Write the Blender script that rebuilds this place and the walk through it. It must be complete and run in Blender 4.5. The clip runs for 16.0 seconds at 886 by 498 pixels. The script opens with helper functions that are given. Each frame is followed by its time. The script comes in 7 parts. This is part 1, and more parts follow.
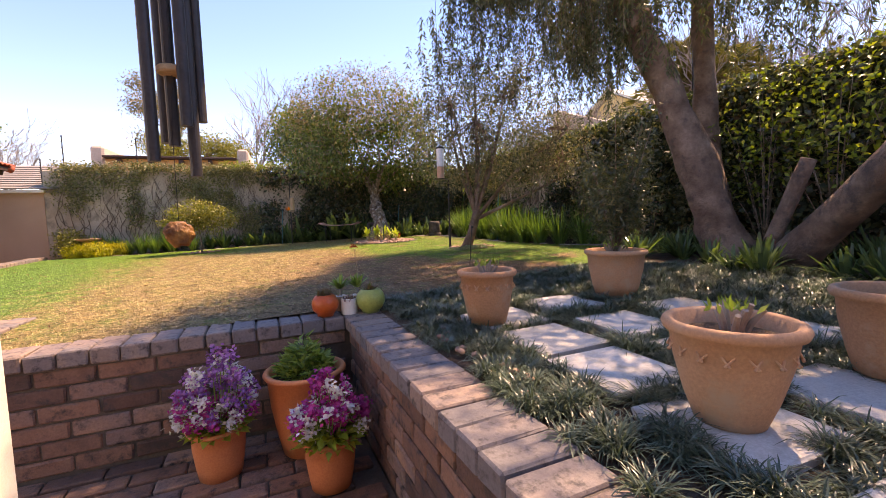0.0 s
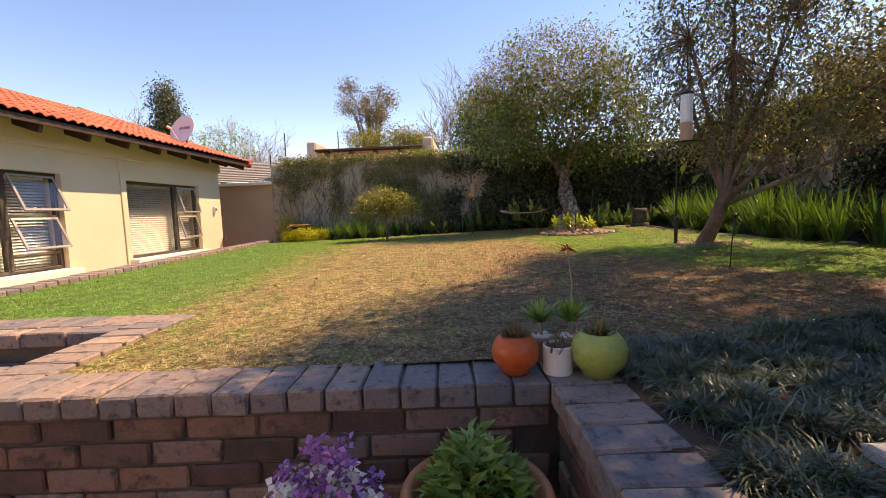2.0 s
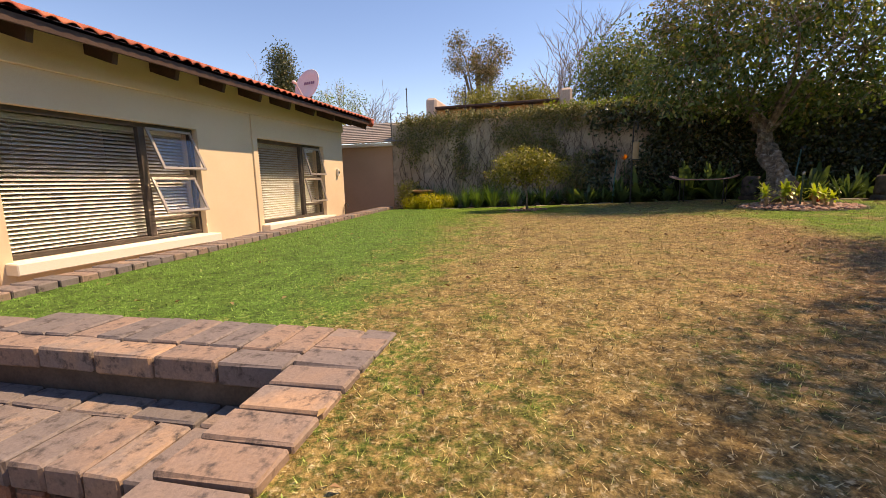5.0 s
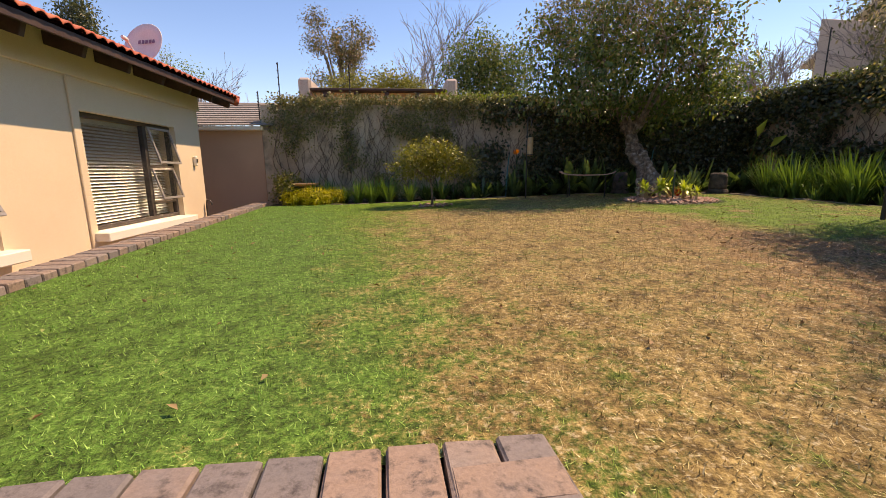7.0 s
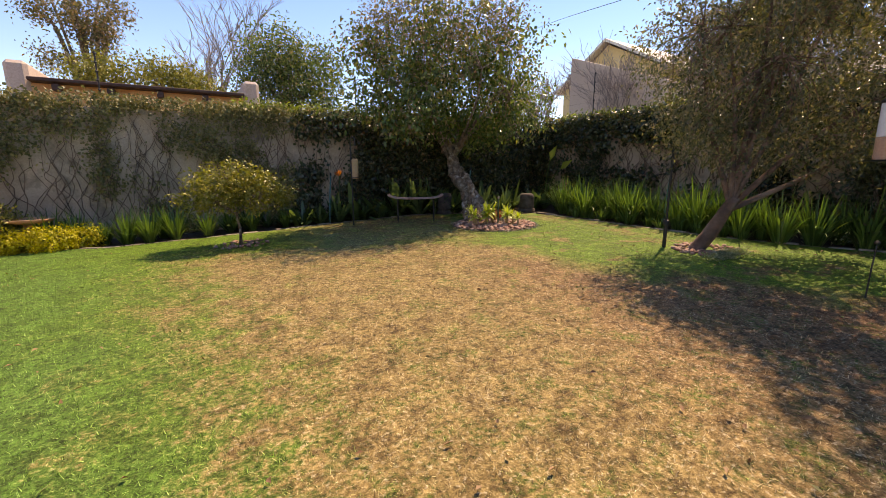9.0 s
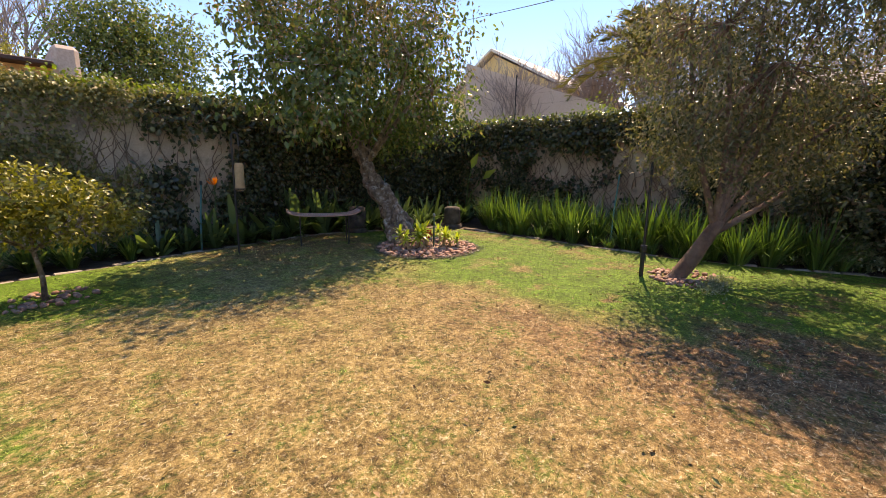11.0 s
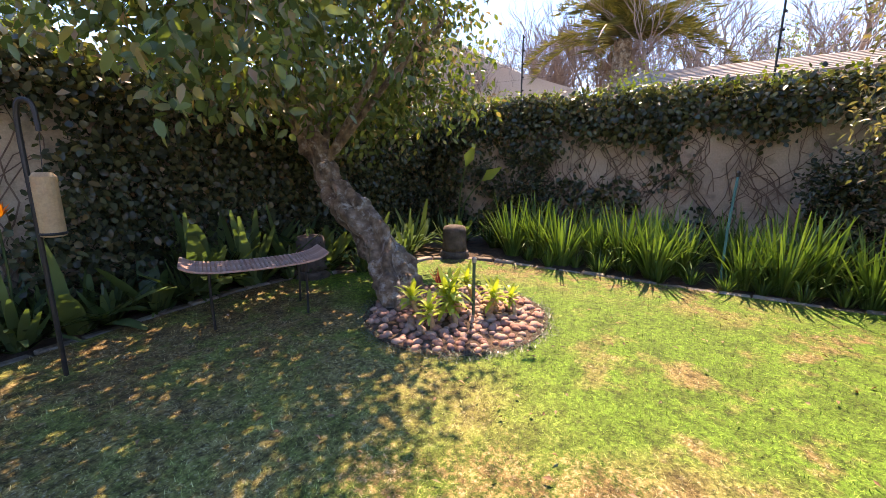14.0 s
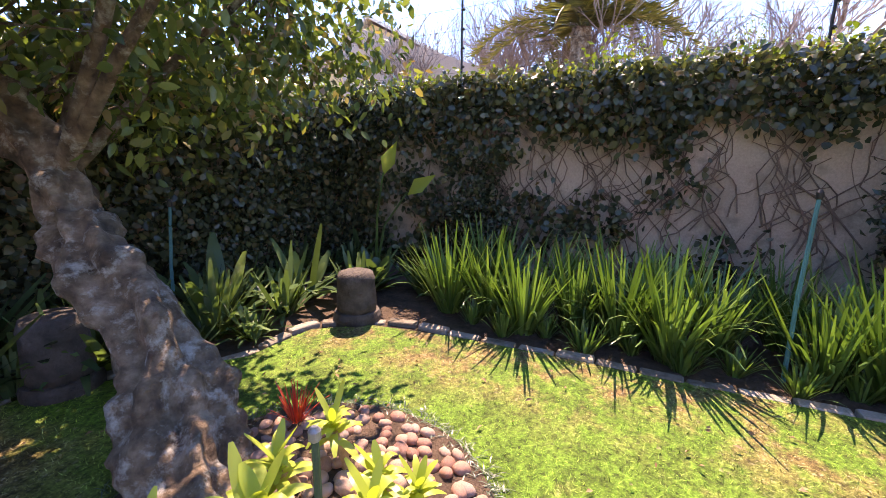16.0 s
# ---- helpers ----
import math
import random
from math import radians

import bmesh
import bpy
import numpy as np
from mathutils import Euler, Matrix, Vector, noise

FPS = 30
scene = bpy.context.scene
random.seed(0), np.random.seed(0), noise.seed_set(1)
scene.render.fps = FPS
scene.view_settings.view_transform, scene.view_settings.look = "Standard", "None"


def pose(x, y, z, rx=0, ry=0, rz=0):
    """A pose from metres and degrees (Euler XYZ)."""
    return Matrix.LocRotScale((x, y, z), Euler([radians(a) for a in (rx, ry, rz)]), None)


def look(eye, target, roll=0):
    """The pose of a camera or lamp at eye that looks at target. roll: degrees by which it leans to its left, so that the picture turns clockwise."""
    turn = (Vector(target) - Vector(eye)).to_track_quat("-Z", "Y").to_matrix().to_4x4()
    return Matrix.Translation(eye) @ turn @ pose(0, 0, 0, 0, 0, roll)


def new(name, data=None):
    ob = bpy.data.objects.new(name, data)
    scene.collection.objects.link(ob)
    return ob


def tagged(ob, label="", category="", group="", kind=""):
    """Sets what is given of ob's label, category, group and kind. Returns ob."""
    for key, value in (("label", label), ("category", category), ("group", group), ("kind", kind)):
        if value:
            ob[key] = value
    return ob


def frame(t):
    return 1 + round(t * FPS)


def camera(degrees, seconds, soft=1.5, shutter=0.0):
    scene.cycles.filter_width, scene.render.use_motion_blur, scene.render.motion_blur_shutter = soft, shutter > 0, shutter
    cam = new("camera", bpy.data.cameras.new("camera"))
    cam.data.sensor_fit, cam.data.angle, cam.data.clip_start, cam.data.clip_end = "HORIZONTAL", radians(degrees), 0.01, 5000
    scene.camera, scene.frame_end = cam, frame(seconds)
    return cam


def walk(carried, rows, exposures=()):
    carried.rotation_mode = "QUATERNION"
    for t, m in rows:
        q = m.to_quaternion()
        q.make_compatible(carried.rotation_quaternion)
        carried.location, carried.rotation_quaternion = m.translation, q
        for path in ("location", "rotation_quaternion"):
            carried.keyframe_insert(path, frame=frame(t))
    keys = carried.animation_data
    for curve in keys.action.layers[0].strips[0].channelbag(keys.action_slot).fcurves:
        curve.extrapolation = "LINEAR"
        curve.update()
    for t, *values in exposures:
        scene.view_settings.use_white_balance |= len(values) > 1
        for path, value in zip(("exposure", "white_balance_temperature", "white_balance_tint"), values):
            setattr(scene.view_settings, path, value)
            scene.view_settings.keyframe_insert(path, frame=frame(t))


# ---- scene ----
cam = camera(94.0, 16.0, soft=0.75)
PATH = [
    (0, (0.095, 0.29, 1.209), (0.804, 2.154, 1.061), -1.8),
    (0.5, (0.147, 0.593, 1.202), (0.621, 2.53, 1.054), -1.9),
    (1, (0.144, 0.899, 1.187), (0.403, 2.876, 1.03), -2.0),
    (1.5, (0.128, 1.213, 1.201), (0.189, 3.206, 1.034), -2.0),
    (2, (0.151, 1.51, 1.193), (0.027, 3.498, 1.016), -1.9),
    (2.5, (0.113, 1.741, 1.2), (-0.176, 3.711, 1.009), -1.7),
    (3, (0.006, 1.929, 1.2), (-0.427, 3.87, 0.984), -1.6),
    (3.5, (-0.13, 2.088, 1.181), (-0.669, 3.999, 0.933), -1.4),
    (4, (-0.366, 2.297, 1.172), (-0.965, 4.185, 0.896), -1.4),
    (6.5, (-1.706, 2.83, 1.185), (-1.803, 4.795, 0.821), -0.6),
    (7, (-1.833, 3.062, 1.224), (-1.674, 5.021, 0.851), -0.5),
    (7.5, (-1.903, 3.282, 1.317), (-1.481, 5.202, 0.947), -0.2),
    (8, (-1.948, 3.465, 1.418), (-1.303, 5.321, 1.048), 0.1),
    (8.5, (-1.959, 3.665, 1.472), (-1.116, 5.441, 1.105), 0.3),
    (9, (-1.873, 3.888, 1.616), (-0.879, 5.58, 1.235), -0.2),
    (9.5, (-1.832, 4.221, 1.686), (-0.696, 5.821, 1.3), -0.0),
    (10, (-1.794, 4.539, 1.702), (-0.532, 6.044, 1.324), 0.2),
    (10.2, (-1.767, 4.689, 1.692), (-0.459, 6.156, 1.323), 0.6),
    (12.3, (-1.183, 6.295, 1.752), (0.346, 7.521, 1.352), 0.1),
    (12.5, (-1.118, 6.455, 1.76), (0.425, 7.662, 1.359), 0.2),
    (13, (-0.887, 6.847, 1.768), (0.676, 8.028, 1.363), 0.2),
    (13.5, (-0.653, 7.239, 1.785), (0.946, 8.372, 1.387), 0.2),
    (14, (-0.368, 7.58, 1.822), (1.28, 8.639, 1.418), 0.2),
    (14.5, (0.034, 7.791, 1.827), (1.731, 8.768, 1.419), 0.4),
    (15, (0.464, 7.979, 1.828), (2.205, 8.871, 1.414), 0.5),
    (15.5, (0.88, 8.087, 1.846), (2.643, 8.936, 1.43), 0.7),
    (16, (1.32, 8.142, 1.882), (3.072, 9.02, 1.479), 0.4),
]
walk(cam, [(t, look(eye, target, roll)) for t, eye, target, roll in PATH],
     exposures=[(0, 2.05, 11400, 34), (1, 1.72, 11400, 28), (2, 1.6, 11900, 26), (4, 1.32, 12000, 24), (7, 1.2, 10900, 24), (9.5, 1.5, 10800, 25), (12.5, 1.95, 9700, 21), (14.5, 2.45, 9400, 30), (16, 2.55, 8600, 33)])

# ---- light ----
SUN_AZ, SUN_EL = radians(66), radians(57)     # from +y towards +x
TO_SUN = Vector((math.sin(SUN_AZ) * math.cos(SUN_EL), math.cos(SUN_AZ) * math.cos(SUN_EL), math.sin(SUN_EL)))
world = bpy.data.worlds.new("sky")
scene.world = world
world.use_nodes = True
sky = world.node_tree.nodes.new("ShaderNodeTexSky")
sky.sky_type, sky.sun_disc = "NISHITA", False
sky.sun_elevation, sky.sun_rotation = SUN_EL, SUN_AZ
sky.altitude, sky.air_density, sky.dust_density, sky.ozone_density = 1800, 1.0, 0.0, 2.8
background = world.node_tree.nodes["Background"]
background.inputs["Strength"].default_value = 0.14
clear = world.node_tree.nodes.new("ShaderNodeHueSaturation")      # the clear, dry highveld blue
clear.inputs["Saturation"].default_value, clear.inputs["Value"].default_value = 1.22, 0.93
clear.inputs["Hue"].default_value = 0.506
world.node_tree.links.new(sky.outputs[0], clear.inputs["Color"])
world.node_tree.links.new(clear.outputs[0], background.inputs["Color"])
sun = new("sun", bpy.data.lights.new("sun", "SUN"))
sun.data.energy, sun.data.angle, sun.data.color = 2.6, radians(0.55), (1.0, 0.93, 0.82)
sun.matrix_world = look(TO_SUN * 40, (0, 0, 0))


# ---- materials ----
def material(name, rough=0.8, metal=0.0, spec=0.5):
    m = bpy.data.materials.new(name)
    m.use_nodes = True
    b = m.node_tree.nodes["Principled BSDF"]
    b.inputs["Roughness"].default_value, b.inputs["Metallic"].default_value = rough, metal
    b.inputs["Specular IOR Level"].default_value = spec
    return m, m.node_tree.nodes, m.node_tree.links, b


def ramp(nodes, links, source, stops):
    r = nodes.new("ShaderNodeValToRGB")
    r.color_ramp.elements[0].position, r.color_ramp.elements[0].color = stops[0][0], (*stops[0][1], 1)
    r.color_ramp.elements[1].position, r.color_ramp.elements[1].color = stops[-1][0], (*stops[-1][1], 1)
    for p, c in stops[1:-1]:
        r.color_ramp.elements.new(p).color = (*c, 1)
    links.new(source, r.inputs[0])
    return r.outputs[0]


def noise_tex(nodes, links, coords, scale, detail=4, rough=0.55):
    n = nodes.new("ShaderNodeTexNoise")
    n.inputs["Scale"].default_value, n.inputs["Detail"].default_value, n.inputs["Roughness"].default_value = scale, detail, rough
    links.new(coords, n.inputs["Vector"])
    return n.outputs[0]


def mix(nodes, links, factor, a, b, kind="MIX"):
    m = nodes.new("ShaderNodeMix")
    m.data_type, m.blend_type = "RGBA", kind
    for socket, value in ((m.inputs[0], factor), (m.inputs[6], a), (m.inputs[7], b)):
        if isinstance(value, (int, float)):
            socket.default_value = value
        elif isinstance(value, tuple):
            socket.default_value = (*value, 1)
        else:
            links.new(value, socket)
    return m.outputs[2]


def bump(nodes, links, b, height, strength, distance):
    n = nodes.new("ShaderNodeBump")
    n.inputs["Strength"].default_value, n.inputs["Distance"].default_value = strength, distance
    links.new(height, n.inputs["Height"])
    links.new(n.outputs[0], b.inputs["Normal"])


def rough_mat(name, stops, scale, fine=60.0, rough=0.85, depth=0.004, strength=0.6, stain=None, per="", spec=0.4, metal=0.0):
    """A mottled surface: large stains, fine grain and relief; per: 'object' or 'island' for a shift of tone from piece to piece."""
    m, nodes, links, b = material(name, rough, metal, spec)
    co = nodes.new("ShaderNodeTexCoord").outputs["Object"]
    if per == "object":
        info = nodes.new("ShaderNodeObjectInfo").outputs["Random"]
        shift = nodes.new("ShaderNodeVectorMath")
        shift.operation = "ADD"
        links.new(co, shift.inputs[0])
        scaled = nodes.new("ShaderNodeMath")
        scaled.operation = "MULTIPLY"
        links.new(info, scaled.inputs[0])
        scaled.inputs[1].default_value = 37.0
        links.new(scaled.outputs[0], shift.inputs[1])
        co = shift.outputs[0]
    large, grain = noise_tex(nodes, links, co, scale), noise_tex(nodes, links, co, fine, 6, 0.65)
    tone = large
    if per:
        source = info if per == "object" else nodes.new("ShaderNodeNewGeometry").outputs["Random Per Island"]
        add = nodes.new("ShaderNodeMath")
        add.operation = "MULTIPLY_ADD"
        links.new(source, add.inputs[0])
        add.inputs[1].default_value = 0.9
        half = nodes.new("ShaderNodeMath")
        half.operation = "MULTIPLY_ADD"
        links.new(large, half.inputs[0])
        half.inputs[1].default_value, half.inputs[2].default_value = 0.5, -0.2
        links.new(half.outputs[0], add.inputs[2])
        tone = add.outputs[0]
    color = ramp(nodes, links, tone, stops)
    color = mix(nodes, links, 0.35, color, ramp(nodes, links, grain, [(0.3, (0.25, 0.25, 0.25)), (0.7, (0.75, 0.75, 0.75))]), "OVERLAY")
    if stain:
        spots = ramp(nodes, links, noise_tex(nodes, links, co, stain[1], 5, 0.7), [(0.52, (0, 0, 0)), (0.68, (1, 1, 1))])
        color = mix(nodes, links, spots, color, stain[0])
    links.new(color, b.inputs["Base Color"])
    bump(nodes, links, b, grain, strength, depth)
    return m


def leaf_mat(name, stops, rough=0.4, through_light=0.35, dead=None, spec=0.5):
    """Foliage: tone from leaf to leaf, gloss, and light that passes through."""
    m, nodes, links, b = material(name, rough, 0, spec)
    geo = nodes.new("ShaderNodeNewGeometry")
    stops = [(p, tuple(min(1.0, v * 1.0) for v in c)) for p, c in stops]
    color = ramp(nodes, links, geo.outputs["Random Per Island"], stops)
    patch = noise_tex(nodes, links, nodes.new("ShaderNodeTexCoord").outputs["Object"], 2.2, 3)
    color = mix(nodes, links, 0.5, color, ramp(nodes, links, patch, [(0.3, (0.3, 0.3, 0.3)), (0.7, (0.72, 0.72, 0.7))]), "OVERLAY")
    if dead:
        color = mix(nodes, links, ramp(nodes, links, patch, [(dead[1], (0, 0, 0)), (dead[1] + 0.15, (1, 1, 1))]), color, dead[0])
    links.new(color, b.inputs["Base Color"])
    glow = nodes.new("ShaderNodeBsdfTranslucent")
    links.new(mix(nodes, links, 1.0, color, (0.95, 1.0, 0.45), "MULTIPLY"), glow.inputs[0])
    blend = nodes.new("ShaderNodeMixShader")
    blend.inputs[0].default_value = through_light
    links.new(b.outputs[0], blend.inputs[1])
    links.new(glow.outputs[0], blend.inputs[2])
    links.new(blend.outputs[0], nodes["Material Output"].inputs[0])
    return m


def lawn_mat(name, blades):
    """Grass, green near the house and far end, straw in the middle, bare brown thatch towards the tree bed."""
    m, nodes, links, b = material(name, 0.75, 0, 0.25)
    co = nodes.new("ShaderNodeTexCoord").outputs["Object"]
    sep = nodes.new("ShaderNodeSeparateXYZ")
    links.new(co, sep.inputs[0])

    def calc(op, a, c, d=None):
        n = nodes.new("ShaderNodeMath")
        n.operation = op
        for socket, v in zip(n.inputs, (a, c, d)):
            if isinstance(v, (int, float)):
                socket.default_value = v
            elif v is not None:
                links.new(v, socket)
        return n.outputs[0]

    def step(v, lo, hi):
        n = nodes.new("ShaderNodeMapRange")
        n.interpolation_type = "SMOOTHSTEP"
        links.new(v, n.inputs[0])
        n.inputs[1].default_value, n.inputs[2].default_value = lo, hi
        return n.outputs[0]

    wob = noise_tex(nodes, links, co, 1.3, 4, 0.6)
    patchy = noise_tex(nodes, links, co, 4.5, 5, 0.7)
    fine = noise_tex(nodes, links, co, 90, 3, 0.7)
    x = calc("MULTIPLY_ADD", calc("SUBTRACT", wob, 0.5), 0.9, sep.outputs[0])
    y = calc("MULTIPLY_ADD", calc("SUBTRACT", wob, 0.5), 1.6, sep.outputs[1])
    # 1 where the grass is straw: off the strip by the house, off the far end
    straw = calc("MULTIPLY", step(calc("MULTIPLY_ADD", y, 0.08, x), -2.5, -0.6), calc("SUBTRACT", 1.0, step(calc("MULTIPLY_ADD", x, 0.35, y), 7.9, 9.5)))
    straw = calc("SUBTRACT", calc("MULTIPLY", straw, 1.06), 0.32)
    small = noise_tex(nodes, links, co, 38, 4, 0.75)
    mottled = calc("ADD", straw, calc("ADD", calc("MULTIPLY", calc("SUBTRACT", patchy, 0.5), 2.0), calc("MULTIPLY", calc("SUBTRACT", small, 0.5), 2.6)))
    east = calc("MINIMUM", calc("SUBTRACT", calc("MULTIPLY_ADD", y, 0.6, x), 5.0), calc("SUBTRACT", x, 1.2))
    mottled = calc("MULTIPLY", step(mottled, 0.0, 0.8), calc("SUBTRACT", 1.0, step(east, -0.2, 0.3)))
    spots = calc("MULTIPLY", step(noise_tex(nodes, links, co, 1.7, 5, 0.65), 0.54, 0.66), calc("ADD", 0.35, calc("MULTIPLY", small, 0.9)))
    mottled = calc("MAXIMUM", mottled, calc("MULTIPLY", calc("MULTIPLY", spots, step(x, -1.6, -0.8)), calc("SUBTRACT", 1.0, calc("MULTIPLY", step(y, 7.6, 8.6), 0.7))))
    edge = calc("MULTIPLY", calc("MULTIPLY", step(x, 2.7, 3.4), step(y, 6.8, 7.6)), step(patchy, 0.42, 0.62))
    bench = calc("MULTIPLY", calc("MULTIPLY", step(y, 9.2, 9.9), calc("SUBTRACT", 1.0, step(x, 1.7, 2.1))), calc("MULTIPLY", step(x, -0.6, 0.3), step(patchy, 0.3, 0.55)))
    worn = calc("MULTIPLY", calc("MULTIPLY", step(y, 7.9, 8.9), calc("SUBTRACT", 1.0, step(x, 1.2, 1.8))), calc("MULTIPLY", step(x, -1.2, -0.2), calc("ADD", 0.5, calc("MULTIPLY", step(patchy, 0.38, 0.6), 0.5))))
    mottled = calc("MAXIMUM", mottled, calc("MULTIPLY", calc("MAXIMUM", edge, calc("MAXIMUM", bench, worn)), 0.8))
    brown = calc("MULTIPLY", step(calc("MULTIPLY_ADD", y, -0.22, x), -1.9, 0.1), calc("SUBTRACT", 1.0, step(y, 6.2, 8.2)))
    brown = calc("MAXIMUM", brown, calc("MAXIMUM", edge, bench))
    tone = nodes.new("ShaderNodeNewGeometry").outputs["Random Per Island"] if blades else fine
    lush = ramp(nodes, links, tone, [(0.0, (0.03, 0.085, 0.016)), (0.5, (0.12, 0.31, 0.055)), (1.0, (0.36, 0.58, 0.17))])
    fresh = ramp(nodes, links, tone, [(0.0, (0.05, 0.105, 0.012)), (0.5, (0.145, 0.32, 0.032)), (1.0, (0.34, 0.54, 0.09))])
    green = mix(nodes, links, step(calc("MULTIPLY_ADD", y, 0.25, x), -1.4, 0.2), lush, fresh)
    dry = ramp(nodes, links, tone, [(0.0, (0.17, 0.105, 0.04)), (0.5, (0.48, 0.375, 0.16)), (1.0, (0.84, 0.72, 0.44))])
    thatch = ramp(nodes, links, tone, [(0.0, (0.11, 0.055, 0.03)), (0.55, (0.44, 0.25, 0.135)), (1.0, (0.84, 0.6, 0.38))])
    color = mix(nodes, links, mottled, green, mix(nodes, links, brown, dry, thatch))
    if not blades:
        color = mix(nodes, links, ramp(nodes, links, small, [(0.35, (0, 0, 0)), (0.65, (1, 1, 1))]), mix(nodes, links, 1.0, color, (0.2, 0.17, 0.14), "MULTIPLY"), mix(nodes, links, 1.0, color, (0.85, 0.8, 0.75), "MULTIPLY"))
    tufts = noise_tex(nodes, links, co, 15, 6, 0.8)
    color = mix(nodes, links, 1.0, color, ramp(nodes, links, calc("ADD", tufts, calc("MULTIPLY", calc("SUBTRACT", 1.0, mottled), 0.1)), [(0.38, (0.36, 0.32, 0.28)), (0.49, (0.86, 0.83, 0.79)), (0.6, (1.12, 1.12, 1.1))]), "MULTIPLY")
    color = mix(nodes, links, ramp(nodes, links, noise_tex(nodes, links, co, 55, 2, 0.6), [(0.58, (0, 0, 0)), (0.7, (0.4, 0.4, 0.4))]), color, mix(nodes, links, mottled, mix(nodes, links, 1.0, color, (1.5, 1.35, 1.5), "MULTIPLY"), (0.86, 0.76, 0.52)))
    clumps = noise_tex(nodes, links, co, 6.5, 5, 0.75)
    color = mix(nodes, links, 1.0, color, ramp(nodes, links, clumps, [(0.38, (0.66, 0.63, 0.6)), (0.5, (0.96, 0.96, 0.95)), (0.62, (1.1, 1.1, 1.1))]), "MULTIPLY")
    links.new(color, b.inputs["Base Color"])
    if not blades:
        bump(nodes, links, b, fine, 0.8, 0.012)
    return m


BRICK = rough_mat("clay_brick", [(0.0, (0.09, 0.055, 0.045)), (0.3, (0.20, 0.105, 0.075)), (0.6, (0.34, 0.175, 0.115)), (0.85, (0.25, 0.17, 0.145)), (1.0, (0.45, 0.25, 0.16))],
                  9, 90, 0.8, 0.006, 0.9, ((0.06, 0.05, 0.045), 14), "object")
PAVER = rough_mat("weathered_clay_paver", [(0.0, (0.15, 0.14, 0.145)), (0.3, (0.20, 0.17, 0.165)), (0.6, (0.29, 0.205, 0.165)), (0.85, (0.24, 0.20, 0.185)), (1.0, (0.44, 0.29, 0.2))],
                  8, 90, 0.75, 0.003, 0.6, ((0.07, 0.06, 0.06), 22), "object")
MORTAR = rough_mat("lime_mortar", [(0.3, (0.075, 0.06, 0.048)), (0.7, (0.17, 0.135, 0.11))], 6, 80, 0.95)
PLASTER = rough_mat("cream_painted_plaster", [(0.3, (0.70, 0.55, 0.385)), (0.7, (0.76, 0.61, 0.44))], 1.2, 160, 0.85, 0.0015, 0.35)
WHITE_PLASTER = rough_mat("pale_cream_plaster", [(0.3, (0.78, 0.71, 0.60)), (0.7, (0.83, 0.77, 0.67))], 1.2, 160, 0.8, 0.001, 0.3)
TAN_PLASTER = rough_mat("tan_plaster", [(0.3, (0.475, 0.306, 0.206)), (0.7, (0.550, 0.362, 0.250))], 1.1, 140, 0.9, 0.001, 0.3)
WALL_PLASTER = rough_mat("weathered_beige_plaster", [(0.3, (0.380, 0.299, 0.218)), (0.7, (0.540, 0.437, 0.333))], 2.0, 60, 0.95, 0.003, 0.5, ((0.2, 0.17, 0.13), 3.5))
OCHRE = rough_mat("ochre_plaster", [(0.3, (0.55, 0.33, 0.15)), (0.7, (0.62, 0.39, 0.19))], 0.8, 40, 0.9)
YELLOW = rough_mat("yellow_plaster", [(0.3, (0.72, 0.52, 0.24)), (0.7, (0.77, 0.57, 0.29))], 0.8, 40, 0.9)
PINK_PLASTER = rough_mat("pinkish_beige_plaster", [(0.3, (0.52, 0.41, 0.33)), (0.7, (0.58, 0.47, 0.38))], 0.8, 40, 0.9)
TILE = rough_mat("red_clay_roof_tile", [(0.0, (0.36, 0.07, 0.035)), (0.5, (0.5, 0.105, 0.055)), (1.0, (0.58, 0.16, 0.085))], 6, 70, 0.65, 0.003, 0.5, ((0.25, 0.07, 0.05), 9), "object")
GREY_TILE = rough_mat("grey_concrete_tile", [(0.3, (0.22, 0.19, 0.165)), (0.7, (0.31, 0.27, 0.24))], 3, 60, 0.8)
FAR_BARK = rough_mat("distant_grey_bark", [(0.3, (0.22, 0.175, 0.155)), (0.7, (0.36, 0.30, 0.27))], 6, 40, 0.95)
DARK_WOOD = rough_mat("dark_stained_timber", [(0.3, (0.045, 0.022, 0.016)), (0.7, (0.085, 0.045, 0.03))], 7, 60, 0.6, 0.002, 0.5)
SLAB = rough_mat("cast_concrete_slab", [(0.3, (0.46, 0.44, 0.40)), (0.7, (0.58, 0.555, 0.51))], 5, 120, 0.9, 0.002, 0.5, ((0.36, 0.34, 0.29), 6), "object")
EDGE_STONE = rough_mat("concrete_edging", [(0.3, (0.21, 0.175, 0.14)), (0.7, (0.35, 0.30, 0.245))], 8, 90, 0.95, 0.006, 0.9, ((0.10, 0.08, 0.055), 9), "object")
TERRACOTTA = rough_mat("terracotta", [(0.3, (0.46, 0.225, 0.12)), (0.7, (0.57, 0.31, 0.18))], 6, 110, 0.8, 0.0015, 0.4, ((0.50, 0.33, 0.22), 5), "object")
ORANGE_CLAY = rough_mat("orange_plastic_clay", [(0.3, (0.66, 0.21, 0.085)), (0.7, (0.74, 0.26, 0.11))], 7, 110, 0.6, 0.001, 0.3)
SOIL = rough_mat("dark_soil", [(0.3, (0.045, 0.030, 0.021)), (0.7, (0.128, 0.083, 0.057))], 9, 70, 1.0, 0.02, 1.0, ((0.14, 0.09, 0.06), 16))
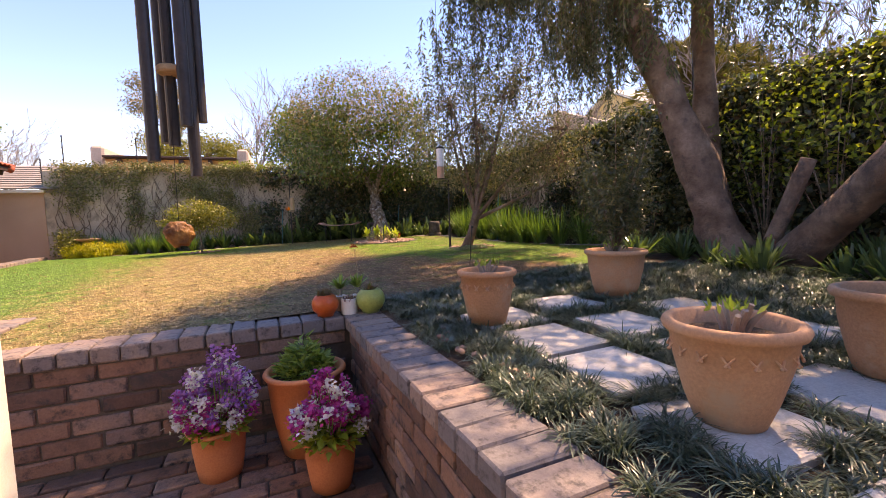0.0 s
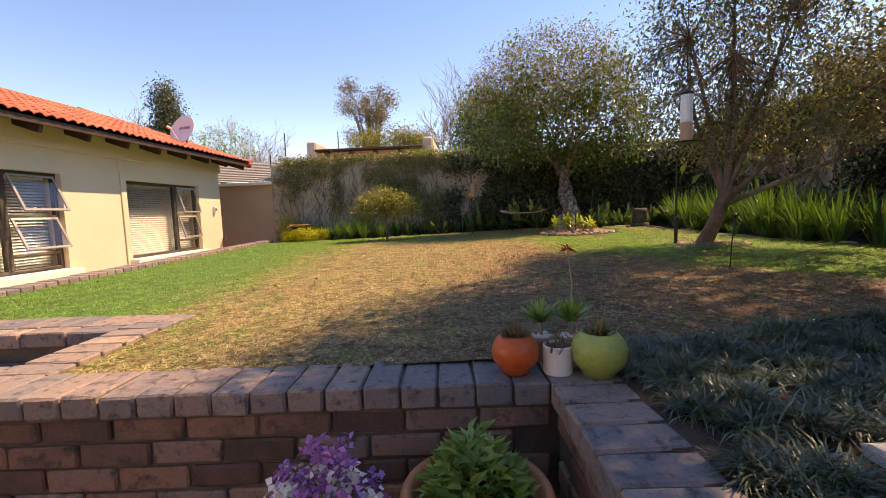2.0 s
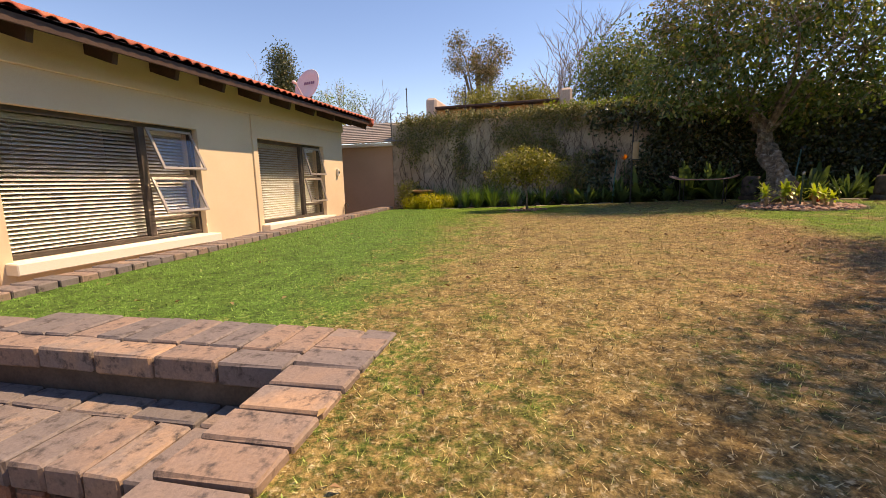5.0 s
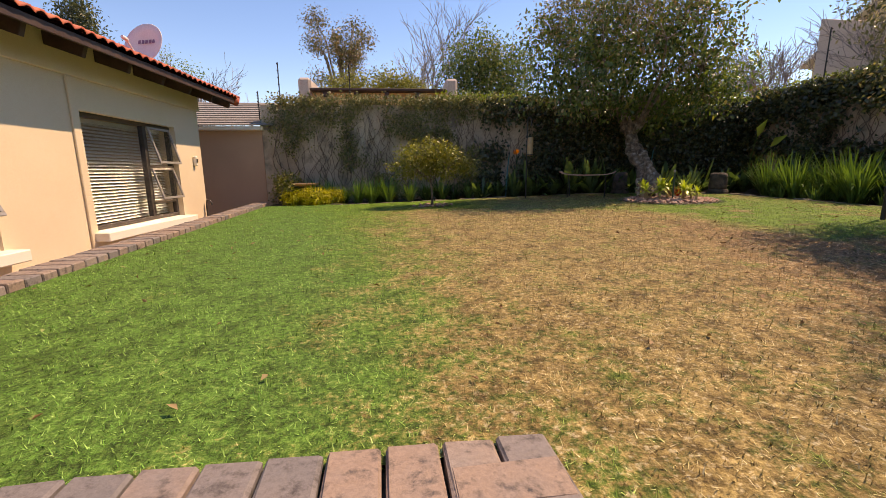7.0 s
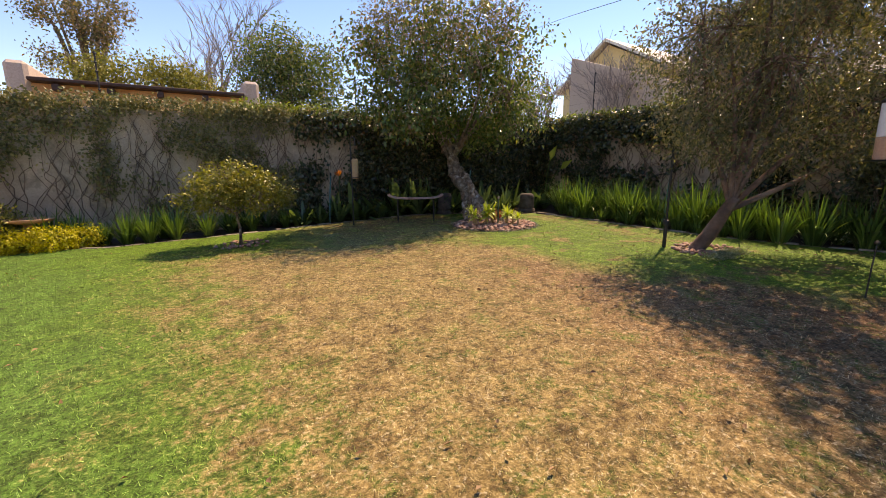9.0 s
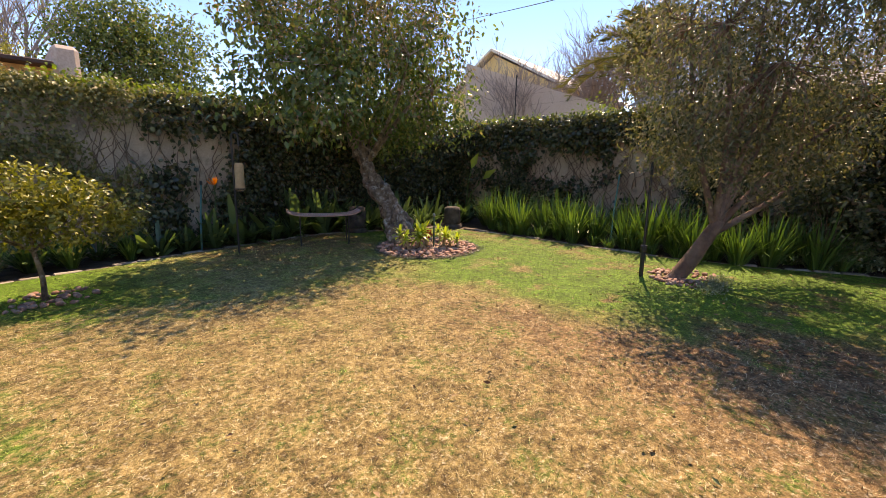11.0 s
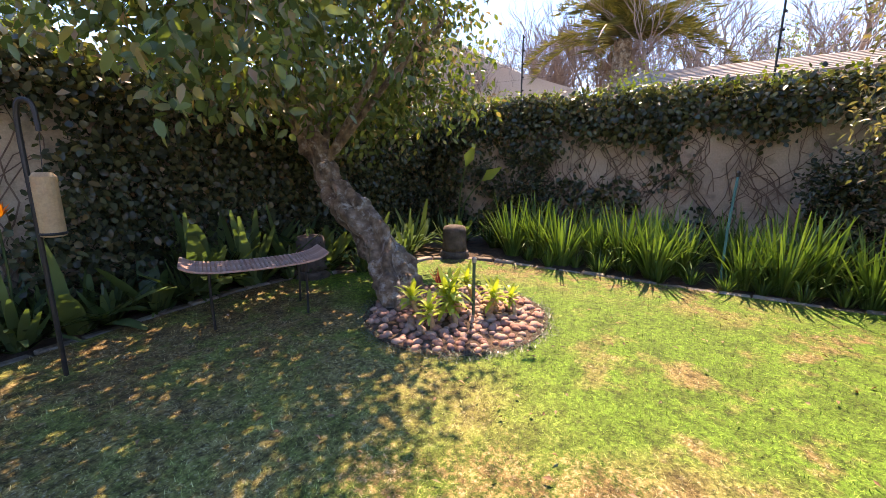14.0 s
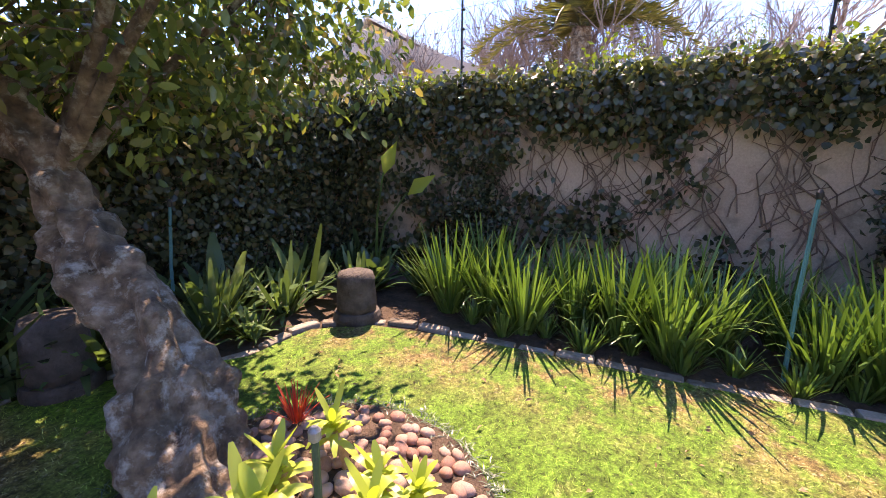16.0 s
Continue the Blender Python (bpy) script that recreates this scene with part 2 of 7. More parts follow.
BARK = rough_mat("grey_brown_bark", [(0.3, (0.07, 0.048, 0.034)), (0.5, (0.21, 0.145, 0.095)), (0.7, (0.4, 0.3, 0.21))], 12, 45, 0.95, 0.03, 1.0, ((0.52, 0.49, 0.42), 11))
RED_BARK = rough_mat("reddish_bark", [(0.3, (0.12, 0.07, 0.05)), (0.5, (0.22, 0.14, 0.105)), (0.7, (0.34, 0.235, 0.18))], 5, 30, 0.95, 0.02, 1.0, ((0.10, 0.075, 0.065), 7))
PALE_BARK = rough_mat("pale_twig", [(0.3, (0.26, 0.21, 0.18)), (0.7, (0.38, 0.32, 0.28))], 6, 40, 0.95)
COBBLE = rough_mat("river_cobble", [(0.0, (0.20, 0.10, 0.075)), (0.4, (0.36, 0.19, 0.14)), (0.75, (0.44, 0.29, 0.22)), (1.0, (0.24, 0.17, 0.15))], 8, 60, 0.75, 0.003, 0.4, None, "object")
VINE_BARK = rough_mat("brown_vine_stem", [(0.3, (0.10, 0.065, 0.045)), (0.7, (0.24, 0.17, 0.125))], 6, 40, 0.95)
BLACK_METAL = rough_mat("black_painted_metal", [(0.3, (0.012, 0.012, 0.013)), (0.7, (0.03, 0.03, 0.03))], 9, 90, 0.45, 0.001, 0.2)
GREEN_STEEL = rough_mat("blue_green_stake", [(0.3, (0.03, 0.16, 0.17)), (0.7, (0.05, 0.22, 0.23))], 9, 90, 0.5, 0.001, 0.2)
GREEN_PLASTIC = rough_mat("dark_green_plastic", [(0.3, (0.03, 0.07, 0.045)), (0.7, (0.05, 0.10, 0.065))], 9, 90, 0.5, 0.001, 0.2)
BRONZE = rough_mat("bronze_window_frame", [(0.3, (0.05, 0.04, 0.035)), (0.7, (0.085, 0.07, 0.06))], 9, 90, 0.4, 0.0005, 0.1)
PALE_SASH = rough_mat("grey_anodised_sash", [(0.3, (0.30, 0.27, 0.24)), (0.7, (0.36, 0.33, 0.30))], 9, 90, 0.4, 0.0005, 0.1, metal=0.3)
BLIND = rough_mat("white_blind_slat", [(0.3, (0.72, 0.70, 0.64)), (0.7, (0.78, 0.76, 0.70))], 3, 60, 0.55, 0.0005, 0.1)
DISH_WHITE = rough_mat("white_dish_enamel", [(0.3, (0.62, 0.60, 0.59)), (0.7, (0.70, 0.68, 0.66))], 3, 60, 0.5, 0.0005, 0.1)
INK = rough_mat("faded_purple_print", [(0.3, (0.20, 0.12, 0.2)), (0.7, (0.26, 0.16, 0.24))], 5, 60, 0.6)
CHIME_METAL = rough_mat("dark_bronze_tube", [(0.3, (0.035, 0.03, 0.028)), (0.7, (0.06, 0.05, 0.045))], 12, 90, 0.45, 0.0005, 0.2)
BURL = rough_mat("varnished_burl_wood", [(0.3, (0.07, 0.022, 0.008)), (0.5, (0.24, 0.09, 0.02)), (0.68, (0.45, 0.22, 0.06))], 26, 80, 0.4, 0.006, 0.9)
PALE_WOOD = rough_mat("pale_wood", [(0.3, (0.42, 0.27, 0.14)), (0.7, (0.52, 0.36, 0.2))], 12, 80, 0.6)
WICKER = rough_mat("weathered_slat_metal", [(0.3, (0.40, 0.22, 0.17)), (0.7, (0.60, 0.38, 0.31))], 9, 80, 0.85, 0.001, 0.3)
STUMP = rough_mat("charred_dark_stone", [(0.3, (0.045, 0.036, 0.033)), (0.7, (0.128, 0.105, 0.090))], 9, 45, 0.95, 0.015, 1.0)
GLAZE_ORANGE = rough_mat("orange_glaze", [(0.3, (0.66, 0.10, 0.025)), (0.7, (0.72, 0.135, 0.035))], 3, 60, 0.28, 0.0005, 0.1)
GLAZE_GREEN = rough_mat("lime_glaze", [(0.3, (0.33, 0.38, 0.085)), (0.7, (0.40, 0.44, 0.12))], 3, 60, 0.28, 0.0005, 0.1)
GLAZE_WHITE = rough_mat("white_glaze", [(0.3, (0.74, 0.70, 0.63)), (0.7, (0.8, 0.76, 0.70))], 3, 60, 0.35, 0.0005, 0.1)
ROPE = rough_mat("black_cord", [(0.3, (0.02, 0.02, 0.02)), (0.7, (0.04, 0.04, 0.04))], 20, 90, 0.9)
LAWN, BLADES = lawn_mat("lawn_ground", False), lawn_mat("lawn_blade", True)
LEAF_TREE = leaf_mat("olive_tree_leaf", [(0.0, (0.07, 0.11, 0.04)), (0.5, (0.135, 0.19, 0.065)), (0.85, (0.22, 0.28, 0.09)), (1.0, (0.36, 0.27, 0.13))], 0.26, 0.45, None)
LEAF_BRONZE = leaf_mat("bronze_tinged_leaf", [(0.0, (0.101, 0.101, 0.051)), (0.5, (0.194, 0.169, 0.076)), (1.0, (0.405, 0.236, 0.144))], 0.32, 0.4)
LEAF_GREY = leaf_mat("grey_green_leaf", [(0.0, (0.075, 0.085, 0.048)), (0.5, (0.16, 0.165, 0.095)), (1.0, (0.34, 0.27, 0.19))], 0.3, 0.45)
LEAF_DROOP = leaf_mat("drooping_needle_leaf", [(0.0, (0.05, 0.065, 0.03)), (0.5, (0.095, 0.115, 0.052)), (1.0, (0.20, 0.185, 0.10))], 0.34, 0.35)
LEAF_IVY = leaf_mat("dark_ivy_leaf", [(0.0, (0.04, 0.052, 0.034)), (0.5, (0.07, 0.088, 0.05)), (0.85, (0.125, 0.14, 0.065)), (1.0, (0.2, 0.14, 0.075))], 0.27, 0.25)
LEAF_CREEPER = leaf_mat("dry_creeper_leaf", [(0.0, (0.095, 0.105, 0.035)), (0.5, (0.185, 0.185, 0.068)), (1.0, (0.36, 0.30, 0.13))], 0.5, 0.25)
LEAF_BRIGHT = leaf_mat("bright_creeper_leaf", [(0.0, (0.11, 0.17, 0.02)), (0.5, (0.2, 0.28, 0.035)), (1.0, (0.36, 0.4, 0.08))], 0.38, 0.4)
LEAF_LEMON = leaf_mat("lemon_leaf", [(0.0, (0.13, 0.14, 0.025)), (0.5, (0.25, 0.24, 0.045)), (1.0, (0.40, 0.36, 0.09))], 0.4, 0.35)
LEAF_YELLOW = leaf_mat("yellow_shrub_leaf", [(0.0, (0.36, 0.34, 0.02)), (0.5, (0.52, 0.48, 0.03)), (1.0, (0.68, 0.60, 0.07))], 0.45, 0.4)
LEAF_AGAP = leaf_mat("strap_leaf", [(0.0, (0.055, 0.115, 0.03)), (0.5, (0.1, 0.2, 0.05)), (1.0, (0.19, 0.31, 0.085))], 0.3, 0.3)
LEAF_DARK = leaf_mat("dark_strap_leaf", [(0.0, (0.06, 0.105, 0.05)), (0.5, (0.095, 0.165, 0.07)), (1.0, (0.165, 0.25, 0.1))], 0.24, 0.35)
LEAF_MONDO = leaf_mat("mondo_grass_blade", [(0.0, (0.042, 0.066, 0.042)), (0.5, (0.075, 0.115, 0.078)), (1.0, (0.18, 0.235, 0.165))], 0.3, 0.2)
LEAF_BROM = leaf_mat("bromeliad_leaf", [(0.0, (0.24, 0.34, 0.035)), (0.5, (0.40, 0.50, 0.07)), (1.0, (0.58, 0.62, 0.16))], 0.35, 0.4)
LEAF_PALM = leaf_mat("palm_leaflet", [(0.0, (0.10, 0.11, 0.035)), (0.5, (0.17, 0.17, 0.06)), (1.0, (0.30, 0.26, 0.11))], 0.4, 0.3)
LEAF_HERB = leaf_mat("fresh_herb_leaf", [(0.0, (0.12, 0.22, 0.05)), (0.5, (0.24, 0.37, 0.08)), (1.0, (0.4, 0.52, 0.16))], 0.45, 0.35)
LEAF_GREY_LOW = leaf_mat("pale_ground_cover", [(0.0, (0.16, 0.22, 0.10)), (0.5, (0.28, 0.33, 0.19)), (1.0, (0.45, 0.48, 0.34))], 0.5, 0.3)
PETAL_WHITE = leaf_mat("white_petal", [(0.0, (0.72, 0.68, 0.72)), (1.0, (0.85, 0.82, 0.84))], 0.6, 0.3)
PETAL_PURPLE = leaf_mat("purple_petal", [(0.0, (0.30, 0.08, 0.40)), (1.0, (0.56, 0.26, 0.62))], 0.6, 0.3)
PETAL_PINK = leaf_mat("magenta_petal", [(0.0, (0.45, 0.02, 0.22)), (1.0, (0.72, 0.09, 0.42))], 0.6, 0.3)
PETAL_RED = leaf_mat("red_petal", [(0.0, (0.5, 0.03, 0.02)), (1.0, (0.7, 0.12, 0.06))], 0.6, 0.3)
PETAL_ORANGE = leaf_mat("orange_petal", [(0.0, (0.75, 0.16, 0.01)), (1.0, (0.85, 0.26, 0.02))], 0.6, 0.3)
SUCCULENT_RED = leaf_mat("reddish_succulent", [(0.0, (0.16, 0.07, 0.06)), (0.6, (0.32, 0.14, 0.12)), (1.0, (0.22, 0.24, 0.10))], 0.5, 0.15)
CACTUS = leaf_mat("cactus_spine", [(0.0, (0.20, 0.10, 0.05)), (0.6, (0.32, 0.2, 0.11)), (1.0, (0.2, 0.26, 0.08))], 0.7, 0.1)

glass, glass_nodes, glass_links, glass_b = material("window_glass", 0.02)
glass_b.inputs["Base Color"].default_value = (0.9, 0.95, 0.97, 1)
glass_b.inputs["Transmission Weight"].default_value = 1.0
glass_b.inputs["IOR"].default_value = 1.45


# ---- building helpers ----
def thing(name, m, label, category, group="", kind=""):
    ob = new(name)
    ob.empty_display_size = 0.1
    ob.matrix_basis = m
    return tagged(ob, label, category, group, kind)


def mesh_of(bm, name, mat, smooth=False):
    me = bpy.data.meshes.new(name)
    bm.to_mesh(me)
    bm.free()
    me.materials.append(mat)
    if smooth:
        me.shade_smooth()
    return me


def part(name, bm, mat, parent=None, label="", smooth=False, m=None):
    me = mesh_of(bm, name, mat, smooth) if isinstance(bm, bmesh.types.BMesh) else bm
    ob = new(name, me)
    ob.parent = parent
    if m is not None:
        ob.matrix_basis = m
    return tagged(ob, label)


def box(bm, x0, x1, y0, y1, z0, z1, bevel=0.0):
    r = bmesh.ops.create_cube(bm, size=1)
    vs = r["verts"]
    for v in vs:
        v.co = Vector((x0 + (v.co.x + 0.5) * (x1 - x0), y0 + (v.co.y + 0.5) * (y1 - y0), z0 + (v.co.z + 0.5) * (z1 - z0)))
    if bevel:
        es = list({e for v in vs for e in v.link_edges})
        bmesh.ops.bevel(bm, geom=es, offset=bevel, segments=1, affect="EDGES")
    return bm


def boxed(*a, bevel=0.0):
    return box(bmesh.new(), *a, bevel)


def limb(bm, pts, radii, sides=8, knobbly=0.0, cap=True):
    """A tapering round tube through pts."""
    pts = [Vector(p) for p in pts]
    rings = []
    for i, (p, r) in enumerate(zip(pts, radii)):
        d = (pts[min(i + 1, len(pts) - 1)] - pts[max(i - 1, 0)]).normalized()
        a = d.orthogonal().normalized() if i == 0 else (rings_a - d * rings_a.dot(d)).normalized()
        rings_a = a
        b = d.cross(a)
        ring = []
        for k in range(sides):
            w = 2 * math.pi * k / sides
            rr = r * (1 + (knobbly * (noise.noise(p * 3 + Vector((math.cos(w), math.sin(w), 0)) * 1.7)) if knobbly else 0))
            ring.append(bm.verts.new(p + (a * math.cos(w) + b * math.sin(w)) * rr))
        rings.append(ring)
    for r0, r1 in zip(rings, rings[1:]):
        for k in range(sides):
            bm.faces.new((r0[k], r0[(k + 1) % sides], r1[(k + 1) % sides], r1[k]))
    if cap:
        bm.faces.new(rings[0][::-1])
        bm.faces.new(rings[-1])
    return bm


def spline(pts, n):
    """n points on a smooth curve through pts."""
    pts = [Vector(p) for p in pts]
    q = [pts[0] * 2 - pts[1], *pts, pts[-1] * 2 - pts[-2]]
    out = []
    for k in range(n):
        u = k / (n - 1) * (len(pts) - 1)
        i = min(int(u), len(pts) - 2)
        f = u - i
        a, b, c, d = q[i:i + 4]
        out.append(0.5 * (2 * b + (c - a) * f + (2 * a - 5 * b + 4 * c - d) * f * f + (3 * b - a - 3 * c + d) * f ** 3))
    return out


def lathe(profile, sides=28, wobble=0.0):
    """A turned body from (radius, height) pairs."""
    bm = bmesh.new()
    rings = []
    for r, z in profile:
        rings.append([bm.verts.new((r * math.cos(2 * math.pi * k / sides), r * math.sin(2 * math.pi * k / sides), z)) for k in range(sides)])
    for r0, r1 in zip(rings, rings[1:]):
        for k in range(sides):
            bm.faces.new((r0[k], r0[(k + 1) % sides], r1[(k + 1) % sides], r1[k]))
    bm.faces.new(rings[0][::-1])
    bm.faces.new(rings[-1])
    bmesh.ops.recalc_face_normals(bm, faces=bm.faces)
    return bm


def raw_mesh(name, verts, tris, mat, smooth=False):
    me = bpy.data.meshes.new(name)
    me.vertices.add(len(verts))
    me.vertices.foreach_set("co", np.asarray(verts, np.float32).ravel())
    n = len(tris)
    me.loops.add(n * 3)
    me.loops.foreach_set("vertex_index", np.asarray(tris, np.int32).ravel())
    me.polygons.add(n)
    me.polygons.foreach_set("loop_start", np.arange(n, dtype=np.int32) * 3)
    if smooth:
        me.polygons.foreach_set("use_smooth", np.ones(n, bool))
    me.materials.append(mat)
    me.update()
    return me


def unit(v):
    return v / np.maximum(np.linalg.norm(v, axis=1, keepdims=True), 1e-6)


def leaf_mesh(name, P, D, N, L, W, mat, fold=0.25):
    """Folded pointed leaves: base P, direction D, upper side N, length L, width W."""
    n = len(P)
    D = unit(D)
    S = unit(np.cross(D, N))
    U = np.cross(S, D)
    L, W = np.broadcast_to(L, n)[:, None], np.broadcast_to(W, n)[:, None]
    mid = P + D * L * 0.45
    V = np.stack([P, mid + S * W * 0.5 + U * W * fold, P + D * L - U * L * 0.08, mid - S * W * 0.5 + U * W * fold], 1).reshape(-1, 3)
    k = np.arange(n)[:, None] * 4
    T = np.concatenate([k + [[0, 1, 2]], k + [[0, 2, 3]]], 1).reshape(-1, 3)
    return raw_mesh(name, V, T, mat)


def oval_mesh(name, P, D, N, L, W, mat, fold=0.22):
    """Oval folded leaves with a short tip, of the same measures."""
    n = len(P)
    D = unit(D)
    S = unit(np.cross(D, N))
    U = np.cross(S, D)
    L, W = np.broadcast_to(L, n)[:, None], np.broadcast_to(W, n)[:, None]
    rows = [P]
    for f, w in ((0.28, 0.46), (0.68, 0.4)):
        c = P + D * L * f - U * L * 0.1 * f * f
        rows += [c + S * W * w + U * W * fold * w, c, c - S * W * w + U * W * fold * w]
    rows.append(P + D * L - U * L * 0.12)
    V = np.stack(rows, 1).reshape(-1, 3)
    k = np.arange(n)[:, None] * 8
    T = np.concatenate([k + [f] for f in ((0, 1, 2), (0, 2, 3), (1, 4, 5), (1, 5, 2), (2, 5, 6), (2, 6, 3), (4, 7, 5), (5, 7, 6))], 1).reshape(-1, 3)
    return raw_mesh(name, V, T, mat)


def blade_mesh(name, P, D, L, W, droop, mat, seg=4, up=0.0):
    """Arching strap leaves from P along D; droop bends the tips down."""
    n = len(P)
    D = unit(D)
    L, W, droop = (np.broadcast_to(v, n)[:, None] for v in (L, W, droop))
    S = unit(np.cross(D, np.array([[0, 0, 1.0]]) + 1e-3))
    rows = []
    for i in range(seg + 1):
        f = i / seg
        c = P + D * L * f - np.array([[0, 0, 1.0]]) * droop * L * f * f
        w = W * (0.72 + 0.45 * f) * (1 - f ** 3.5) ** 0.8 if i < seg else W * (0.06 if seg < 5 else 0.28)
        rows += [c - S * w * 0.5, c + S * w * 0.5]
    V = np.stack(rows, 1).reshape(-1, 3)
    k = np.arange(n)[:, None] * (2 * seg + 2)
    T = np.concatenate([q for i in range(seg) for q in (k + [[2 * i, 2 * i + 1, 2 * i + 3]], k + [[2 * i, 2 * i + 3, 2 * i + 2]])], 1).reshape(-1, 3)
    return raw_mesh(name, V, T, mat)


RNG = np.random.default_rng(7)


def rand_dirs(n, rng=RNG):
    return unit(rng.normal(size=(n, 3)))


def crown_points(blobs, clusters, each, spread, hollow=0.55, rng=RNG):
    """Leaf places in twiggy clusters that sit mostly near the outside of some blobs, and the way outwards of each."""
    vol = np.array([b[1][0] * b[1][1] * b[1][2] for b in blobs]) ** 0.7
    pick = rng.choice(len(blobs), clusters, p=vol / vol.sum())
    c = np.array([b[0] for b in blobs])[pick]
    r = np.array([b[1] for b in blobs])[pick]
    d = rand_dirs(clusters, rng)
    rad = hollow + (1.08 - hollow) * rng.random((clusters, 1)) ** 0.6
    centre = c + d * r * rad
    P = np.repeat(centre, each, 0) + rng.normal(size=(clusters * each, 3)) * spread
    return P, np.repeat(unit(d * r), each, 0), centre


def in_poly(x, y, poly):
    inside = np.zeros(len(x), bool)
    for (x0, y0), (x1, y1) in zip(poly, poly[1:] + poly[:1]):
        cross = ((y0 > y) != (y1 > y)) & (x < (x1 - x0) * (y - y0) / ((y1 - y0) or 1e-9) + x0)
        inside ^= cross
    return inside


def g(x, y):
    """Height of the garden, which rises gently away from the house."""
    return 0.60 + 0.022 * (x + 1.5) + 0.012 * (y - 3)


def flat(name, poly, lift, mat, label, kind="structure", category="", depth=0.0):
    bm = bmesh.new()
    vs = [bm.verts.new((x, y, g(x, y) + lift)) for x, y in poly]
    f = bm.faces.new(vs)
    bmesh.ops.recalc_face_normals(bm, faces=[f])
    if f.normal.z < 0:
        f.normal_flip()
    ob = part(name, bm, mat)
    return tagged(ob, label, category, kind=kind)


# ---- large structure ----
ground = new("ground", mesh_of(boxed(-400, 400, -400, 400, -0.4, -0.06), "ground", SOIL))
tagged(ground, "bare brown earth that runs out to the horizon", "ground", kind="structure")
LAWN_EDGE = [(-4.36, 10.62), (-4.06, 5.4), (-3.98, 3.74), (-1.54, 3.88), (-1.52, 2.93), (0.48, 3.04), (1.4, 3.3), (2.7, 3.62), (4.45, 4.1), (4.25, 5.0), (3.95, 5.7), (3.7, 6.6),
             (3.63, 8.6), (3.6, 9.15), (3.5, 9.8), (3.25, 10.1), (2.8, 10.15), (2.35, 10.52), (2.0, 10.74), (1.6, 10.82), (0.65, 10.79), (-0.3, 10.69), (-1.0, 10.55), (-2.0, 10.46), (-2.9, 10.4), (-3.3, 10.55)]
flat("garden_bed_soil", [(-4.4, 11.5), (-4.2, 3.93), (-1.56, 3.85), (-1.54, 2.9), (0.6, 3.0), (0.8, -4), (5.4, -4), (5.4, 11.5)], -0.02, SOIL, "dark damp garden soil under the planting beds", category="soil")
flat("lawn", LAWN_EDGE, 0.0, LAWN, "patchy lawn, green by the house, straw and bare brown in the middle", category="lawn")

# turf blades, denser towards the stretch that is walked
rng = np.random.default_rng(3)
n = 600000
bx, by = rng.uniform(-4.4, 4.5, n), rng.uniform(3.0, 10.85, n)
keep = in_poly(bx, by, LAWN_EDGE)
bx, by = bx[keep], by[keep]
P = np.stack([bx, by, g(bx, by) - 0.002], 1)
D = np.stack([rng.normal(0, 0.9, len(bx)), rng.normal(0, 0.9, len(bx)), rng.uniform(0.25, 1.0, len(bx))], 1)
turf = new("turf", blade_mesh("turf", P, D, rng.uniform(0.012, 0.034, len(bx)), rng.uniform(0.003, 0.0065, len(bx)), 0.3, BLADES, 1))
tagged(turf, "short coarse turf, green in places and dried to straw in others", "grass", kind="stuff")

# boundary walls
wall_north = new("wall_north", mesh_of(boxed(-4.55, 5.35, 11.34, 11.56, -0.05, 2.46, bevel=0.01), "wall_north", WALL_PLASTER))
tagged(wall_north, "weathered beige plastered boundary wall under dry creeper", "wall", kind="structure")
wall_east = new("wall_east", mesh_of(boxed(5.1, 5.34, -4.2, 11.33, -0.05, 2.5, bevel=0.01), "wall_east", WALL_PLASTER))
tagged(wall_east, "weathered beige plastered boundary wall overgrown with ivy", "wall", kind="structure")
wall_south = new("wall_south", mesh_of(boxed(-7.5, 5.5, -4.5, -4.25, -0.05, 2.8), "wall_south", PLASTER))
tagged(wall_south, "cream plastered house wall behind the patio", "wall", kind="structure")

# ---- house with its windows ----
HX, HT = -5.09, 0.24
WINDOWS = [(4.7, 6.61, 0.62), (7.62, 9.36, 0.62)]
WZ0, WZ1 = 0.625, 1.85


def wall_house():
    ob = thing("wall_west", Matrix(), "cream plastered wall of a single-storey house", "wall", kind="structure")
    cuts = [3.0, *[v for w in WINDOWS for v in w[:2]], 10.05]
    for a, b in zip(cuts[::2], cuts[1::2]):
        part("wall_panel", boxed(HX - HT, HX, a, b, -0.05, 2.49), PLASTER, ob)
    for a, b, _ in WINDOWS:
        part("wall_panel", boxed(HX - HT, HX, a, b, -0.05, WZ0 - 0.1), PLASTER, ob)
        part("wall_panel", boxed(HX - HT, HX, a, b, WZ1, 2.49), PLASTER, ob)
    part("plaster_band", boxed(HX, HX + 0.03, 3.0, 10.08, 2.16, 2.5, bevel=0.006), PLASTER, ob, "raised plaster band under the eaves")
    for a, b, _ in WINDOWS:
        part("plaster_surround", boxed(HX, HX + 0.022, a - 0.1, a - 0.002, 0.2, 2.157, bevel=0.005), PLASTER, ob)
    part("end_wall", boxed(-11, HX - HT, 9.81, 10.05, -0.05, 2.49), PLASTER, ob)
    part("back_wall", boxed(-11.2, -11, 3.0, 10.05, -0.05, 2.49), PLASTER, ob)
    part("inner_floor", boxed(-11, HX - HT, 3.0, 9.81, -0.05, 0.1), TAN_PLASTER, ob)
    part("near_wall", boxed(-11.2, HX - HT, 2.76, 3.0, -0.05, 2.49), PLASTER, ob)
    return ob


wall_house()
house_ceiling = new("ceiling", mesh_of(boxed(-11, HX - HT, 3.0, 9.81, 2.495, 2.53), "ceiling", WHITE_PLASTER))
tagged(house_ceiling, "plain white plaster ceiling inside the house", "ceiling", kind="structure")


